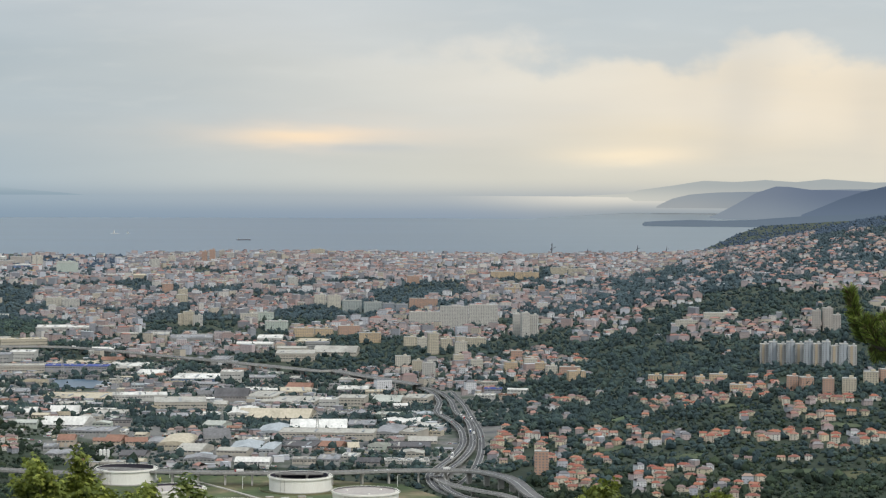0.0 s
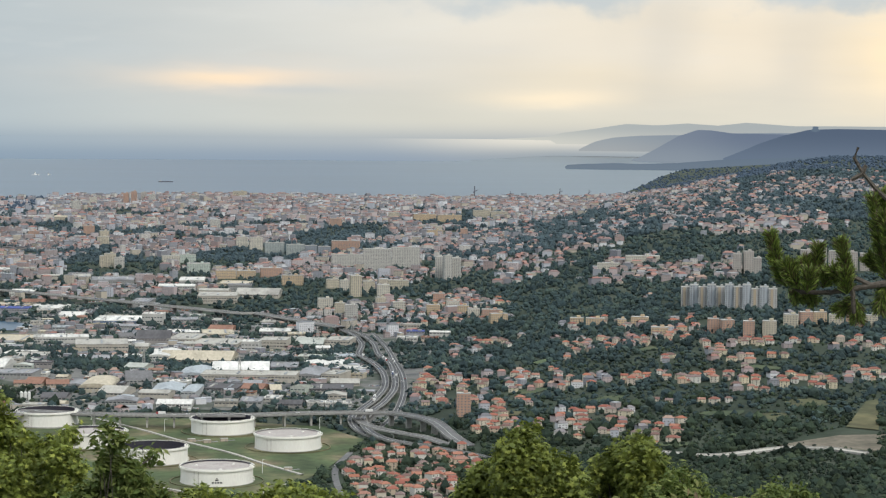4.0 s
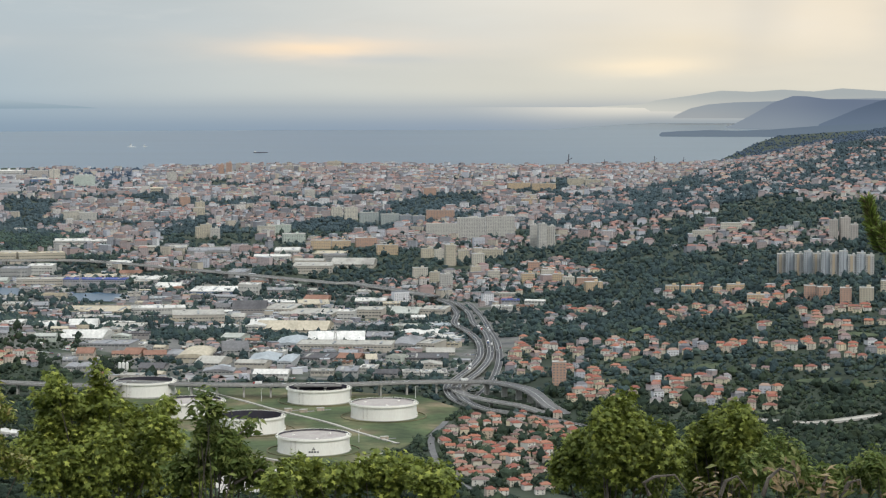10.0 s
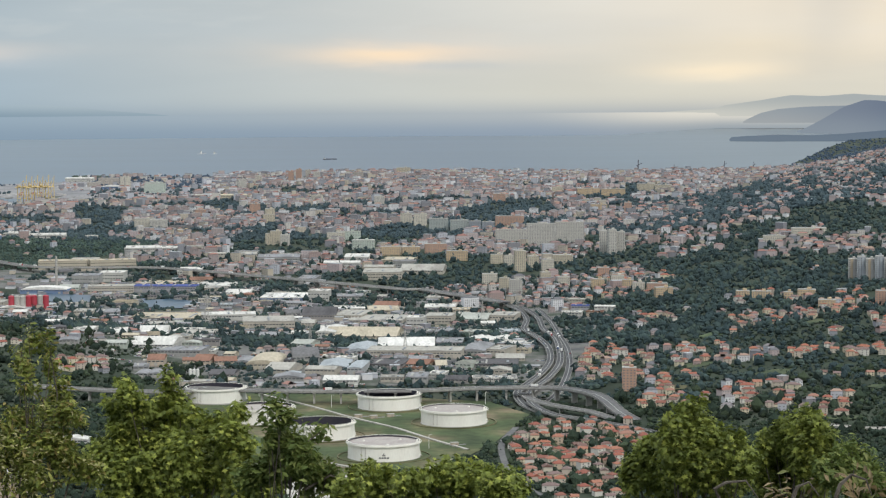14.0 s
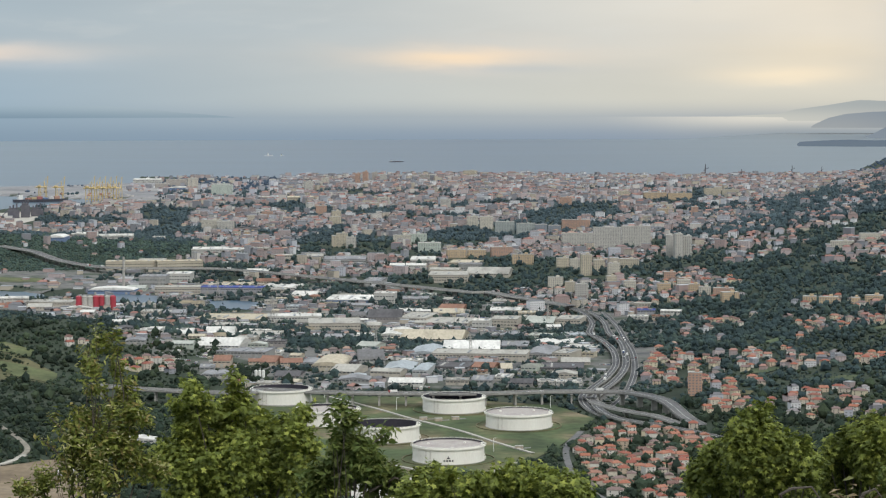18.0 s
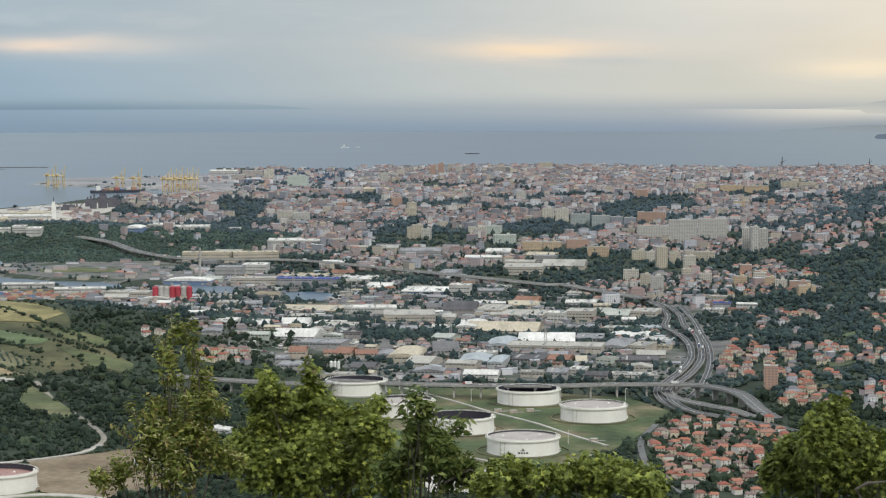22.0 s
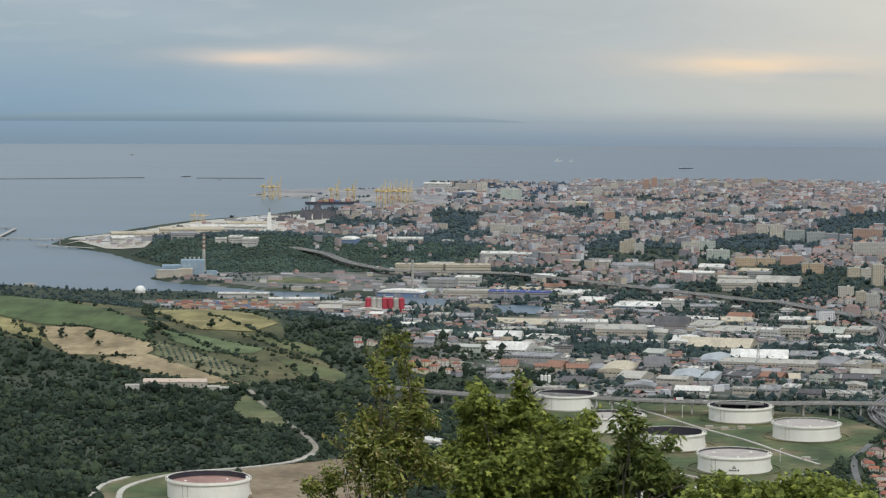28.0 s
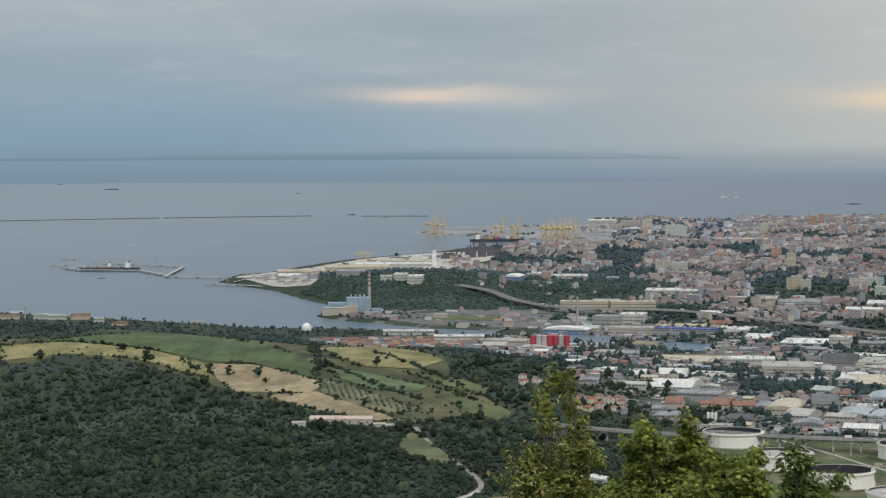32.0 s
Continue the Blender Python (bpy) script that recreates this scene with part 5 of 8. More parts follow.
def window_on(parent, x, y, z, w=0.34, h=0.42, side=0):
    """A window pane in its frame, set on a wall; side: 0 front, 1 right."""
    key = (w, h, side)
    if key not in WINDOW:
        bm = box_bm(w, 0.05, h) if side == 0 else box_bm(0.05, w, h)
        data = bpy.data.meshes.new("window")
        bm.to_mesh(data)
        bm.free()
        data.materials.append(GLASS)
        WINDOW[key] = data
    ob = new("window", WINDOW[key])
    ob.parent, ob.location = parent, (x, y, z)


def house_model(label, w, d, h, roof, wing=0.0, chimneys=1, panes=2):
    base = tagged(new("house"), label, "house", "village houses")
    part("house_body", box_bm(w, d, h + 0.6, -0.6), HOUSE_WALL, base)
    part("roof", roof_bm(w, d, 0.28 * d, h, roof), HOUSE_ROOF, base)
    if wing:
        part("wing", box_bm(wing, d * 0.7, h * 0.6 + 0.6, -0.6, w / 2 + wing / 2 - 0.05, -d * 0.1), HOUSE_WALL, base)
        ob = part("wing_roof", roof_bm(wing, d * 0.7, 0.2 * d, h * 0.6, "hip"), HOUSE_ROOF, base)
        ob.location = (w / 2 + wing / 2, -d * 0.1, 0)
    for k in range(chimneys):
        part("chimney", box_bm(0.2, 0.2, 0.45, h + 0.16 * d, (-0.25 + 0.5 * k) * w, 0.12 * d), CONCRETE, base)
    if panes:
        for row in range(max(1, round(h / 0.85))):
            for col in (-0.28, 0.25):
                window_on(base, col * w, -d / 2 - 0.01, 0.25 + 0.78 * row)
    if panes > 1:
        window_on(base, w / 2 + 0.01, -0.1 * d, 1.0, side=1)
    return base


HOUSES = [house_model("two-storey rendered house with a hipped clay-tile roof", 3.3, 2.8, 1.7, "hip"),
          house_model("rendered family house with a gabled clay-tile roof", 3.0, 2.6, 1.5, "gable"),
          house_model("rendered house with a low wing and tiled roofs", 3.0, 2.7, 1.7, "hip", 1.5),
          house_model("small square house with a pyramid tile roof", 2.4, 2.4, 1.5, "pyramid"),
          house_model("long rendered house with a tiled hip roof and two chimneys", 4.6, 2.8, 1.7, "hip", 0.0, 2),
          house_model("three-storey rendered house with a tiled roof", 3.2, 3.0, 2.5, "hip")]
for model in HOUSES:
    for o in (model, *model.children_recursive):
        scene.collection.objects.unlink(o)


def put_house(x, y, k, turn):
    z = height_at(x, y)
    m = HOUSES[k]
    made = copy_thing(m, pose(x, y, z, 0, 0, turn) @ Matrix.Scale(float(rng.uniform(0.78, 0.98)), 4))
    return made


# the village below the tank farm, and the groups of houses on the lower slope
VILLAGE = [(3.35, 676), (4.2, 722), (5.0, 733), (6.6, 712), (7.0, 690), (6.2, 655), (6.0, 590), (4.4, 585), (3.9, 610), (3.6, 645)]
count = 0
edge = outline_of(VILLAGE)
xs, ys = np.array(edge).T
tries = np.column_stack([rng.uniform(xs.min(), xs.max(), 1500), rng.uniform(ys.min(), ys.max(), 1500)])
tries = tries[inside(edge, tries[:, 0], tries[:, 1]) & off_roads(tries[:, 0], tries[:, 1], 2.0)]
for x, y in tries:
    if count < 100 and claim(x, y, 2.0):
        put_house(x, y, int(rng.integers(0, 6)), float(rng.normal(8, 14)) + 90 * int(rng.random() < 0.25))
        count += 1
for turn, d, half, deep, n in LOWER_HOUSES + LOWER_HOUSES_WEST:
    done = 0
    for _ in range(n * 8):
        a, dd = turn + rng.uniform(-half, half), d + rng.uniform(-deep, deep)
        x, y = spot(a, dd)
        if done < n * 0.66 and off_roads(np.array([x]), np.array([y]), 2.0)[0] and claim(x, y, 2.2):
            put_house(x, y, int(rng.integers(0, 6)), -a + float(rng.normal(0, 16)))
            done += 1
            count += 1


class Heap:
    """Many plain bodies gathered into one mesh."""

    def __init__(self):
        self.v, self.f, self.n = [], [], 0

    def add(self, verts, faces):
        self.v.append(np.asarray(verts, float))
        self.f.append(np.asarray(faces, int) + self.n)
        self.n += len(verts)

    def make(self, name, label, category, mat):
        if self.v:
            return tagged(new(name, mesh_of(name, np.vstack(self.v), np.vstack(self.f), mat)), label, category, kind="stuff")


CUBE = np.array([(x, y, z) for z in (0, 1) for y in (-.5, .5) for x in (-.5, .5)], float)
CUBE_FACES = [(0, 2, 3, 1), (4, 5, 7, 6), (0, 1, 5, 4), (1, 3, 7, 5), (3, 2, 6, 7), (2, 0, 4, 6)]
PANE_FACES = [CUBE_FACES[k] for k in (1, 2, 3, 5)]
TENT = np.array([(-.5, -.5, 0), (.5, -.5, 0), (.5, .5, 0), (-.5, .5, 0), (-.25, 0, 1), (.25, 0, 1)], float)
TENT_FACES = [(0, 1, 5, 4), (2, 3, 4, 5), (1, 2, 5, 5), (3, 0, 4, 4), (0, 3, 2, 1)]


def turned(shape, size, turn, at):
    c, s = math.cos(turn), math.sin(turn)
    p = shape * np.array(size)
    return np.column_stack([c * p[:, 0] - s * p[:, 1] + at[0], s * p[:, 0] + c * p[:, 1] + at[1], p[:, 2] + at[2]])


town_walls, town_roofs, town_flats, town_windows = Heap(), Heap(), Heap(), Heap()


def town_building(x, y, w, d, h, turn, flat, rows):
    z = height_at(x, y)
    town_walls.add(turned(CUBE, (w, d, h + 1), turn, (x, y, z - 1)), CUBE_FACES)
    if flat:
        town_flats.add(turned(CUBE, (w + .1, d + .1, 0.2), turn, (x, y, z + h)), CUBE_FACES)
    else:
        town_roofs.add(turned(TENT, (w + .3, d + .3, 0.26 * min(w, d)), turn, (x, y, z + h)), TENT_FACES)
    if rows:
        c, s = math.cos(turn), math.sin(turn)
        n = max(2, int(w / 0.95))
        for r in range(max(1, int(h / 0.8))):
            for k in range(n):
                u = (k + 0.5) / n * w - w / 2
                town_windows.add(turned(CUBE, (w / n * 0.4, 0.05, 0.34), turn, (x + c * u + s * (d / 2), y + s * u - c * (d / 2), z + 0.25 + 0.8 * r)), PANE_FACES)


# apartment blocks that can be told apart
def block(turn, d, w, deep, h, mat, label, group, lean=0.0):
    x, y = spot(turn, d)
    hold(x, y, max(w, deep) * 0.5)
    base = tagged(new("apartment_block"), label, "apartment block", group)
    base.matrix_world = pose(x, y, height_at(x, y), 0, 0, -turn + lean)
    part("body", box_bm(w, deep, h + 1.5, -1.5), mat, base)
    part("roof_slab", box_bm(w + 0.15, deep + 0.15, 0.25, h), CONCRETE, base)
    part("lift_house", box_bm(min(1.6, w * .3), deep * 0.4, 0.8, h + 0.25, w * 0.15), mat, base)
    floors, cols = max(2, int(h / 0.85)), max(2, int(w / 1.0))
    bm = bmesh.new()
    for k in range(cols):
        box_bm(w / cols * 0.5, 0.08, 0.42, 0, (k + 0.5) / cols * w - w / 2, -deep / 2, bm)
    for k in range(2):
        for s in (-1, 1):
            box_bm(0.08, deep * 0.22, 0.42, 0, s * w / 2, (k - 0.5) * deep * 0.45, bm)
    row = bpy.data.meshes.new("row")
    bm.to_mesh(row)
    bm.free()
    heap = bmesh.new()
    for r in range(floors):
        old = len(heap.verts)
        heap.from_mesh(row)
        heap.verts.ensure_lookup_table()
        bmesh.ops.translate(heap, verts=heap.verts[old:], vec=(0, 0, 0.3 + r * (h - 0.3) / floors))
    bpy.data.meshes.remove(row)
    tagged(part("glazing", heap, GLASS_TOWN, base), kind="stuff")
    return base


NAMES = ["cream", "pale grey", "off-white", "grey-green", "slate-grey", "red-brown", "ochre", "pale green", "grey-brown"]
for rows, where in ((BLOCKS_MIDDLE, "above the industrial district"), (BLOCKS_BROWN, "at the city's edge"), (BLOCKS_CITY, "in the old city"),
                    (BLOCKS_EAST, "on the wooded slope"), (BLOCKS_PEACH, "among houses and trees")):
    for turn, d, w, deep, h, c in rows:
        block(turn, d + deep / 2, w, deep, h, BLOCK_PAINT[c], f"{NAMES[c]} concrete apartment block {where}", "apartment blocks", float(rng.normal(0, 8)))
for turn, d, w, deep, h, c in STRIPED_TOWERS:
    base = block(turn, d + deep / 2, w * 0.98, deep, h, TOWER_PAINT[c], ("cream" if c == 0 else "pale blue") + " tower with an ochre stripe in a row of flats", "striped towers")
    part("stripe", box_bm(w * 0.3, 0.3, h, 0, w * (0.2 if c else -0.1), -deep / 2), OCHRE if c == 0 else TOWER_PAINT[1], base)
block(6.33, 783, 4.6, 3.4, 7.6, BLOCK_PAINT[5], "red-brown brick apartment tower beside the junction", "apartment blocks")


HALL_PLAN = []


# industrial halls
def hall(turn, d, w, deep, h, roof, c, lean=None, wall=None):
    x, y = spot(turn, d + deep / 2)
    short, n = min(w, deep) / 2, max(1, round(max(w, deep) / min(w, deep)))
    for k in range(n):
        off = ((k + 0.5) / n - 0.5) * max(w, deep)
        a = radians(turn) if w > deep else radians(turn) - math.pi / 2
        hold(x + off * math.cos(a), y - off * math.sin(a), short)
    names = ["white", "beige", "grey", "pale blue", "sand-coloured", "red tiled", "dark grey", "pale green", "white", "blue"]
    kinds = {"flat": "flat-roofed", "gable": "gable-roofed", "ridge": "low-pitched", "arch": "arch-roofed", "saw": "saw-tooth roofed"}
    base = tagged(new("warehouse"), f"{names[c]} {kinds[roof]} industrial hall in a paved yard", "warehouse", "industrial halls")
    base.matrix_world = pose(x, y, height_at(x, y), 0, 0, -turn + (float(rng.normal(-7, 5)) if lean is None else lean))
    part("hall_body", box_bm(w, deep, h + 1, -1), HALL_WALL[c] if wall is None else wall, base)
    HALL_PLAN.append((x, y, base.rotation_euler.z, w / 2, deep / 2))
    bm, n = bmesh.new(), max(3, int(w / 1.3))
    for k in range(n):
        box_bm(w / n * 0.72, 0.08, min(0.35, h * 0.22), h * 0.68, (k + 0.5) / n * w - w / 2, -deep / 2, bm)
        if h > 3:
            box_bm(w / n * 0.72, 0.08, 0.4, h * 0.3, (k + 0.5) / n * w - w / 2, -deep / 2, bm)
    tagged(part("glazing", bm, GLASS, base, "dark glazing under the eaves"), kind="stuff")
    mat = HALL_ROOF[c]
    if roof == "flat":
        bm = box_bm(w + 0.2, deep + 0.2, 0.2, h)
        for sx in (-1, 1):
            box_bm(0.2, deep + 0.2, 0.2, h + 0.2, sx * w / 2, 0, bm)
            box_bm(w, 0.2, 0.2, h + 0.2, 0, sx * deep / 2, bm)
        part("roof", bm, mat, base)
        for k in range(min(4, max(2, int(w / 6)))):
            m = min(4, max(2, int(w / 6)))
            part("skylight", box_bm(rng.uniform(0.5, 1.0), deep * rng.uniform(0.3, 0.7), 0.22, h + 0.2, (k + 0.5) / m * w - w / 2), SKYLIGHT if k % 2 else CONCRETE, base)
        part("plant_room", box_bm(rng.uniform(0.8, 2.0), rng.uniform(0.8, 1.8), rng.uniform(0.4, 0.8), h + 0.2, rng.uniform(-0.35, 0.35) * w, rng.uniform(-0.3, 0.35) * deep), HALL_WALL[2], base)
    elif roof == "ridge":
        part("roof", roof_bm(w, deep, 0.1 * deep, h, "gable", 0.1), mat, base)
    elif roof == "gable":
        bays = max(1, round(w / 8))
        for k in range(bays):
            bw = w / bays
            ob = part("roof", roof_bm(deep, bw, 0.09 * bw, 0, "gable", 0.08), mat, base)
            ob.matrix_basis = pose((k + 0.5) * bw - w / 2, 0, h, 0, 0, 90)
    elif roof == "arch":
        n = 10
        v = [(w / 2 * math.cos(math.pi * k / n), s * deep / 2, h - 0.2 + min(0.15 * w, 1.5) * math.sin(math.pi * k / n)) for s in (-1, 1) for k in range(n + 1)]
        f = [(k, k + 1, n + 2 + k, n + 1 + k) for k in range(n)] + [tuple(range(n, -1, -1)), tuple(range(n + 1, 2 * n + 2))]
        part("roof", faces_bm(v, f), mat, base)
    else:
        bays = max(2, round(deep / 2.5))
        for k in range(bays):
            y0, y1 = k / bays * deep - deep / 2, (k + 1) / bays * deep - deep / 2
            v = [(-w / 2, y0, h), (w / 2, y0, h), (w / 2, y1, h), (-w / 2, y1, h), (-w / 2, y0, h + 0.8), (w / 2, y0, h + 0.8)]
            part("roof_bay", faces_bm(v, [(0, 1, 5, 4), (4, 5, 2, 3), (0, 4, 3), (1, 2, 5)]), mat, base)
    for k in range(max(1, int(w / 7))):
        part("gate", box_bm(1.1, 0.1, min(1.2, h * 0.6), 0, (k + 0.5) / max(1, int(w / 7)) * w - w / 2, -deep / 2), HALL_WALL[6] if k % 2 else HALL_ROOF[1], base)
    return base


for row in HALLS_NEAR + HALLS_NEAR_MIDDLE + HALLS_NEAR_EAST + HALLS_MIDDLE_WEST + HALLS_MIDDLE + HALLS_MIDDLE_EAST + HALLS_FAR + HALLS_KNOLL + HALLS_PORT:
    hall(*row)
hall(-8.7, 640, 8, 5, 1.6, "flat", 0)
hall(-7.1, 690, 9, 6, 1.8, "gable", 0)
for k in range(5):
    hall(2.62 + 0.22 * k, 815, 2.7, 6.0, 1.2, "flat", 0, 3.0)

# smaller halls between them
zone = outline_of(PAVED)
ax, ay = np.array(zone).T
tries = np.column_stack([rng.uniform(ax.min(), ax.max(), 4000), rng.uniform(ay.min(), ay.max(), 4000)])
ok = inside(zone, tries[:, 0], tries[:, 1]) & off_roads(tries[:, 0], tries[:, 1], 4.0)
for q in (WOOD_F, POOL_A, POOL_B):
    ok &= ~inside(outline_of(q), tries[:, 0], tries[:, 1])
made = 0
for x, y in tries[ok]:
    w, deep = rng.uniform(5, 12), rng.uniform(6, 13)
    if made < 55 and claim(x, y, 0.42 * (w + deep) / 1.55):
        TAKEN[(int(x // 12), int(y // 12))].pop()
        c = int(rng.choice([0, 0, 1, 1, 1, 2, 2, 2, 3, 4, 5, 6, 6, 7]))
        hall(math.degrees(math.atan2(x, y)), math.hypot(x, y) - deep / 2, w, deep, rng.uniform(1.1, 2.0), str(rng.choice(["flat", "flat", "ridge", "ridge", "gable", "saw"])), c)
        made += 1
made = 0
for x, y in tries[ok][400:]:
    w, deep = rng.uniform(3.5, 7), rng.uniform(3.5, 7)
    if made < 60 and claim(x, y, 0.5 * max(w, deep)):
        TAKEN[(int(x // 12), int(y // 12))].pop()
        hall(math.degrees(math.atan2(x, y)), math.hypot(x, y) - deep / 2, w, deep, rng.uniform(0.9, 1.8), str(rng.choice(["flat", "ridge"])), int(rng.choice([0, 1, 2, 2, 4, 5, 6, 6, 7])))
        made += 1
# houses and workshops among the halls
for x, y in tries[ok][::-1]:
    if waves(np.array([x]), np.array([y]), 20)[0] < -0.05 and claim(x, y, 2.6):
        town_building(x, y, rng.uniform(2, 4.5), rng.uniform(2, 3.5), rng.uniform(0.9, 2.0), rng.normal(0, 0.4), rng.random() < 0.6, False)

# parked vehicles and stored goods in the yards
def clear_of_halls(x, y, room):
    ok = np.ones(len(x), bool)
    for hx, hy, turn, a, b in HALL_PLAN:
        u, v = x - hx, y - hy
        c, s = math.cos(turn), math.sin(turn)
        ok &= (np.abs(c * u + s * v) > a + room) | (np.abs(-s * u + c * v) > b + room)
    return ok


parked, goods = Heap(), Heap()
r = np.random.default_rng(23)
yard_x, yard_y = r.uniform(ax.min(), ax.max(), 900), r.uniform(ay.min(), ay.max(), 900)
free = inside(zone, yard_x, yard_y) & off_roads(yard_x, yard_y, 2.0)
for q in (WOOD_F, POOL_A, POOL_B):
    free &= ~inside(outline_of(q), yard_x, yard_y)
for x, y in zip(yard_x[free], yard_y[free]):
    turn, n = r.normal(-0.12, 0.1) + (math.pi / 2 if r.random() < 0.4 else 0), int(r.integers(4, 14))
    c, s = math.cos(turn), math.sin(turn)
    step = np.arange(n) * 0.68
    px, py = x + c * step, y + s * step
    for k in np.where(clear_of_halls(px, py, 0.8))[0]:
        if r.random() < 0.8:
            z = height_at(px[k], py[k]) + 0.18
            if r.random() < 0.86:
                parked.add(turned(CUBE, (0.46, 1.1, 0.24), turn, (px[k], py[k], z)), CUBE_FACES)
                parked.add(turned(CUBE, (0.4, 0.6, 0.14), turn, (px[k], py[k], z + 0.24)), CUBE_FACES)
            else:
                goods.add(turned(CUBE, (r.uniform(0.6, 1.6), r.uniform(0.6, 3.0), r.uniform(0.4, 0.9)), turn, (px[k], py[k], z)), CUBE_FACES)

# buildings of the docks and the western quarters that stand out
for row in ((-5.08, 2165, 19, 7, 9, 7), (-5.73, 2255, 5.5, 5, 12, 2), (-6.17, 2364, 20, 7, 8, 8), (-6.5, 2340, 14, 6, 5, 8), (-5.33, 1652, 14, 4, 7.2, 2), (-5.0, 1645, 12, 4, 6.4, 1),
            (-2.34, 1680, 6.4, 4, 9.5, 0), (-2.2, 1473, 7, 4, 8.4, 0), (-1.98, 1465, 6, 4, 6.5, 1), (-1.4, 2430, 6, 5, 10, 8), (-1.65, 2422, 8, 5, 8, 1), (0.9, 2520, 12.6, 6, 8.5, 0),
            (-1.2, 2380, 7, 5, 9, 1), (-0.2, 2460, 10, 5, 6, 8), (2.1, 2500, 9, 5, 6, 2), (-2.7, 1800, 8, 4, 7, 5), (-1.2, 1900, 9, 4, 7, 2), (0.3, 1850, 8, 4, 7.5, 1), (3.2, 1900, 10, 4, 7, 5), (4.6, 2000, 9, 4, 7, 0),
            (5.58, 1163, 6, 3.6, 4.2, 6), (6.05, 1167, 6.5, 3.6, 4.6, 2), (6.3, 1140, 5, 3.6, 4.6, 6), (6.55, 1122, 5.5, 3.6, 4.4, 2), (7.15, 1088, 8, 3.6, 4.0, 6), (4.75, 1185, 6, 3.6, 4.6, 2), (4.3, 1210, 5, 3.6, 5.0, 0),
            (-3.0, 2200, 8, 4, 9, 1), (-2.6, 2260, 7, 4, 10, 2), (5.6, 1750, 12, 4, 6, 6), (6.3, 1700, 5, 4, 9, 5), (-4.4, 1560, 9, 4, 4.5, 6), (-4.0, 1760, 8, 4, 6, 5)):
    block(row[0], row[1], row[2], row[3], row[4], BLOCK_PAINT[row[5]], f"{NAMES[row[5]]} concrete block standing above lower roofs", "apartment blocks", float(rng.normal(0, 8)))
for row in ((-7.68, 1508, 25, 7, 2.6, "flat", 0), (-8.4, 1515, 14, 6, 2.4, "flat", 0), (-6.6, 1520, 7, 5, 2.6, "flat", 0), (-4.46, 1618, 16, 9, 3.2, "gable", 6), (-6.85, 2487, 29, 10, 4, "ridge", 0), (-6.1, 2270, 20, 8, 3, "arch", 8),
            (-3.2, 2010, 22, 9, 4, "ridge", 4), (-3.9, 2030, 16, 8, 3.5, "ridge", 1), (-5.0, 1440, 16, 7, 2.4, "flat", 0), (-4.2, 1430, 12, 7, 3.2, "flat", 1), (-2.9, 1395, 14, 7, 2.4, "flat", 2), (-1.9, 1360, 18, 7, 3, "flat", 1),
            (-0.6, 1300, 20, 9, 3, "ridge", 0), (0.3, 1270, 16, 9, 3.2, "ridge", 1), (0.9, 1300, 13, 8, 3.4, "flat", 2), (-3.6, 1385, 10, 6, 2.6, "ridge", 1), (4.95, 1040, 9, 6, 2.2, "flat", 0), (5.5, 1036, 7, 5, 2.0, "flat", 5), (5.15, 1065, 8, 5, 2.2, "flat", 9), (5.75, 1052, 9, 5, 2.4, "ridge", 0), (5.0, 1095, 10, 5, 2.2, "flat", 1)):
    hall(*row)

# the city, from the industrial district to the sea
n = 34000
turn = rng.uniform(-10.5, 12.5, n)
dist = np.sqrt(rng.uniform(1060 ** 2, 2640 ** 2, n))
x, y = dist * np.sin(np.radians(turn)), dist * np.cos(np.radians(turn))
ok = (shore(x, y) > 8) & ~inside(zone, x, y) & off_roads(x, y, 3.0)
for q in (WOOD_A, WOOD_B, WOOD_C, WOOD_E, WOOD_G, *CITY_WOODS):
    ok &= ~inside(outline_of(q), x, y)
# fewer houses towards the wooded slope on the right, and green gaps everywhere
thin = smoothstep(turn - np.interp(dist, [1060, 1180, 1300, 1600, 1900, 2100, 2600], [4.6, 6.2, 6.3, 6.7, 7.3, 8.8, 10.0]), -0.5, 1.5)
green = waves(x + 300, y, 38) + 0.6 * waves(x, y, 17)
ok &= rng.random(n) > thin * 0.97
ok &= green < np.interp(dist, [1060, 1500, 2100], [-0.12, 0.08, 0.34])
ok &= (turn > -5.5 + 1.5 * waves(x, y, 60)) | ((dist > 1500) & (dist < 2080) & (rng.random(n) < 0.45)) | ((turn > -7.4) & (dist > 1600)) | (rng.random(n) < 0.05)
ok &= (turn > -9.3) | (dist < 1850)
ok &= (turn > -3.7 + 0.4 * waves(x, y, 40)) | (dist < 2050) | (rng.random(n) < 0.1)
for x0, y0, dd in zip(x[ok], y[ok], dist[ok]):
    big = rng.random() < np.interp(dd, [1060, 1400, 2000], [0.05, 0.17, 0.34])
    w, deep = (rng.uniform(3.0, 8.0), rng.uniform(2.6, 3.6)) if big else (rng.uniform(1.9, 3.6), rng.uniform(1.9, 2.8))
    h = rng.uniform(3.0, 5.8) if big else (rng.uniform(1.3, 2.6) if dd < 1500 or rng.random() < 0.4 else rng.uniform(2.0, 3.8))
    if claim(x0, y0, 0.36 * (w + deep) / 1.4):
        town_building(x0, y0, w, deep, h, rng.normal(0, 0.5), rng.random() < (0.6 if big else 0.2), dd < 1480 or (big and dd < 1900))
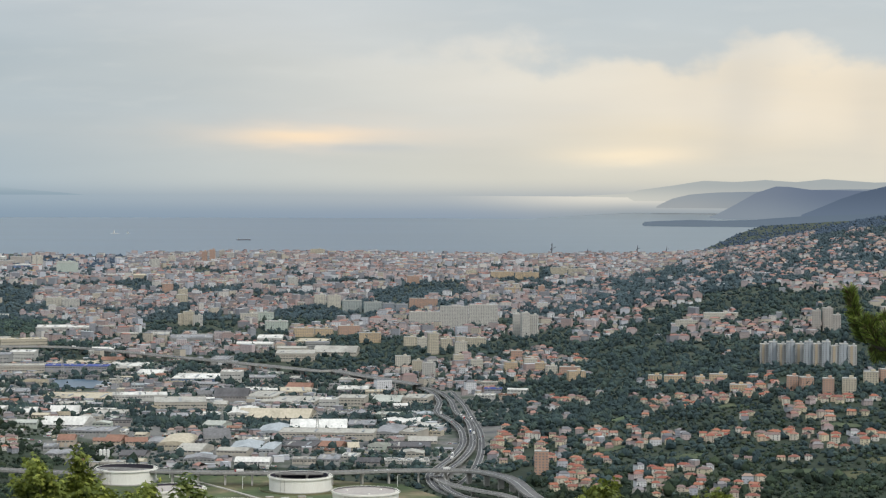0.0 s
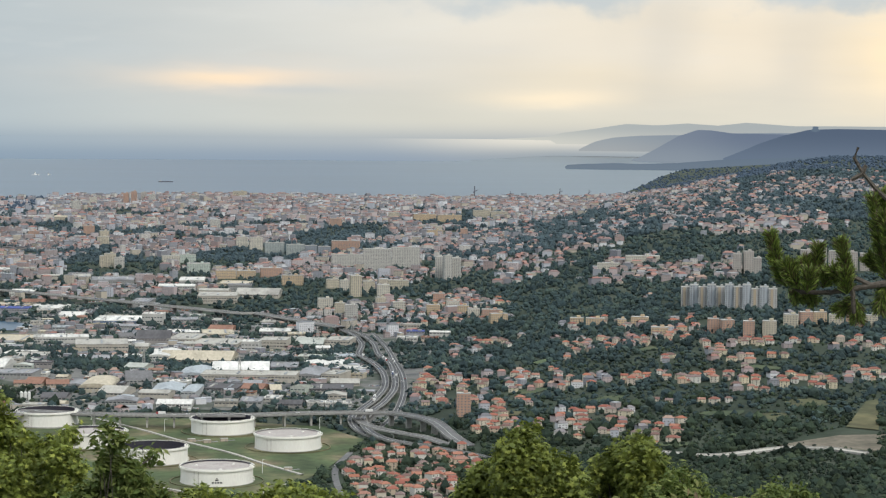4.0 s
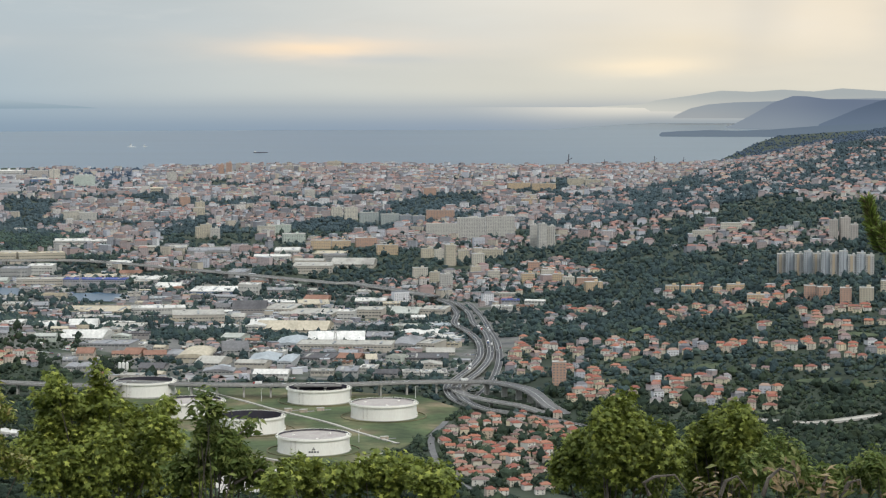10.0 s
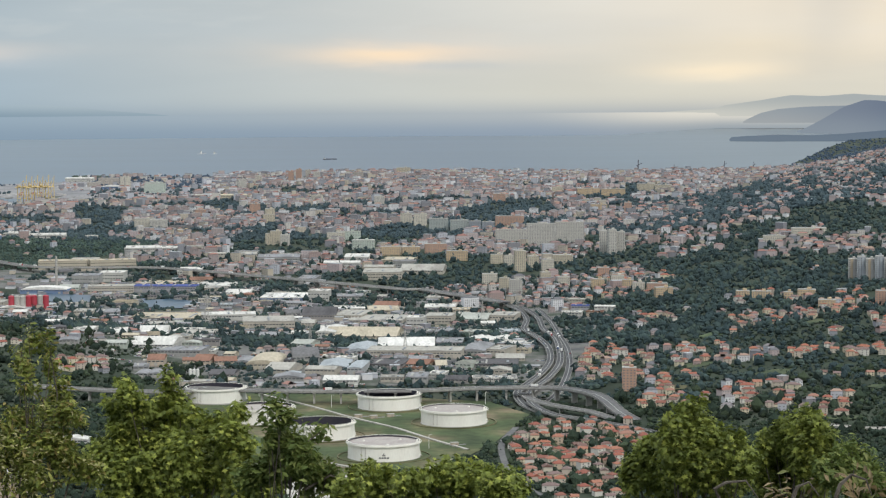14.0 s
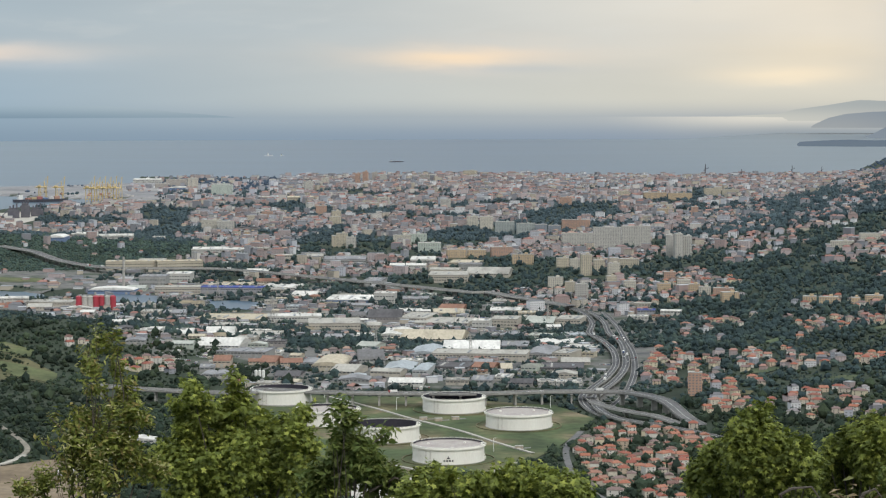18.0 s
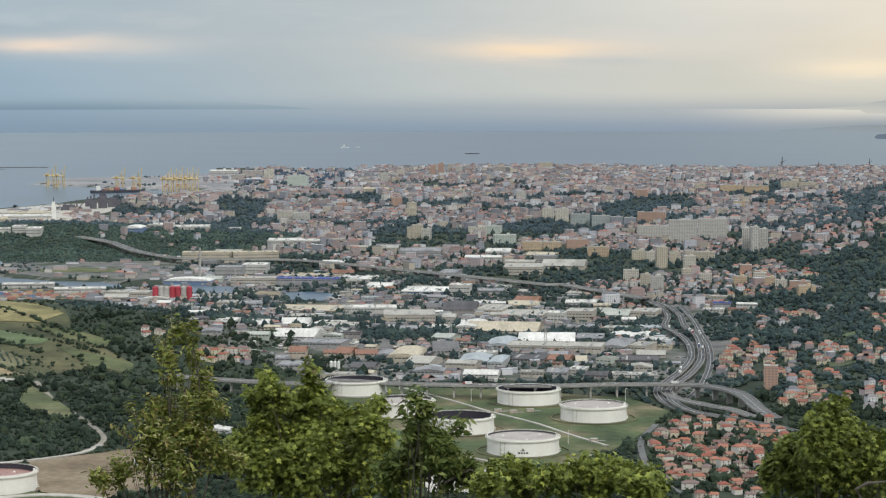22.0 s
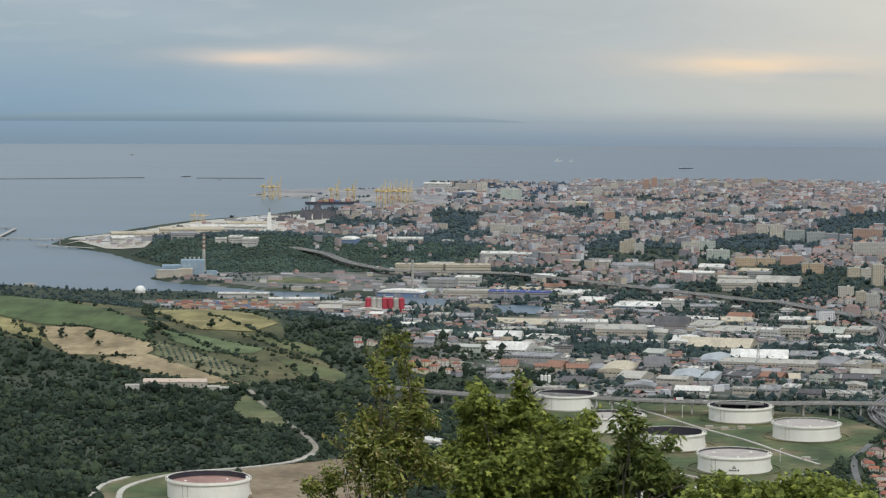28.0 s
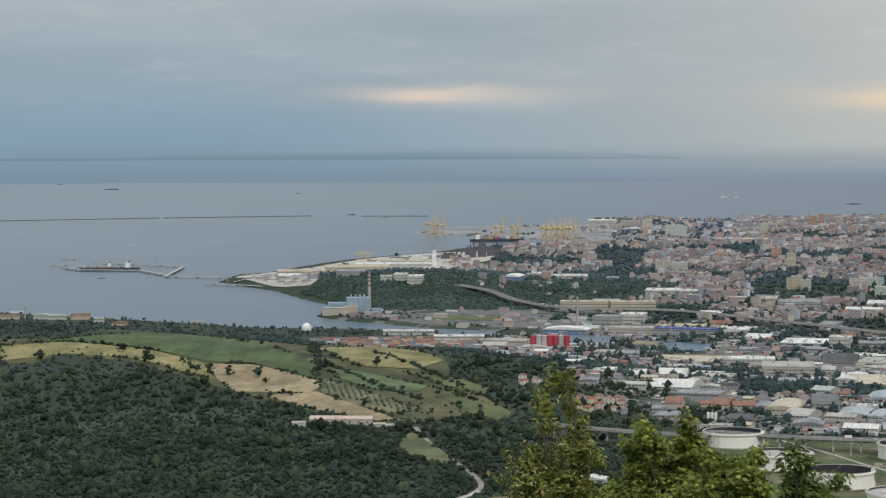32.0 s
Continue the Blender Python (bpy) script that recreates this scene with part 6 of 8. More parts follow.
# more houses of the lower slope, smaller in the view
for turn, d, half, deep, n in LOWER_HOUSES + LOWER_HOUSES_WEST:
    for _ in range(int(n * 1.3)):
        x0, y0 = spot(turn + rng.uniform(-half, half) * 1.1, d + rng.uniform(-deep, deep) * 1.1)
        if off_roads(np.array([x0]), np.array([y0]), 2.0)[0] and claim(x0, y0, 2.5):
            town_building(x0, y0, rng.uniform(2.4, 4.2), rng.uniform(2.4, 3), rng.uniform(1.4, 2.4), rng.normal(0, 0.5), rng.random() < 0.1, True)
for row in HALLS_WORKS:
    hall(*row, lean=3.0)
# sheds and small works between the docks and on the ironworks' shore
for places, n in (([(-13.4, 1298), (-12.6, 1350), (-7.0, 1345), (-5.5, 1300), (-7.0, 1245), (-9.6, 1222), (-12.0, 1262)], 45), ([(-14.9, 1640), (-13.2, 1790), (-11.0, 1925), (-9.6, 1935), (-10.8, 1690), (-13.0, 1600)], 45), ([(-15.4, 1600), (-14.9, 1632), (-13.6, 1620), (-13.2, 1560), (-14.0, 1510), (-14.7, 1550)], 60),
                  ([(-10.5, 1126), (-8.4, 1158), (-7.2, 1120), (-8.6, 1100)], 40)):
    edge = outline_of(places)
    bx, by = np.array(edge).T
    done = 0
    for _ in range(n * 6):
        x0, y0 = rng.uniform(bx.min(), bx.max()), rng.uniform(by.min(), by.max())
        if done < n and inside(edge, [x0], [y0])[0] and shore(np.array([x0]), np.array([y0]))[0] > 3 and off_roads(np.array([x0]), np.array([y0]), 2)[0] and claim(x0, y0, 3.0):
            town_building(x0, y0, rng.uniform(3, 8), rng.uniform(2.5, 4.5), rng.uniform(0.9, 2.2), rng.normal(0, 0.3), rng.random() < 0.8, False)
            done += 1
# the upper slope
for turn, d, half, deep, n in UPPER_HOUSES:
    for _ in range(int(n * 2.2)):
        x0, y0 = spot(turn + rng.uniform(-half, half), 1 / rng.uniform(1 / min(d + deep, 2760), 1 / (d - deep)))
        if shore(np.array([x0]), np.array([y0]))[0] > 12 and claim(x0, y0, 2.6):
            town_building(x0, y0, rng.uniform(2.6, 6.0), rng.uniform(2.6, 4), rng.uniform(1.6, 3.4), rng.normal(0, 0.5), rng.random() < 0.15, d < 1250)
# scattered houses in the woods of the slope
for _ in range(320):
    a, d = rng.uniform(5.5, 16.5), rng.uniform(760, 2300)
    x0, y0 = spot(a, d)
    if waves(np.array([x0]), np.array([y0 + 50]), 30)[0] > 0.25 and off_roads(np.array([x0]), np.array([y0]), 3)[0] and claim(x0, y0, 4.5):
        if not any(inside(outline_of(q), [x0], [y0])[0] for q in (WOOD_A, WOOD_B, WOOD_C, WOOD_D)) and (a < 13.0 or d > 860):
            town_building(x0, y0, rng.uniform(2.4, 3.6), rng.uniform(2.4, 3), rng.uniform(1.4, 2.2), rng.normal(0, 0.5), False, d < 1300)
parked.make("parked_vehicles", "rows of parked cars in the industrial yards", "cars", PARKED_PAINT)
goods.make("stored_goods", "containers and stacked goods in the industrial yards", "goods", GOODS_PAINT)
town_walls.make("town_walls", "pale rendered walls of the closely built city", "buildings", TOWN_WALL)
town_roofs.make("town_roofs", "haze-muted clay-tile roofs of the closely built city", "roofs", TOWN_ROOF)
town_flats.make("town_flat_roofs", "grey and white flat roofs in the city", "roofs", FLAT_ROOF)
town_windows.make("town_windows", "dark windows of the city's houses", "windows", GLASS_TOWN)


# ---- woods ----
def ball(level):
    bm = bmesh.new()
    bmesh.ops.create_icosphere(bm, subdivisions=level, radius=1.0)
    v = np.array([q.co for q in bm.verts])
    f = np.array([[q.index for q in t.verts] for t in bm.faces])
    bm.free()
    return v, f


def clump_shapes(tufts, n):
    """Uneven tree crowns: a lumpy core, flat below, under loose tufts of leaves."""
    v0, f0 = ball(1)
    f0 = f0[v0[f0].mean(1)[:, 2] > -0.7]
    shapes = []
    faces = np.vstack([f0, len(v0) + np.arange(3 * tufts).reshape(-1, 3)])
    for k in range(n):
        r = np.random.default_rng(k + 31 * tufts)
        knobs = r.normal(size=(5, 3))
        knobs /= np.linalg.norm(knobs, axis=1)[:, None]
        bulge = 0.8 + sum(0.3 * np.exp(-6 * (1 - v0 @ q)) for q in knobs) + r.normal(0, 0.1, len(v0))
        v = v0 * bulge[:, None]
        way = r.normal(size=(tufts, 3))
        way[:, 2] = np.abs(way[:, 2]) - 0.35
        way /= np.linalg.norm(way, axis=1)[:, None]
        at = way * (0.8 + sum(0.3 * np.exp(-6 * (1 - way @ q)) for q in knobs) + r.uniform(-0.05, 0.22, tufts))[:, None]
        leaf = at[:, None] + r.normal(0, 0.24, (tufts, 3, 3))
        v = np.vstack([v, leaf.reshape(-1, 3)])
        v[:, 2] = np.where(v[:, 2] < 0, v[:, 2] * 0.7, v[:, 2] * 1.05)
        shapes.append(v)
    return shapes, faces


def woodland(name, label, x, y, size, tufts, mat, seed):
    r = np.random.default_rng(seed)
    shapes, f0 = clump_shapes(tufts, 9)
    z = ground_height(x, y)
    heap_v, heap_f, n = [], [], 0
    spin = r.uniform(0, 2 * math.pi, len(x))
    tall = r.uniform(0.65, 1.2, len(x))
    which = r.integers(0, 9, len(x))
    for k in range(9):
        sel = which == k
        if not sel.any():
            continue
        v = shapes[k]
        c, s = np.cos(spin[sel])[:, None], np.sin(spin[sel])[:, None]
        sz = size[sel][:, None]
        px = (c * v[:, 0] - s * v[:, 1]) * sz + x[sel][:, None]
        py = (s * v[:, 0] + c * v[:, 1]) * sz + y[sel][:, None]
        pz = (v[:, 2] + 0.55) * sz * tall[sel][:, None] + z[sel][:, None]
        m = int(sel.sum())
        heap_v.append(np.stack([px, py, pz], -1).reshape(-1, 3))
        heap_f.append((f0[None] + (np.arange(m) * len(v))[:, None, None] + n).reshape(-1, 3))
        n += m * len(v)
    ob = new(name, mesh_of(name, np.vstack(heap_v), np.vstack(heap_f), mat))
    return tagged(ob, label, "trees", kind="stuff")


def free_of_buildings(x, y, room):
    room = np.broadcast_to(room, x.shape)
    ok = np.ones(len(x), bool)
    for k in range(len(x)):
        i, j = int(x[k] // 12), int(y[k] // 12)
        for a in (i - 1, i, i + 1):
            for b in (j - 1, j, j + 1):
                for px, py, pr in TAKEN.get((a, b), ()):
                    if (px - x[k]) ** 2 + (py - y[k]) ** 2 < (pr * 0.8 + room[k]) ** 2:
                        ok[k] = False
    return ok


def scatter(n, turns, dists, seed):
    r = np.random.default_rng(seed)
    turn = r.uniform(*turns, n)
    d = 1 / r.uniform(1 / dists[1], 1 / dists[0], n)
    return d * np.sin(np.radians(turn)), d * np.cos(np.radians(turn)), turn, d, r


DEPOT = [(-14.2, 1178), (-11.6, 1186), (-9.9, 1166), (-8.4, 1160), (-7.2, 1120), (-8.6, 1085), (-10.8, 1095), (-13.8, 1100)]
OPEN = [outline_of(q) for q in (TANK_GRASS, TANK_YARD, SAND_YARD, NEAR_GRASS, FIELD_GREEN, FIELD_STUBBLE, FIELD_STRAW, FIELD_DRY, FIELD_TERRACE,
                                ORCHARD, VINEYARD, FIELD_LIGHT, CLEARING, STRIP_FIELD, HILLTOP, QUARRY, TERRACES, POOL_A, POOL_B, DEPOT)]
PLOTS = [outline_of(q) for q in GARDENS]
JUNCTION_EDGE = outline_of(JUNCTION)
WOODS = [outline_of(q) for q in (WOOD_A, WOOD_B, WOOD_C, WOOD_D, WOOD_E, WOOD_F, WOOD_G, *CITY_WOODS)]
PAVED_EDGE = outline_of(PAVED)


def growing(x, y, turn, d, r):
    """Where trees stand: woods thick, gardens and city thin, fields and roads bare."""
    ok = (shore(x, y) > 2.5) & off_roads(x, y, 0.8)
    for q in OPEN:
        ok &= ~inside(q, x, y)
    for q in PLOTS:
        ok &= ~(inside(q, x, y) & (waves(x, y, 3.5) < 0.3))
    wood = np.zeros(len(x), bool)
    for q in WOODS:
        wood |= inside(q, x, y)
    paved = (inside(PAVED_EDGE, x, y) | inside(JUNCTION_EDGE, x, y)) & ~wood
    clear = waves(x, y, 23) + 0.5 * waves(x, y + 77, 9)
    town = ((turn > -6.5) & (turn < 4.5) & (d > 1100)) & ~wood
    keep = np.where(paved, clear > -0.45, np.where(town, clear > -0.65, clear < 0.95))
    left = (turn < -5.5) & (d < 1150) & ~paved
    keep = np.where(left | wood, clear < 1.25, keep)
    industry = (turn < -5.5) & (turn > -15) & (d > np.where(turn < -9.6, 1245, 1195)) & (d < 1345)
    keep = np.where(industry, clear > 0.25, keep)
    spit = (turn < -13.7) & (d > 1485) & (d < 1600)
    keep = np.where(spit, clear > 0.7, keep)
    works = ((turn < -9.5) & (d > 1560)) | ((turn < -6.6) & (d > 2090))
    keep = np.where(works, clear > 1.0, keep)
    ok &= keep
    idx = np.where(ok)[0]
    return idx[free_of_buildings(x[idx], y[idx], np.where((d[idx] < 735) & (turn[idx] > 2.5) & (turn[idx] < 7.5), 0.35, np.where(d[idx] > 1080, 0.7, 1.0)))]


x, y, turn, d, r = scatter(36000, (-22.5, 17.5), (540, 900), 11)
k = growing(x, y, turn, d, r)
size = (r.gamma(4, 0.19, len(k)) * (1 + 0.45 * waves(x[k], y[k], 5))).clip(0.3, 2.1)
below = (d[k] + r.normal(0, 20, len(k)) < 755) | (turn[k] < -4)
woodland("woodland_near", "dense dark green broadleaf wood on the slopes", x[k[below]], y[k[below]], size[below], 9, LEAF, 1)
woodland("woodland_slope", "mixed green wood on the middle slopes", x[k[~below]], y[k[~below]], size[~below], 7, LEAF_MID_HAZE, 16)
x, y, turn, d, r = scatter(15000, (-22.5, 17.5), (540, 900), 14)
k = growing(x, y, turn, d, r)
woodland("undergrowth", "dense dark green undergrowth between the trees", x[k], y[k], r.uniform(0.35, 0.9, len(k)), 3, LEAF, 5)
x, y, turn, d, r = scatter(32000, (-22.5, 17.5), (900, 1500), 12)
k = growing(x, y, turn, d, r)
woodland("woodland", "green trees between houses and on the slopes", x[k], y[k], r.gamma(6, 0.19, len(k)).clip(0.6, 2.0) * np.where(turn[k] < -8, 0.6, 1.0), 6, LEAF_MID_HAZE, 2)
x, y, turn, d, r = scatter(19000, (-15.5, -4.5), (1345, 1620), 15)
k = growing(x, y, turn, d, r)
woodland("knoll_woodland", "dense green wood on the knoll behind the power station", x[k], y[k], r.uniform(0.4, 1.05, len(k)), 2, LEAF_KNOLL, 7)
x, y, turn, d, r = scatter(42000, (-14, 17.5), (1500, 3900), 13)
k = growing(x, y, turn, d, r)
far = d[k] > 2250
woodland("woodland_ridge", "woods on the farthest slopes, tinted blue with haze", x[k[far]], y[k[far]], r.uniform(1.0, 2.1, int(far.sum())), 2, LEAF_RIDGE_HAZE, 4)
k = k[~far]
woodland("woodland_far", "distant green trees in the city and on the far slopes", x[k], y[k], r.uniform(0.9, 2.1, len(k)) * np.where(turn[k] > 6, 1.3, 1.0), 4, LEAF_FAR_HAZE, 3)


# single trees in the fields, olive rows and hedges
def field_tree(turn, d, size, label="round dark tree standing alone in a field"):
    x, y = spot(turn, d)
    base = tagged(new("tree"), label, "tree", "field trees")
    base.location = (x, y, height_at(x, y) + 0.25)
    bm = bmesh.new()
    v = [(0, 0, -0.4), (0.05 * size, 0, 0.5 * size), (0, 0, size)]
    for (a, b), w in zip(zip(v, v[1:]), (0.12, 0.08)):
        bmesh.ops.create_cone(bm, segments=7, radius1=w * size, radius2=w * 0.6 * size, depth=Vector(b).z - Vector(a).z, matrix=Matrix.Translation((Vector(a) + Vector(b)) / 2))
    part("trunk", bm, EARTH, base)
    r = np.random.default_rng(int(d * 7 + size * 100))
    n = 14
    shapes, f0 = clump_shapes(22, 9)
    vs, fs = [], []
    for k in range(n):
        c = r.normal(0, 0.42, 3) * size + np.array([0, 0, size * 1.15])
        vs.append(shapes[k % 9] * size * r.uniform(0.3, 0.55) + c)
        fs.append(f0 + k * len(shapes[0]))
    ob = new("crown", mesh_of("crown", np.vstack(vs), np.vstack(fs), LEAF))
    ob.parent = base


for turn, d, size in ((-15.88, 877, 1.5), (-15.16, 871, 1.6), (-20.4, 920, 1.8), (-18.4, 922, 1.4), (-17.8, 899, 2.4), (-12.6, 823, 1.3), (-15.0, 862, 0.9), (-12.3, 880, 1.4), (-10.3, 822, 1.0), (-9.8, 820, 0.8), (-14.4, 842, 0.8), (-13.9, 905, 1.2)):
    field_tree(turn, d, size)
rows = []
r = np.random.default_rng(3)
for k in range(13):
    for j in range(9):
        rows.append((-13.6 + 0.165 * k + 0.02 * j, 863 - 2.6 * k - 3.6 * j * 0.75))
keep = [q for q in rows if inside(outline_of(ORCHARD), *[[v] for v in spot(*q)])[0]]
px, py = np.array([spot(*q) for q in keep]).T
woodland("olive_rows", "rows of small grey-green olive trees on pale grass", px, py, r.uniform(0.45, 0.62, len(px)), 14, LEAF_KNOLL, 6)

# hedges between the hill's fields
r = np.random.default_rng(9)
lines = [[(-13.7, 893), (-12.9, 868), (-12.0, 846), (-11.2, 832)], [(-13.95, 1000), (-13.75, 900), (-13.8, 868)], [(-12.3, 905), (-11.2, 876), (-10.2, 850)], [(-17.0, 905), (-16.6, 886)], [(-13.6, 815), (-12.0, 782)], [(-10.9, 850), (-9.9, 832)]]
pts = []
for line in lines:
    for q in curve_points(line, 1.2):
        for _ in range(2):
            pts.append(q + r.normal(0, 1.1, 2))
for places in (FIELD_GREEN, FIELD_STUBBLE, FIELD_STRAW, FIELD_DRY, FIELD_TERRACE, ORCHARD, VINEYARD, FIELD_LIGHT, STRIP_FIELD, CLEARING):
    edge = np.array(outline_of(places))
    for a, b in zip(edge, np.roll(edge, -1, 0)):
        for t in np.arange(0, 1, 1.1 / np.hypot(*(b - a))):
            q = a + t * (b - a)
            if waves(q[:1], q[1:], 7)[0] > -0.1 and r.random() < 0.75:
                pts.append(q + r.normal(0, 0.7, 2))
px, py = np.array(pts).T
woodland("hedges", "dark green hedges and thickets between the fields", px, py, r.uniform(0.3, 1.0, len(px)) * r.uniform(0.6, 1.15, len(px)), 14, LEAF, 8)

# loose shrubs on the hilltop's rough grass
r = np.random.default_rng(21)
edge = outline_of(HILLTOP)
bx, by = np.array(edge).T
px, py = r.uniform(bx.min(), bx.max(), 2600), r.uniform(by.min(), by.max(), 2600)
ok = inside(edge, px, py) & off_roads(px, py, 1) & (waves(px, py, 14) > 0.1)
for q in (FIELD_GREEN, FIELD_STUBBLE, FIELD_DRY, FIELD_TERRACE, ORCHARD, FIELD_LIGHT):
    ok &= ~inside(outline_of(q), px, py)
woodland("shrubs", "dark scattered shrubs on dry hillside grass", px[ok], py[ok], r.uniform(0.25, 0.8, int(ok.sum())), 14, LEAF, 10)


# ---- port and works ----
def thing(name, label, category, turn, d, lean=0.0, group="", z=None):
    x, y = spot(turn, d)
    base = tagged(new(name), label, category, group)
    base.matrix_world = pose(x, y, max(0.0, height_at(x, y)) if z is None else z, 0, 0, -turn + lean)
    return base


def tube(points, radii, sides=8, bm=None):
    """A tapered round body along a line of points."""
    bm = bm or bmesh.new()
    rings = []
    pts = [Vector(p) for p in points]
    for k, p in enumerate(pts):
        way = (pts[min(k + 1, len(pts) - 1)] - pts[max(k - 1, 0)]).normalized()
        q = way.to_track_quat("Z", "Y")
        rings.append([bm.verts.new(p + q @ Vector((radii[k] * math.cos(2 * math.pi * j / sides), radii[k] * math.sin(2 * math.pi * j / sides), 0))) for j in range(sides)])
    for a, b in zip(rings, rings[1:]):
        for j in range(sides):
            bm.faces.new((a[j], a[(j + 1) % sides], b[(j + 1) % sides], b[j]))
    bm.faces.new(rings[0][::-1])
    bm.faces.new(rings[-1])
    return bm


def bar(a, b, w, bm=None):
    return tube([a, b], [w, w], 4, bm)


def cylinder(r, h, z=0.0, x=0.0, y=0.0, top=None, sides=24, bm=None):
    return tube([(x, y, z), (x, y, z + h)], [r, r if top is None else top], sides, bm)


def chimney_stack(turn, d, high, wide, label, bands=None):
    base = thing("chimney", label, "chimney", turn, d)
    part("shaft", cylinder(wide / 2, high, -0.5, top=wide * 0.36, sides=16), CONCRETE, base)
    for k in range(bands or 0):
        part("band", cylinder(wide * (0.385 + 0.012 * k), high * 0.05, high * (0.92 - 0.1 * k), sides=16), HALL_ROOF[5], base)
    return base


# power station on the channel
base = thing("power_station", "blue-clad power station with beige annexes beside the channel", "power station", -12.75, 1330)
part("boiler_house", box_bm(13, 9, 9.5, -0.5), STEEL_BLUE, base)
part("turbine_hall", box_bm(11, 8, 6.5, -0.5, -11.5, 1.5), STEEL_BLUE, base)
part("annexe", box_bm(14, 6, 4.2, -0.5, -13, -8), HALL_WALL[1], base)
part("annexe", box_bm(8, 5, 5.2, -0.5, -4, -7.5), HALL_WALL[4], base)
part("annexe", box_bm(6, 5, 3.4, -0.5, 10.5, -2), STEEL_BLUE, base)
part("annexe_roof", box_bm(14.4, 6.4, 0.3, 3.7, -13, -8), HALL_ROOF[1], base)
for k in range(4):
    part("window_strip", box_bm(0.6, 0.1, 6.5, 1.0, -4.8 + 3.2 * k, -4.52), HALL_ROOF[3], base)
    part("flue", cylinder(0.5, 1.5, 9.0, -4 + 2.5 * k, 1.5, sides=10), CONCRETE, base)
chimney_stack(-12.48, 1341, 23.0, 2.0, "tall pale chimney with red bands beside the power station", 4)
chimney_stack(-7.45, 1220, 17.5, 1.5, "tall concrete chimney among port halls")
chimney_stack(-20.71, 1313, 7.5, 0.8, "slim brick chimney of a shore factory")
base = thing("dome", "white round gas holder among trees near the shore", "dome", -14.0, 1221)
bm = bmesh.new()
bmesh.ops.create_icosphere(bm, subdivisions=3, radius=2.7)
bmesh.ops.translate(bm, verts=bm.verts, vec=(0, 0, 1.2))
part("shell", bm, WHITE, base)
part("ring", cylinder(2.8, 0.5, -0.3), CONCRETE, base)

for k, c in enumerate((0, 1, 1, 0, 0, 1, 0)):
    base = thing("silo", ("red" if c == 0 else "grey") + " round storage silo beside the dock", "silo", -8.52 + 0.135 * k, 1117, group="dock silos")
    part("shell", cylinder(1.4, 6.6, -0.4), RED if c == 0 else CONCRETE, base)
    part("cap", cylinder(1.45, 0.5, 6.2, top=0.4), RED if c == 0 else HALL_ROOF[1], base)
    part("base_ring", cylinder(1.45, 0.5, -0.4), CONCRETE, base)
for k in range(8):
    base = thing("cement_silo", "pale grey cement silo beside the dock", "silo", -7.5 + 0.13 * k, 1122 + 4 * (k % 2), group="cement silos")
    part("shell", cylinder(0.8, 2.2 + 0.5 * (k % 3), -0.4), CONCRETE, base)
    part("cap", cylinder(0.85, 0.4, 1.8 + 0.5 * (k % 3), top=0.2), HALL_ROOF[1], base)
for k in range(3):
    base = thing("white_silo", "white upright silo beside the viaduct", "silo", -4.3 + 0.09 * k, 818, group="white silos")
    part("shell", cylinder(0.55, 3.2, -0.3), WHITE, base)
    part("cap", cylinder(0.57, 0.3, 2.9, top=0.15), WHITE, base)

# ironworks on the shore
base = thing("tower", "white square tower on the ironworks' shore", "tower", -10.91, 1724)
part("shaft", box_bm(3.2, 3.2, 11, -0.5), WHITE, base)
part("upper_stage", box_bm(2.2, 2.2, 3.2, 10.5), WHITE, base)
part("mast", cylinder(0.25, 3.0, 13.7, sides=8), HAZY_STEEL, base)
for turn, d, w, h in ((-10.03, 1867, 9, 7), (-9.75, 1874, 7, 10), (-9.48, 1888, 10, 6), (-10.5, 1850, 16, 3.5)):
    base = thing("furnace", "dark blast furnace building of the ironworks, blue-grey with painted haze", "furnace", turn, d, group="ironworks")
    part("body", box_bm(w, 6, h, -0.5), HAZY_STEEL, base)
    part("gallery", box_bm(w * 0.6, 4, 1.6, h - 0.5, -w * 0.1), HAZY_STEEL, base)
    for k in range(3):
        part("chimney", cylinder(0.6, 3.0 + k, h - 0.5, (k - 1) * w * 0.28, 1, sides=10), HAZY_STEEL, base)
    part("conveyor", bar((-w * 0.5, -2, h * 0.9), (-w * 1.2, -4, 0), 0.4), HAZY_STEEL, base)


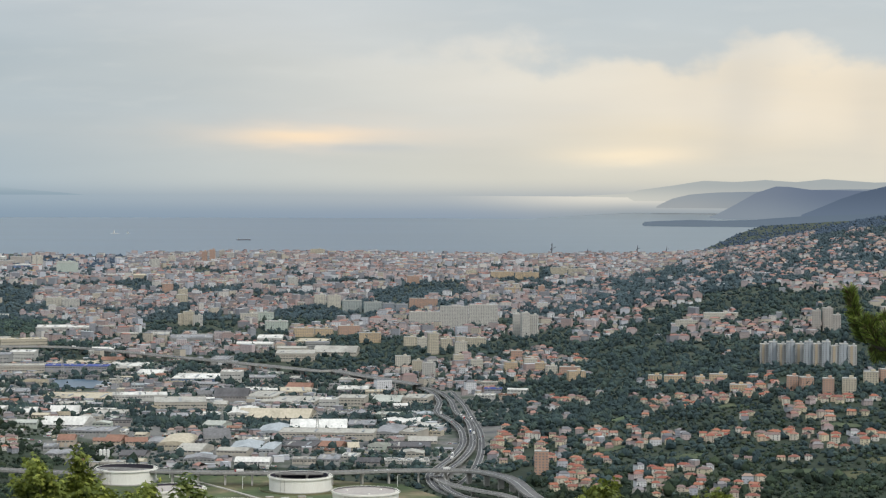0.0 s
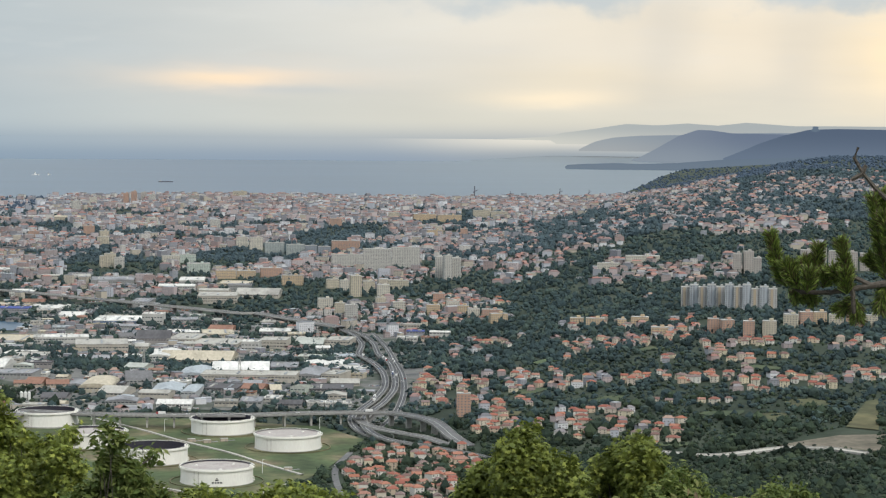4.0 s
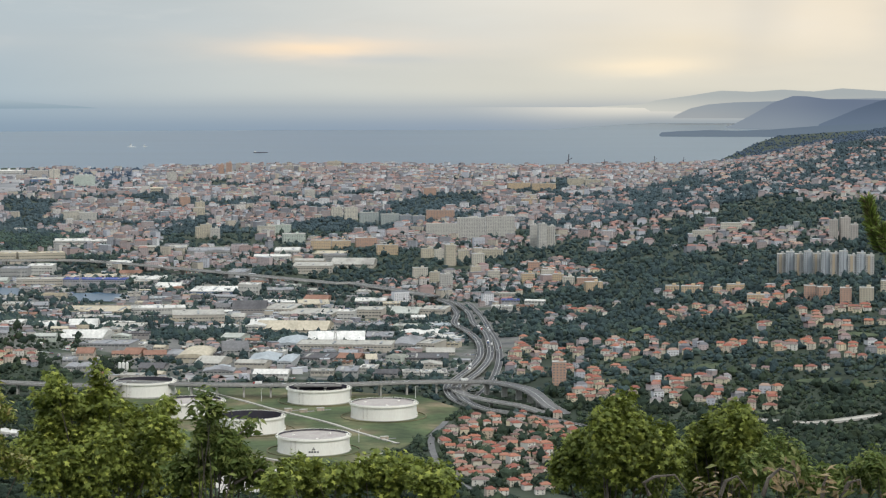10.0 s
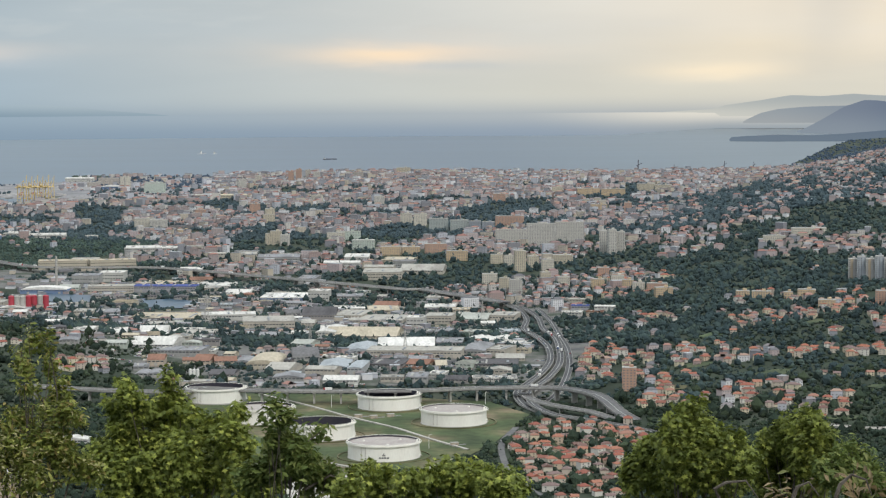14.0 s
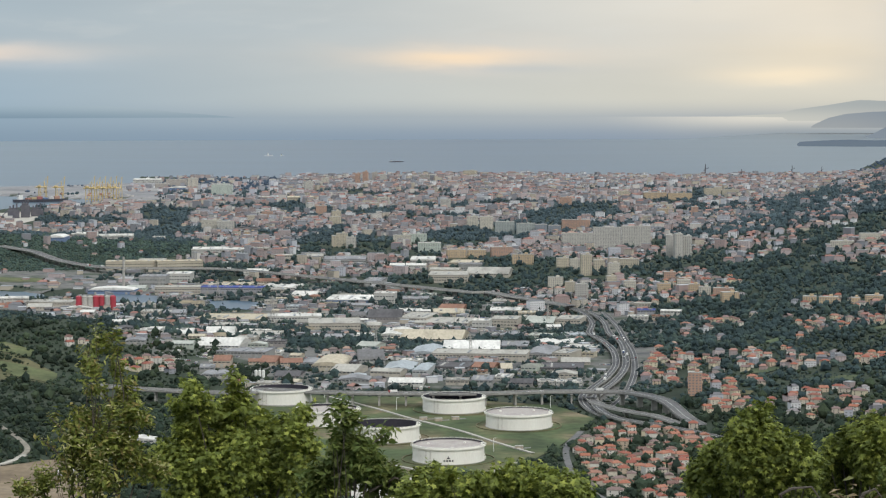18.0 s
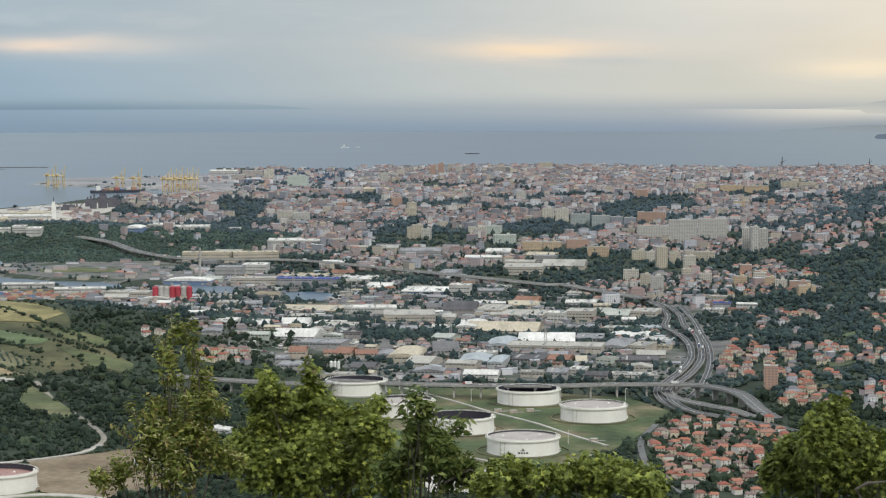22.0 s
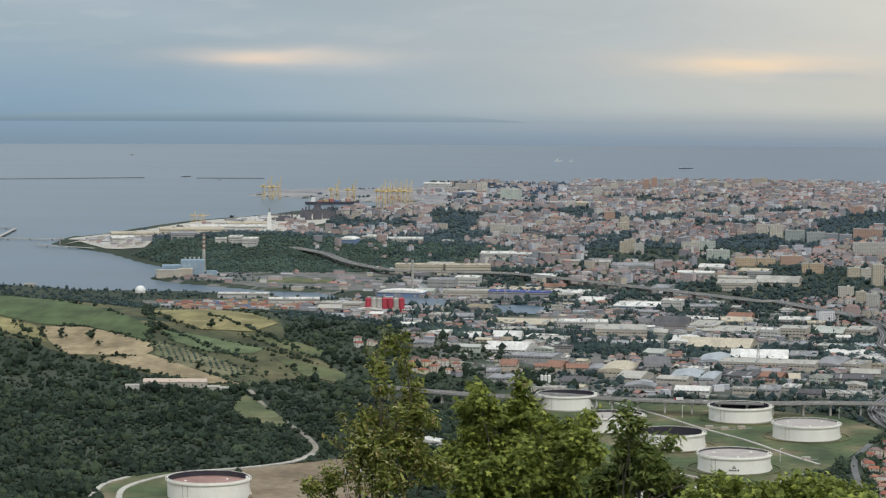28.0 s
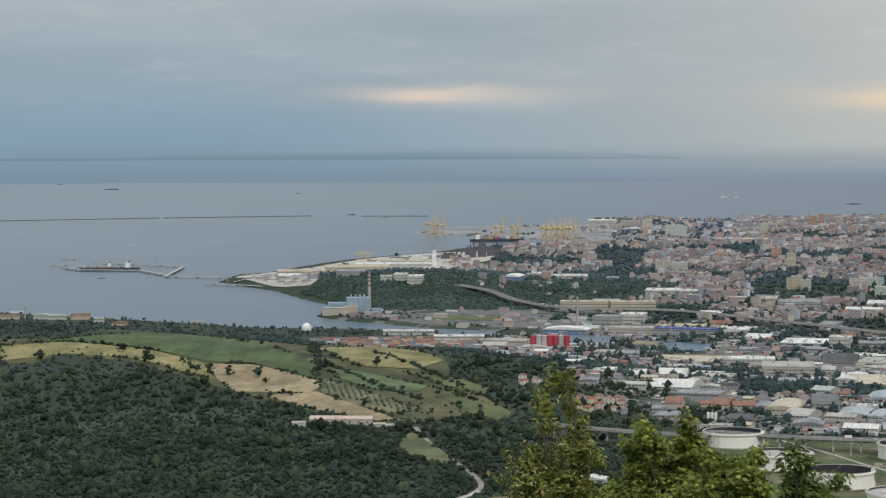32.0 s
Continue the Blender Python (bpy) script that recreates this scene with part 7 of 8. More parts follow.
def quay_crane(turn, d, high, lean, label="yellow container gantry crane on the quay", boom_up=True, mat=None):
    mat = mat or CRANE
    base = thing("quay_crane", label, "crane", turn, d, lean, "quay cranes", 1.0)
    w, e = high * 0.16, high * 0.12
    top = high * 0.55
    for sx in (-1, 1):
        for sy in (-1, 1):
            part("leg", bar((sx * w, sy * e, -1), (sx * w * 0.9, sy * e, top), high * 0.018), mat, base)
        part("sill_beam", bar((sx * w, -e, high * 0.06), (sx * w, e, high * 0.06), high * 0.018), mat, base)
    for sy in (-1, 1):
        part("portal_beam", bar((-w, sy * e, top), (w, sy * e, top), high * 0.02), mat, base)
        part("brace", bar((-w, sy * e, high * 0.1), (w, sy * e, top), high * 0.01), mat, base)
    part("girder", bar((-w * 2.2, 0, top), (w * 1.2, 0, top), high * 0.022), mat, base)
    part("apex", bar((w * 0.6, -e, top), (w * 0.5, 0, high * 0.82), high * 0.016), mat, base)
    part("apex", bar((w * 0.6, e, top), (w * 0.5, 0, high * 0.82), high * 0.016), mat, base)
    end = (w * 1.6, 0, high * 1.05) if boom_up else (w * 4, 0, top)
    part("boom", bar((w * 1.2, 0, top), end, high * 0.018), mat, base)
    part("stay", bar((w * 0.5, 0, high * 0.82), end, high * 0.006), mat, base)
    part("stay", bar((w * 0.5, 0, high * 0.82), (-w * 2, 0, top), high * 0.006), mat, base)
    part("machine_house", box_bm(w * 0.9, e, high * 0.06, top + high * 0.02, -w), mat, base)
    return base


for turn, d, h, lean in ((-10.97, 2240, 21, 20), (-10.74, 2240, 20, 20), (-9.34, 2190, 20, 15), (-8.94, 2182, 20, 15), (-8.22, 2150, 21, 35), (-8.09, 2152, 20, 35),
                         (-7.96, 2154, 21, 35), (-7.83, 2156, 20, 35), (-7.70, 2158, 21, 35), (-7.57, 2160, 20, 35)):
    quay_crane(turn, d, h, lean)
for turn in (-12.72, -12.52):
    quay_crane(turn, 1838, 11, 30, "orange ore crane on the ironworks' quay", False)
for turn, d, h in ((6.54, 2590, 15), (7.4, 2600, 9), (8.6, 2640, 11), (9.3, 2660, 9)):
    base = thing("tower_crane", "dark slender harbour crane at the old port", "crane", turn, d, group="old port cranes")
    part("mast", bar((0, 0, -1), (0.4, 0, h), h * 0.035), HAZY_STEEL, base)
    part("jib", bar((-h * 0.12, 0, h * 0.55), (h * 0.3, 0, h * 0.75), h * 0.02), HAZY_STEEL, base)
    part("cab", box_bm(h * 0.12, h * 0.1, h * 0.1, h * 0.5), HAZY_STEEL, base)

# containers on the terminal and in the yard by the channel
BOXES = [material("container_paint", [c, tuple(0.85 * v for v in c)], 0.5, 0.7, fine=0.1) for c in ((0.40, 0.19, 0.14), (0.46, 0.27, 0.20), (0.55, 0.52, 0.50), (0.15, 0.21, 0.34), (0.38, 0.15, 0.14), (0.48, 0.36, 0.22))]
stack_meshes = []
for k in range(6):
    bm = box_bm(3.0, 0.62, 0.65)
    data = bpy.data.meshes.new("container")
    bm.to_mesh(data)
    bm.free()
    data.materials.append(BOXES[k])
    stack_meshes.append(data)
r = np.random.default_rng(5)
for turns, ds, n in (((-13.6, -9.9), (1128, 1172), 150), ((-10.9, -7.3), (2160, 2235), 105), ((-7.4, -4.2), (2110, 2420), 42)):
    for k in range(n):
        turn, d = r.uniform(*turns), r.uniform(*ds)
        x, y = spot(turn, d)
        if shore(np.array([x]), np.array([y]))[0] < 3:
            continue
        m = pose(x, y, max(0.7, height_at(x, y)) + 0.65 * int(r.integers(0, 2 if d < 1500 else 4)), 0, 0, -turn + (4 if d < 1500 else 25))
        ob = new("container", stack_meshes[int(r.choice([0, 0, 1, 2, 2, 3, 4, 5]))])
        ob.matrix_world = m
        if m.translation.z > max(0.7, height_at(x, y)) + 0.1:
            under = new("container", ob.data)
            under.matrix_world = Matrix.Translation((0, 0, -0.65)) @ m
            tagged(under, "painted steel shipping container on the quay", "container", "shipping containers")
        tagged(ob, "painted steel shipping container stacked on the quay", "container", "shipping containers")


def ship(turn, d, long, label, cargo=True, lean=0.0, hull=None, bridge_at=-0.38, wide=0.14, house=0.08):
    base = thing("ship", label, "ship", turn, d, lean, "ships", 0.0)
    n, w, h = 10, long * wide / 2, long * 0.05
    outline = [(long / 2 * (1 - 2 * k / n), w * min(1.0, 3.2 * (k / n) + 0.05)) for k in range(n + 1)]
    pts = [(x, -y) for x, y in outline] + [(x, y) for x, y in outline[::-1]]
    m = len(pts)
    bm = faces_bm([(x, y * 0.85, -1) for x, y in pts] + [(x, y, h) for x, y in pts],
                  [(k, (k + 1) % m, (k + 1) % m + m, k + m) for k in range(m)] + [tuple(range(m, 2 * m))])
    bmesh.ops.recalc_face_normals(bm, faces=bm.faces)
    part("hull", bm, hull or HULL, base)
    bridge = part("bridge", box_bm(long * 0.08, w * 1.7, long * house, h, long * bridge_at), WHITE, base)
    part("bridge_window", box_bm(long * 0.084, w * 1.5, long * house * 0.15, h + long * house * 0.7, long * bridge_at), GLASS, bridge)
    part("funnel", box_bm(long * 0.03, w * 0.5, long * 0.035, h + long * house, long * bridge_at - long * 0.02), HAZY_STEEL, base)
    part("mast", bar((long * 0.42, 0, h), (long * 0.42, 0, h + long * 0.07), long * 0.005), WHITE, base)
    if cargo:
        for k in range(6):
            part("cargo", box_bm(long * 0.085, w * 1.7, long * (0.025 + 0.012 * ((k * 7) % 3)), h, long * (-0.24 + 0.105 * k)), BOXES[(k * 5) % 6], base)
    else:
        for k in range(3):
            part("deck_gear", box_bm(long * 0.05, w * 0.6, long * 0.015, h, long * (-0.2 + 0.2 * k)), HALL_ROOF[5], base)
    return base


ship(-9.38, 2160, 50, "dark container ship with stacked boxes moored at the terminal", True, 14)
ship(-19.85, 4319, 13, "small dark freighter at anchor on the open sea", False)
ship(-18.63, 3960, 24, "grey tanker with a white deckhouse at anchor", False, 12, HULL)
ship(-14.19, 3676, 10, "dark freighter seen end-on at sea", True, 60, HULL, -0.3, 0.3)
ship(-12.9, 2802, 13, "dark blue cargo ship under way in the bay", True, 30)
ship(-12.11, 2712, 7, "small dark boat off the breakwater", False, 5)
ship(-3.95, 3443, 13, "white ferry at anchor on the open sea", False, 20, WHITE, -0.1, 0.25, 0.3)
ship(-3.63, 3443, 9, "white freighter at anchor on the open sea", False, 50, WHITE, -0.2, 0.25, 0.3)
ship(-0.88, 3166, 19, "dark low tanker at anchor off the city", False, 4, HULL, -0.36)
ship(-18.7, 1762, 44, "dark oil tanker with a white deckhouse moored at the jetty", False, 178, HULL, -0.3)
ship(-19.0, 1790, 30, "grey oil tanker moored behind the jetty", False, 178, HALL_WALL[2], -0.3)
ship(-18.9, 1674, 6, "small dark tug boat near the jetty", False, 10)
ship(-18.15, 2134, 7, "small white boat crossing the bay", False, 10, WHITE)
ship(-20.9, 1380, 8, "white boat near the wooded shore", False, 10, WHITE)
ship(-6.78, 2575, 30, "white cruise ship moored at the old port", False, 10, WHITE, -0.1, 0.16, 0.12)


def jetty(points, wide, label):
    line = [spot(*p) for p in points]
    base = tagged(new("jetty"), label, "jetty", "jetties")
    for a, b in zip(line, line[1:]):
        length = math.dist(a, b)
        ob = part("deck", box_bm(length, wide, 0.5, 0.9), CONCRETE, base)
        ob.matrix_basis = pose((a[0] + b[0]) / 2, (a[1] + b[1]) / 2, 0, 0, 0, math.degrees(math.atan2(b[1] - a[1], b[0] - a[0])))
        for k in range(max(2, int(length / 14))):
            t = (k + 0.5) / max(2, int(length / 14))
            part("pile", cylinder(0.5, 2.5, -1.2, a[0] + t * (b[0] - a[0]), a[1] + t * (b[1] - a[1]), sides=8), CONCRETE, base)
    return base


jetty([(-15.3, 1650), (-17.38, 1673), (-16.94, 1784)], 2.4, "long grey oil jetty on piles with an angled end")
jetty([(-17.4, 1690), (-18.0, 1745), (-19.4, 1757), (-19.8, 1790)], 2.6, "grey tanker jetty on piles in the bay")
jetty([(-17.0, 1791), (-18.3, 1830), (-18.9, 1850)], 2.0, "grey tanker jetty with loading arms in the bay")
jetty([(-19.62, 1815), (-20.16, 1824)], 2.0, "short grey mooring dolphin in the bay")
jetty([(-19.45, 1902), (-19.83, 1905)], 2.0, "short grey mooring dolphin off the jetty")
jetty([(-14.6, 1545), (-15.4, 1570), (-16.47, 1598)], 1.6, "narrow dark landing stage near the beach")
for turn, d, h in ((-19.3, 1765, 4), (-18.9, 1765, 5), (-18.5, 1765, 4), (-19.1, 1800, 5), (-18.3, 1760, 4), (-17.6, 1830, 4), (-15.9, 1600, 5)):
    base = thing("loading_arm", "white steel loading mast on the jetty", "mast", turn, d, group="loading masts", z=1.0)
    part("mast", bar((0, 0, 0), (0, 0, h), 0.3), HALL_ROOF[1], base)
    part("arm", bar((0, 0, h * 0.9), (h * 0.6, 0, h * 0.6), 0.2), HALL_ROOF[1], base)
for a, b in (((-21.6, 2690), (-17.5, 2735)), ((-17.4, 2736), (-13.9, 2772)), ((-12.66, 2760), (-11.03, 2752))):
    p, q = spot(*a), spot(*b)
    ob = new("breakwater", mesh_of("breakwater", turned(CUBE, (math.dist(p, q), 5, 3.0), math.atan2(q[1] - p[1], q[0] - p[0]), ((p[0] + q[0]) / 2, (p[1] + q[1]) / 2, -2.2)), CUBE_FACES, STONE))
    tagged(ob, "long low dark stone breakwater across the bay", "breakwater", "breakwaters", "structure")

# factories on the left shore
for turn, d, w, deep, h, roof, c in ((-21.1, 1315, 12, 6, 2.4, "flat", 5), (-20.3, 1312, 9, 6, 2.4, "gable", 7), (-19.95, 1308, 10, 6, 2.0, "gable", 7), (-19.4, 1306, 10, 6, 2.6, "flat", 5),
                                     (-18.97, 1283, 5, 4, 2.4, "flat", 0), (-18.48, 1263, 8, 4, 1.6, "gable", 5), (-16.62, 1274, 6, 4, 2.2, "gable", 1)):
    hall(turn, d, w, deep, h, roof, c)

# the long farm building on the hill, its sheds, and the temple on the far ridge
base = thing("farmhouse", "long low farm building with a pale pink tiled roof", "farm building", -13.17, 792, -6)
part("walls", box_bm(21, 4.2, 2.6, -0.8), HALL_WALL[1], base)
part("roof", roof_bm(21, 4.2, 1.0, 1.8, "gable"), material("faded_tiles", [(0.46, 0.36, 0.30), (0.54, 0.44, 0.37)], 0.6, 0.9), base)
for k in range(7):
    window_on(base, -9 + 3 * k, -2.12, 0.5, 0.5, 0.6)
for turn, d, w in ((-14.2, 789, 4.5), (-12.25, 785, 4.0), (-12.0, 783, 3.0)):
    base = thing("farm_shed", "small pale farm shed beside the long building", "shed", turn, d, group="farm sheds")
    part("walls", box_bm(w, 2.6, 1.8, -0.6), HALL_WALL[0], base)
    part("roof", roof_bm(w, 2.6, 0.5, 1.2, "gable"), HALL_ROOF[1], base)
base = thing("temple", "angular concrete temple on the far ridge in grey painted haze", "temple", 14.68, 4290, z=63.5)
# Both tiers glow in the cape's painted haze colour.
part("lower_tier", tube([(0, 0, -4), (0, 0, 2), (0, 0, 4)], [7, 8, 5], 4), HAZE_CAPE, base)
part("upper_tier", tube([(0, 0, 4), (0, 0, 7), (0, 0, 8)], [4.5, 5.5, 3], 4), HAZE_CAPE, base)


# small things on the tank farm: lamp masts, pump houses, pipes and low walls round the tanks
for turn, d in ((-0.90, 757), (-2.65, 780), (2.84, 763), (-1.56, 698), (1.46, 676)):
    base = thing("lamp_mast", "slim pale lamp mast on the tank farm's grass", "lamp", turn, d, group="lamp masts")
    part("pole", cylinder(0.09, 4.2, -0.2, top=0.06, sides=8), WHITE, base)
    part("arm", bar((0, 0, 4.0), (0.7, 0, 4.15), 0.05), WHITE, base)
    part("lamp_head", box_bm(0.4, 0.16, 0.1, 4.1, 0.8), CONCRETE, base)
for turn, d in ((-0.25, 736), (0.12, 734), (0.53, 737), (2.08, 681)):
    base = thing("pump_house", "small rust-stained pump shed beside an oil tank", "shed", turn, d, 12, "pump sheds")
    part("walls", box_bm(2.2, 1.3, 1.3, -0.3), HALL_WALL[5], base)
    part("roof", box_bm(2.4, 1.5, 0.14, 1.0), HALL_ROOF[1], base)
    part("door", box_bm(0.35, 0.06, 0.7, 0.0, 0.4, -0.66), HALL_WALL[6], base)
    part("pipe", tube([(1.1, 0, 0.3), (2.2, 0.4, 0.3), (3.6, 0.9, 0.25)], [0.14, 0.14, 0.14], 8), HALL_WALL[2], base, "grey feed pipe")
for turn, d in ((0.49, 757), (2.07, 725), (-1.16, 700), (0.36, 662), (-2.57, 732)):
    base = thing("bund_wall", "low grassy bund wall round an oil tank", "wall", turn, d, group="bund walls")
    part("kerb", ring_wall(13.2, 0.3, -0.3, 0.5, 48), OLIVE_GRASS, base)


# lattice pylons and lamp masts
def pylon(turn, d, high):
    base = thing("pylon", "grey steel lattice power pylon", "pylon", turn, d, 20, "pylons")
    for sx in (-1, 1):
        for sy in (-1, 1):
            part("leg", bar((sx * high * 0.08, sy * high * 0.08, -0.5), (sx * 0.1, sy * 0.1, high), 0.09), CONCRETE, base)
    for k in range(3):
        part("crossarm", bar((-high * (0.2 - 0.04 * k), 0, high * (0.68 + 0.13 * k)), (high * (0.2 - 0.04 * k), 0, high * (0.68 + 0.13 * k)), 0.08), CONCRETE, base)
    for k in range(5):
        z0, z1 = high * 0.14 * k, high * 0.14 * (k + 1)
        w0, w1 = high * 0.08 * (1 - z0 / high), high * 0.08 * (1 - z1 / high)
        part("brace", bar((-w0, -w0, z0), (w1, -w1, z1), 0.05), CONCRETE, base)


for turn, d, h in ((-3.89, 1019, 14), (2.78, 1031, 9), (3.62, 1078, 9), (-6.6, 1150, 12), (-5.2, 1160, 10), (0.9, 905, 8), (-1.4, 930, 8)):
    pylon(turn, d, h)


# cars and lorries on the roads
CAR_PAINT = material("car_paint", [(0.65, 0.65, 0.64), (0.10, 0.10, 0.11), (0.30, 0.31, 0.33), (0.35, 0.05, 0.05), (0.08, 0.12, 0.25), (0.7, 0.7, 0.68)], 1.0, 0.35, per="object", fine=0.03)
RUBBER = material("rubber", [(0.02, 0.02, 0.02), (0.03, 0.03, 0.03)], 2.0, 0.9)


def car_model(lorry):
    base = tagged(new("lorry" if lorry else "car"), "white lorry with a box body on the road" if lorry else "painted car driving on the grey road", "lorry" if lorry else "car", "traffic")
    if lorry:
        part("box_body", box_bm(2.3, 0.65, 0.75, 0.2, -0.35), WHITE, base)
        part("cab", box_bm(0.55, 0.62, 0.65, 0.15, 1.1), CAR_PAINT, base)
        xs = (-1.2, -0.9, 1.1)
    else:
        part("body", box_bm(1.1, 0.45, 0.2, 0.08), CAR_PAINT, base)
        v = [(-0.42, -0.2, 0.28), (0.3, -0.2, 0.28), (0.3, 0.2, 0.28), (-0.42, 0.2, 0.28), (-0.3, -0.17, 0.4), (0.12, -0.17, 0.4), (0.12, 0.17, 0.4), (-0.3, 0.17, 0.4)]
        part("cabin", faces_bm(v, [(0, 1, 5, 4), (1, 2, 6, 5), (2, 3, 7, 6), (3, 0, 4, 7), (4, 5, 6, 7)]), GLASS, base)
        xs = (-0.35, 0.35)
    for x in xs:
        for y in (-0.2, 0.2):
            r = 0.16 if lorry else 0.09
            bm = bmesh.new()
            bmesh.ops.create_cone(bm, cap_ends=True, segments=10, radius1=r, radius2=r, depth=0.08, matrix=Matrix.Translation((x, y * (1.4 if lorry else 1), r)) @ Matrix.Rotation(math.pi / 2, 4, "X"))
            part("wheel", bm, RUBBER, base)
    return base


models = [car_model(False), car_model(True)]
for model in models:
    for o in (model, *model.children_recursive):
        scene.collection.objects.unlink(o)
r = np.random.default_rng(17)
for places, lift, n in ((MOTORWAY, 3.0, 12), (EAST_LANES, 1.6, 10), (WEST_LANES, 1.6, 9), (VIADUCT, 4.2, 9), (SLIP_ROAD, 0.5, 6)):
    line = curve_points(places, 4.0)
    ground = ground_height(line[:, 0], line[:, 1])
    for _ in range(6):
        ground[1:-1] = (ground[:-2] + ground[1:-1] * 2 + ground[2:]) / 4
    for k in r.choice(np.arange(int(len(line) * 0.2), int(len(line) * 0.78)), n, replace=False):
        way = line[k + 1] - line[k]
        side = 0.6 if r.random() < 0.5 else -0.6
        ang = math.degrees(math.atan2(way[1], way[0])) + (0 if side > 0 else 180)
        way = way / np.hypot(*way)
        x, y = line[k] + side * np.array([way[1], -way[0]])
        copy_thing(models[int(r.random() < 0.3)], pose(x, y, ground[k] + lift + 0.13, 0, 0, ang))


# ---- trees beside the viewpoint, at their true size ----
def sight(turn, slope, d):
    """A point d metres off, seen in that direction; slope: its rise over its distance."""
    return np.array([*spot(turn, d), EYE.z + slope * d])


def leaf_material(name, colours, through):
    mat = material(name, colours, 6.0, 0.65, per="island", fine=0.2, specular=0.3)
    n, l = mat.node_tree.nodes, mat.node_tree.links
    bsdf = next(q for q in n if q.type == "BSDF_PRINCIPLED")
    out = next(q for q in n if q.type == "OUTPUT_MATERIAL")
    glow, mix = n.new("ShaderNodeBsdfTranslucent"), n.new("ShaderNodeMixShader")
    l.new(bsdf.inputs["Base Color"].links[0].from_socket, glow.inputs[0])
    mix.inputs[0].default_value = through
    l.new(bsdf.outputs[0], mix.inputs[1])
    l.new(glow.outputs[0], mix.inputs[2])
    l.new(mix.outputs[0], out.inputs[0])
    return mat


MAPLE_LEAF = leaf_material("maple_leaf", [(0.155, 0.19, 0.036), (0.205, 0.245, 0.045), (0.11, 0.14, 0.030), (0.34, 0.37, 0.075), (0.175, 0.21, 0.04), (0.13, 0.16, 0.032)], 0.24)
ROUND_LEAF = leaf_material("round_leaf", [(0.13, 0.16, 0.034), (0.18, 0.215, 0.04), (0.095, 0.12, 0.027), (0.27, 0.30, 0.06), (0.15, 0.18, 0.034)], 0.3)
DARK_LEAF = leaf_material("dark_leaf", [(0.098, 0.138, 0.034), (0.138, 0.178, 0.041), (0.109, 0.149, 0.039), (0.207, 0.236, 0.069)], 0.3)
SEED_LEAF = leaf_material("seedy_leaf", [(0.18, 0.215, 0.042), (0.27, 0.30, 0.065), (0.12, 0.15, 0.033), (0.23, 0.26, 0.055), (0.15, 0.18, 0.04), (0.40, 0.40, 0.11), (0.11, 0.14, 0.032), (0.32, 0.26, 0.09), (0.20, 0.22, 0.05)], 0.35)
SEED_PALE = leaf_material("pale_seed", [(0.42, 0.40, 0.19), (0.55, 0.50, 0.27), (0.34, 0.35, 0.14)], 0.3)
DRY_LEAF = leaf_material("dry_leaf", [(0.26, 0.185, 0.095), (0.33, 0.25, 0.14), (0.18, 0.13, 0.07), (0.17, 0.18, 0.06)], 0.25)
NEEDLE = leaf_material("pine_needle", [(0.11, 0.15, 0.035), (0.18, 0.25, 0.05), (0.13, 0.18, 0.042), (0.30, 0.38, 0.08), (0.12, 0.09, 0.05), (0.07, 0.085, 0.03)], 0.2)
BARK = material("bark", [(0.06, 0.05, 0.04), (0.14, 0.12, 0.10)], 12, 0.95, 0.01)


def leaf_shape(kind):
    if kind == "maple":
        tips = [(0, 1.0), (0.2, 0.42), (0.85, 0.55), (0.42, 0.05), (0.62, -0.42), (0, -0.25), (-0.62, -0.42), (-0.42, 0.05), (-0.85, 0.55), (-0.2, 0.42)]
        v = np.array([(0, 0.1, 0.0)] + [(x, y, -0.25 * abs(x) - 0.12 * y * y) for x, y in tips])
        return v, np.array([(0, k + 1, (k + 1) % 10 + 1) for k in range(10)])
    v = np.array([(0, -1, 0), (0.42, -0.1, 0.14), (0, 1, -0.15), (-0.42, -0.1, 0.14), (0, -0.05, 0)])
    return v, np.array([(0, 1, 4), (1, 2, 4), (2, 3, 4), (3, 0, 4)])


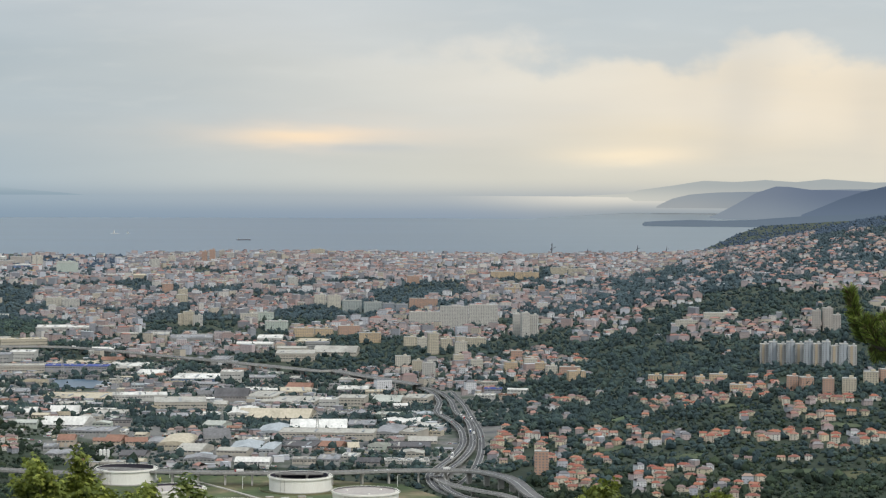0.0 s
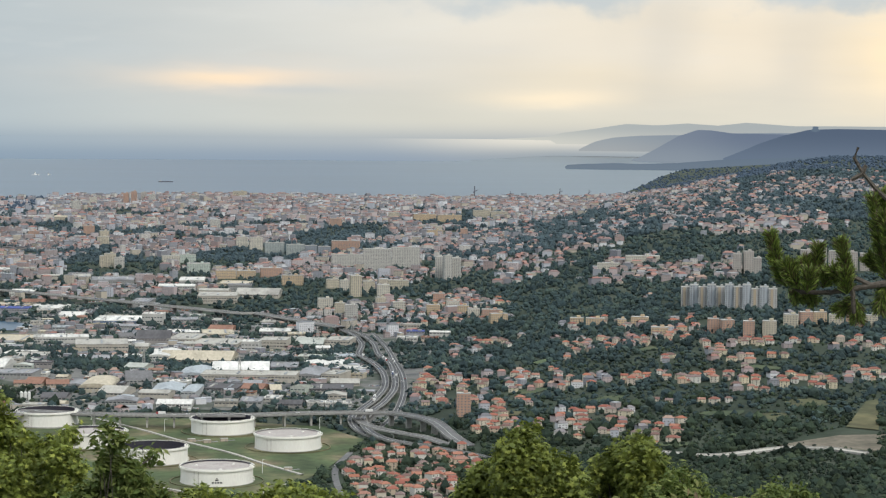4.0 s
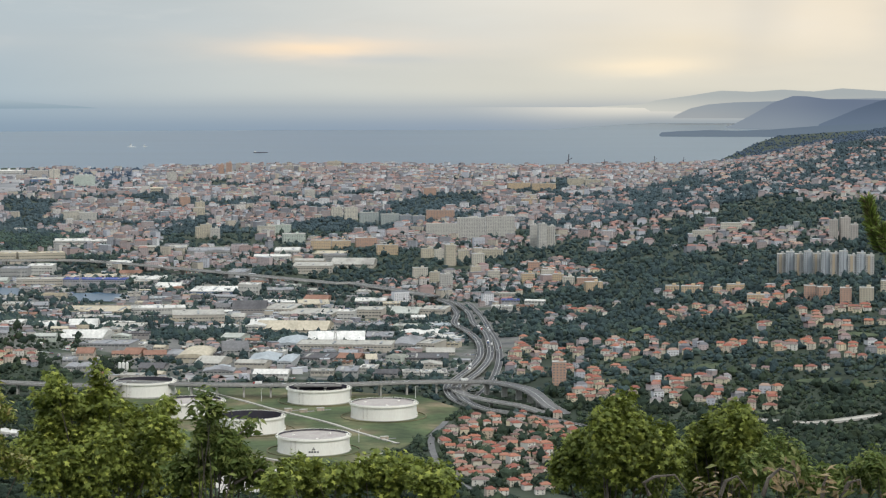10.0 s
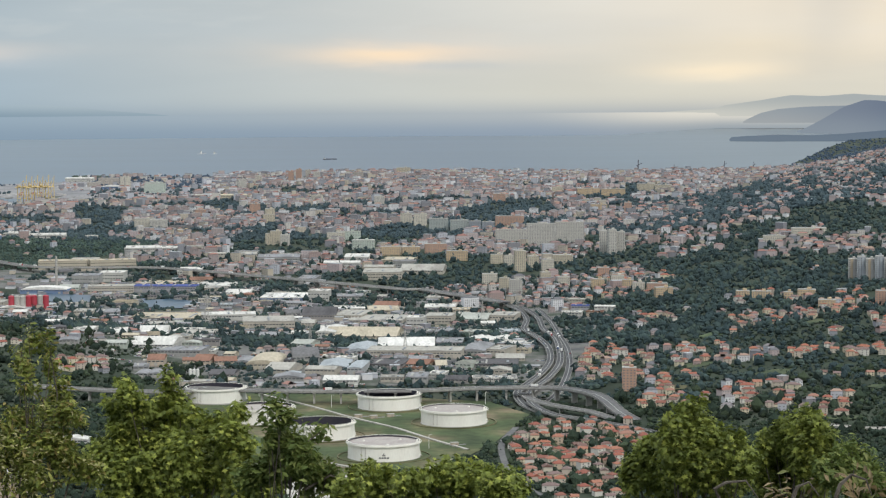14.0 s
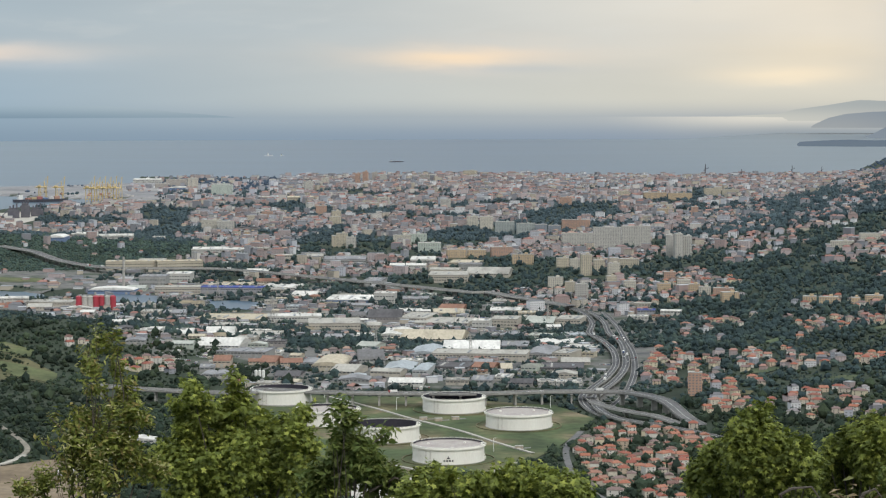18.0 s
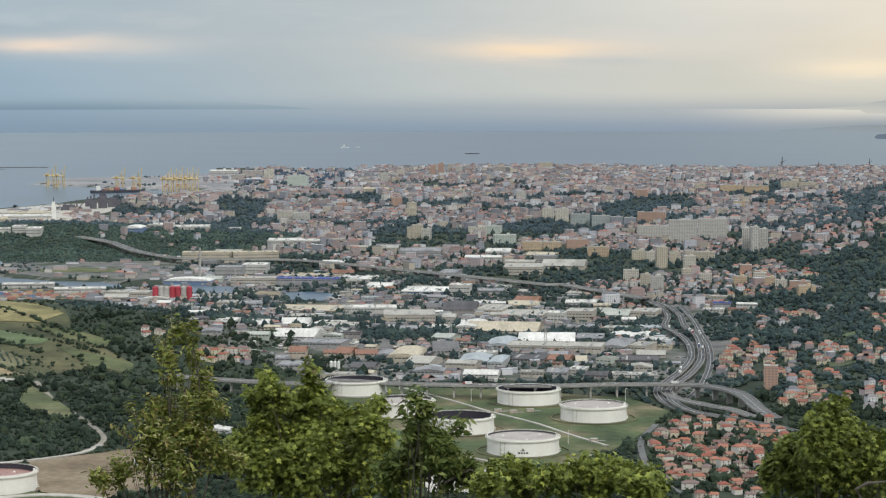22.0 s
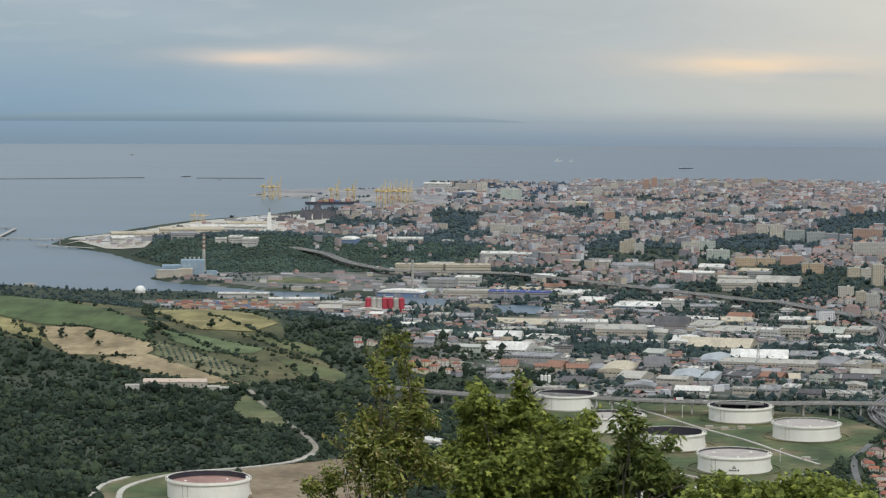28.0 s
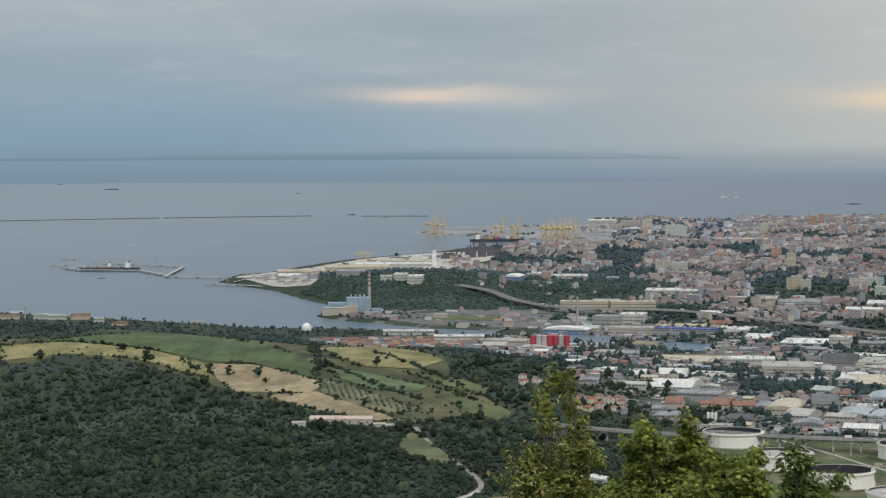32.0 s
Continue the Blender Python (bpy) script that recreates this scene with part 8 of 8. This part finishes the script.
def foliage(lobes, n, size, kind, seed, hollow=0.55, gaps=0.0, spray=9):
    """Leaves in sprays that stand out from the lobes (centre, radius): each spray shares a direction, with gaps between."""
    r = np.random.default_rng(seed)
    rad = np.array([q[1] for q in lobes])
    m = max(1, n // spray)
    pick = r.choice(len(lobes), m, p=rad ** 2 / (rad ** 2).sum())
    way = r.normal(size=(m, 3))
    way[:, 2] = np.where(r.random(m) < 0.6, np.abs(way[:, 2]), way[:, 2])
    way /= np.linalg.norm(way, axis=1)[:, None]
    tip = np.array([q[0] for q in lobes])[pick] + way * (rad[pick] * (hollow + (1.05 - hollow) * r.random(m) ** 0.45))[:, None]
    if gaps:
        f = 9.0 / max(0.05, rad.mean())
        wob = np.sin(tip[:, 0] * f + 1) + np.sin(tip[:, 1] * f * 0.9 + 2) + np.sin(tip[:, 2] * f * 1.1)
        tip, way = tip[wob < 1.8 - gaps], way[wob < 1.8 - gaps]
        m = len(tip)
    axis = way * 0.8 + np.array([0, 0, 0.35]) + r.normal(0, 0.35, (m, 3))
    axis /= np.linalg.norm(axis, axis=1)[:, None]
    face = way * 0.55 + np.array([0, 0, 0.6]) + r.normal(0, 0.3, (m, 3))
    n = m * spray
    along = np.repeat(axis, spray, 0)
    at = np.repeat(tip, spray, 0) + along * (size * r.uniform(-2.6, 1.2, n))[:, None] + r.normal(0, size * 0.75, (n, 3))
    up = np.repeat(face, spray, 0) + r.normal(0, 0.28, (n, 3))
    up /= np.linalg.norm(up, axis=1)[:, None]
    fore = along + r.normal(0, 0.6, (n, 3)) - np.array([0, 0, 0.3])
    side = np.cross(fore, up)
    side /= np.linalg.norm(side, axis=1)[:, None]
    fore = np.cross(up, side)
    v, f = leaf_shape(kind)
    s = (size * r.uniform(0.6, 1.2, n))[:, None, None]
    p = at[:, None] + s * (v[None, :, 0, None] * side[:, None] + v[None, :, 1, None] * fore[:, None] + v[None, :, 2, None] * up[:, None])
    return p.reshape(-1, 3), (f[None] + (np.arange(n) * len(v))[:, None, None]).reshape(-1, 3)


def near_tree(name, label, d, foot, rows, n, leaf, kind, mat, seed, gaps=0.0, hollow=0.5, deep=0.35, stems=(), scale=1.0, category="tree", seeds=0):
    """rows: (turn, slope, radius in hundredths of a degree's width) of the crown's lobes at d metres."""
    r = np.random.default_rng(seed)
    lobes, main = [], []
    for turn, slope, rad in rows:
        m = rad * 1.1 / 4200 * d
        c = sight(turn, slope, d + r.uniform(-deep, deep))
        main.append((c, m))
        lobes.append((c, m * 0.72))
        for _ in range(6):
            way = r.normal(size=3)
            way /= np.linalg.norm(way)
            way[2] = abs(way[2]) * 0.9 if r.random() < 0.7 else way[2]
            lobes.append((c + way * m * r.uniform(0.55, 0.85), m * r.uniform(0.2, 0.36)))
    x, y = spot(foot, d)
    root = Vector((x, y, height_at(x, y) - 0.2))
    base = tagged(new(name), label, category)
    base.location = root
    low = Vector(min((q[0] for q in lobes), key=lambda q: q[2]))
    crown_z = sum(q[0][2] for q in lobes) / len(lobes)
    fork = Vector((x, y, low.z - 0.9))
    thick = 0.05 * scale
    mid = (root + fork) / 2 + Vector((0.05, 0.08, 0))
    part("trunk", tube([Vector(), mid - root, fork - root], [thick * 1.5, thick * 1.2, thick], 10), BARK, base)
    for c, m in main:
        c = Vector(c)
        bend = fork.lerp(c, 0.5) + Vector((r.normal(0, 0.05), r.normal(0, 0.05), -0.05))
        part("limb", tube([fork - root, bend - root, c - root, c - root + Vector((0, 0, m * 0.8))], [min(thick * 0.6, 0.1 * m), min(thick * 0.35, 0.06 * m), min(thick * 0.2, 0.03 * m), 0.003], 6), BARK, base)
    for line in stems:
        pts = [Vector(sight(t, s, d)) - root for t, s in line]
        part("twig", tube(pts, [0.012 * (1 - 0.8 * k / (len(pts) - 1)) for k in range(len(pts))], 5), BARK, base)
    v, f = foliage(lobes, n, leaf, kind, seed, hollow, gaps)
    ob = new("leaves", mesh_of("leaves", v - np.array(root), f, mat))
    ob.parent = base
    tagged(ob, kind="stuff")
    if seeds:
        v, f = foliage([(q, m * 1.05) for q, m in lobes], seeds, 0.021, "leaf", seed + 50, 0.85, 0.0, 3)
        pods = new("seed_foliage", mesh_of("seed_foliage", v - np.array(root), f, SEED_PALE))
        pods.parent = base
        tagged(pods, "pale yellow-green seed clusters", kind="stuff")
    return base


near_tree("maple_tree", "dense bright green maple crown below the viewpoint", 22.0, -4.6,
          [(-4.83, -0.1246, 13), (-4.81, -0.1299, 15), (-5.85, -0.1272, 12), (-5.79, -0.1332, 22), (-6.06, -0.1379, 22), (-5.52, -0.1393, 26), (-4.90, -0.1359, 22), (-4.57, -0.1384, 24), (-4.29, -0.1420, 16), (-5.11, -0.1442, 36), (-5.93, -0.1475, 32), (-4.30, -0.1481, 34), (-3.75, -0.1470, 28), (-3.13, -0.1411, 14), (-3.31, -0.1435, 10), (-3.41, -0.1531, 36), (-6.34, -0.1558, 26), (-5.67, -0.1561, 45), (-4.85, -0.1563, 50), (-4.03, -0.1566, 50), (-3.07, -0.1568, 26), (-6.62, -0.1629, 26), (-5.95, -0.1680, 60), (-4.86, -0.1684, 70), (-3.76, -0.1687, 70), (-2.94, -0.1690, 50), (-2.67, -0.1744, 46)],
          25000, 0.040, "maple", MAPLE_LEAF, 1)
near_tree("seed_tree", "slender tree with sparse small leaves and pale seeds", 19.0, -8.3,
          [(-8.13, -0.1037, 12), (-7.73, -0.1074, 12), (-7.60, -0.1123, 18), (-8.06, -0.1109, 20), (-8.34, -0.1167, 20), (-8.27, -0.1215, 18), (-7.60, -0.1206, 20), (-8.21, -0.1287, 14), (-7.95, -0.1288, 14), (-7.34, -0.1267, 14), (-7.41, -0.1326, 20), (-7.75, -0.1384, 20), (-7.28, -0.1398, 22), (-7.01, -0.1423, 18), (-8.22, -0.1418, 28), (-8.56, -0.1393, 16), (-8.70, -0.1464, 22), (-9.19, -0.1407, 8), (-9.00, -0.1443, 9), (-9.41, -0.1496, 7), (-9.20, -0.1526, 9), (-8.37, -0.1525, 38), (-7.56, -0.1481, 30), (-7.70, -0.1552, 40), (-8.78, -0.1619, 40), (-8.11, -0.1670, 60), (-7.16, -0.1627, 40), (-9.45, -0.1687, 30), (-9.86, -0.1708, 22), (-6.69, -0.1653, 25)],
          9000, 0.030, "leaf", SEED_LEAF, 2, 0.3, 0.3, 0.25,
          [[(-7.71, -0.1720), (-7.55, -0.1457), (-7.48, -0.1314), (-7.66, -0.1098)], [(-7.55, -0.1409), (-8.01, -0.1288), (-8.34, -0.1167), (-8.19, -0.1037)], [(-8.64, -0.1620), (-8.90, -0.1463), (-9.29, -0.1389)], [(-8.51, -0.1644), (-9.11, -0.1545), (-9.50, -0.1484)]],
          seeds=1300)
near_tree("ash_sapling", "dark green sapling with feathered sprigs", 17.0, -2.2,
          [(-2.24, -0.1372, 11), (-2.45, -0.1425, 14), (-2.11, -0.1437, 18), (-2.38, -0.1509, 18), (-2.11, -0.1534, 24), (-1.84, -0.1571, 28), (-1.42, -0.1487, 9), (-1.22, -0.1499, 8), (-1.56, -0.1547, 14), (-2.11, -0.1643, 45), (-1.56, -0.1644, 30), (-1.02, -0.1669, 18), (-0.74, -0.1713, 14), (-2.67, -0.1690, 40), (-1.43, -0.1722, 40)],
          5200, 0.036, "leaf", DARK_LEAF, 3, 0.1, 0.3, 0.2, [[(-1.91, -0.1740), (-2.11, -0.1546), (-2.24, -0.1358)], [(-1.91, -0.1643), (-1.49, -0.1535), (-1.17, -0.1495)], [(-1.57, -0.1741), (-0.95, -0.1681), (-0.67, -0.1699)]])
near_tree("bush", "yellow-green leafy bush at the slope's edge", 15.0, 1.5,
          [(-0.05, -0.1658, 13), (-0.26, -0.1694, 20), (0.36, -0.1683, 16), (0.91, -0.1707, 24), (1.60, -0.1695, 20), (2.01, -0.1659, 18), (2.15, -0.1632, 10), (2.70, -0.1683, 20), (3.25, -0.1707, 25), (-0.47, -0.1757, 30), (0.36, -0.1748, 38), (1.32, -0.1749, 38), (2.29, -0.1734, 38), (3.25, -0.1748, 38), (3.55, -0.1762, 28)],
          6500, 0.030, "maple", MAPLE_LEAF, 4, category="bush")
near_tree("round_tree", "dark green bushy tree below the viewpoint", 21.0, 7.7,
          [(7.96, -0.1383, 12), (7.69, -0.1420, 18), (8.03, -0.1443, 22), (7.35, -0.1493, 26), (7.90, -0.1516, 36), (8.45, -0.1551, 30), (6.94, -0.1578, 30), (6.60, -0.1614, 24), (7.49, -0.1601, 45), (8.31, -0.1648, 45), (6.53, -0.1699, 40), (7.36, -0.1722, 60), (8.93, -0.1526, 14), (9.00, -0.1586, 22), (9.07, -0.1646, 28), (8.59, -0.1725, 48)],
          11500, 0.040, "maple", ROUND_LEAF, 5)
near_tree("round_tree", "green bushy tree with a rounded crown on the slope", 23.0, 10.3,
          [(10.49, -0.1438, 16), (10.15, -0.1475, 20), (10.70, -0.1485, 24), (9.82, -0.1536, 28), (10.36, -0.1546, 36), (10.97, -0.1545, 26), (11.11, -0.1604, 24), (9.96, -0.1620, 40), (10.64, -0.1642, 45), (9.54, -0.1597, 22), (9.69, -0.1693, 45), (10.51, -0.1720, 48)],
          10500, 0.042, "maple", ROUND_LEAF, 6)
near_tree("shrub", "dark shrub with small leaves on the slope", 18.0, 12.0,
          [(11.65, -0.1542, 12), (11.52, -0.1591, 22), (11.86, -0.1602, 22), (11.59, -0.1651, 34), (12.14, -0.1661, 24), (11.19, -0.1688, 35), (12.00, -0.1721, 40), (12.68, -0.1726, 30)],
          4600, 0.030, "leaf", DARK_LEAF, 7, category="shrub")
near_tree("shrub", "dark pointed shrub at the wood's edge", 20.0, 14.4,
          [(13.75, -0.1582, 8), (13.82, -0.1617, 16), (13.96, -0.1653, 22), (14.42, -0.1638, 18), (13.76, -0.1702, 34), (14.43, -0.1710, 40), (14.83, -0.1696, 24), (13.15, -0.1733, 28)],
          4200, 0.033, "leaf", DARK_LEAF, 8, category="shrub")
near_tree("dry_plant", "wilting brown-leaved plant in front of the trees", 11.0, 11.0,
          [(11.70, -0.1667, 7), (11.95, -0.1698, 7), (8.76, -0.1732, 9), (8.59, -0.1720, 6), (10.51, -0.1715, 9), (10.71, -0.1734, 9), (12.75, -0.1701, 9), (12.82, -0.1740, 8), (11.60, -0.1740, 10), (13.38, -0.1713, 10), (13.20, -0.1752, 9), (9.96, -0.1760, 10), (12.41, -0.1756, 8), (13.60, -0.1750, 8)],
          140, 0.034, "leaf", DRY_LEAF, 9, 0.0, 0.1, 0.2, [[(8.53, -0.1793), (8.39, -0.1740), (8.66, -0.1713), (9.14, -0.1704), (9.44, -0.1779)], [(11.26, -0.1785), (11.39, -0.1712), (11.66, -0.1670), (12.00, -0.1690), (12.14, -0.1757)], [(10.24, -0.1788), (10.37, -0.1727), (10.64, -0.1705), (10.89, -0.1762)], [(12.68, -0.1791), (12.71, -0.1731), (12.81, -0.1687)], [(13.16, -0.1789), (13.29, -0.1723), (13.56, -0.1707), (13.63, -0.1762)]], 0.5, "plant")


# pine branch reaching in from a tree on the right
PINE_D = 7.0
base = tagged(new("pine_tree"), "pine with green needle tufts and bare twigs", "pine tree")
x, y = spot(20.5, PINE_D)
root = Vector((x, y, height_at(x, y) - 0.2))
base.location = root

# tufts: where each begins and ends
PINE_TUFTS = [(13.88, -0.0689, 13.66, -0.0538), (14.02, -0.0743, 13.77, -0.0633), (14.33, -0.0754, 14.01, -0.0656), (14.66, -0.0764, 14.49, -0.064),
              (14.76, -0.0717, 14.79, -0.0587), (14.42, -0.0754, 14.69, -0.0807), (14.26, -0.0742, 14.33, -0.0801), (15.52, -0.0707, 15.31, -0.0562),
              (15.49, -0.0754, 15.16, -0.068), (15.49, -0.0773, 15.45, -0.0691), (15.71, -0.0808, 15.31, -0.0849), (15.71, -0.0815, 15.74, -0.0878),
              (16.31, -0.0629, 16.03, -0.0376), (16.38, -0.0699, 16.16, -0.05), (16.31, -0.0676, 16.0, -0.063), (16.36, -0.0746, 16.27, -0.084), (14.93, -0.0752, 15.05, -0.0692),
              (16.5, -0.06, 16.3, -0.045), (16.45, -0.05, 16.25, -0.036), (14.1, -0.074, 14.2, -0.066), (14.55, -0.077, 14.6, -0.069)]
PINE_TWIGS = [[(17.2, -0.062), (16.61, -0.0416), (16.1, -0.0336), (15.8, -0.0273), (15.6, -0.0213), (15.69, -0.0168)], [(15.8, -0.0273), (15.88, -0.0241)],
              [(15.82, -0.0278), (15.54, -0.0302)], [(15.62, -0.0757), (15.66, -0.086)], [(17.0, -0.068), (16.31, -0.0629)], [(17.0, -0.07), (16.38, -0.0699)], [(16.1, -0.0745), (15.55, -0.07)]]


def pine_point(turn, slope, off=0.0):
    return Vector(sight(turn, slope, PINE_D + off)) - root


part("trunk", tube([(0, 0, 0), (0.03, 0, 2.0), (0.0, 0.05, 4.0), (0.05, 0, 5.2)], [0.09, 0.075, 0.055, 0.02], 10), BARK, base)
BRANCH = [(20.5, -0.055), (18.5, -0.062), (17.0, -0.072), (16.27, -0.0735), (15.7, -0.0755), (15.1, -0.0775), (14.4, -0.0775), (13.95, -0.0725)]
part("branch", tube([pine_point(*q) for q in BRANCH], [0.028, 0.02, 0.013, 0.010, 0.008, 0.007, 0.006, 0.003], 8), BARK, base)
for line in PINE_TWIGS:
    part("dead_twig", tube([pine_point(*q) for q in line], [0.009 * (1 - 0.6 * k / len(line)) for k in range(len(line))], 6), BARK, base)
r = np.random.default_rng(4)
for t0, s0, t1, s1 in PINE_TUFTS:
    off = r.uniform(-0.06, 0.06)
    a, b = pine_point(t0, s0, off), pine_point(t1, s1, off)
    part("twig", tube([a, a.lerp(b, 0.6), b], [0.006, 0.005, 0.002], 5), BARK, base)
    n = 900
    t = r.uniform(-0.1, 1.0, n)
    axis = np.array((b - a).normalized())
    way = r.normal(size=(n, 3))
    way -= (way @ axis)[:, None] * axis
    way /= np.linalg.norm(way, axis=1)[:, None]
    way = way * 0.75 + axis * r.uniform(0.35, 1.1, n)[:, None]
    way /= np.linalg.norm(way, axis=1)[:, None]
    p = np.array(a) + t[:, None] * np.array(b - a)
    long = r.uniform(0.022, 0.038, n)[:, None]
    side = np.cross(way, r.normal(size=(n, 3)))
    side /= np.linalg.norm(side, axis=1)[:, None]
    side *= 0.0018
    v = np.stack([p - side, p + side, p + way * long + side * 0.4, p + way * long - side * 0.4], 1).reshape(-1, 3)
    ob = new("needle_tuft", mesh_of("needle_tuft", v, np.arange(4 * n).reshape(-1, 4), NEEDLE))
    ob.parent = base
    tagged(ob, kind="stuff")
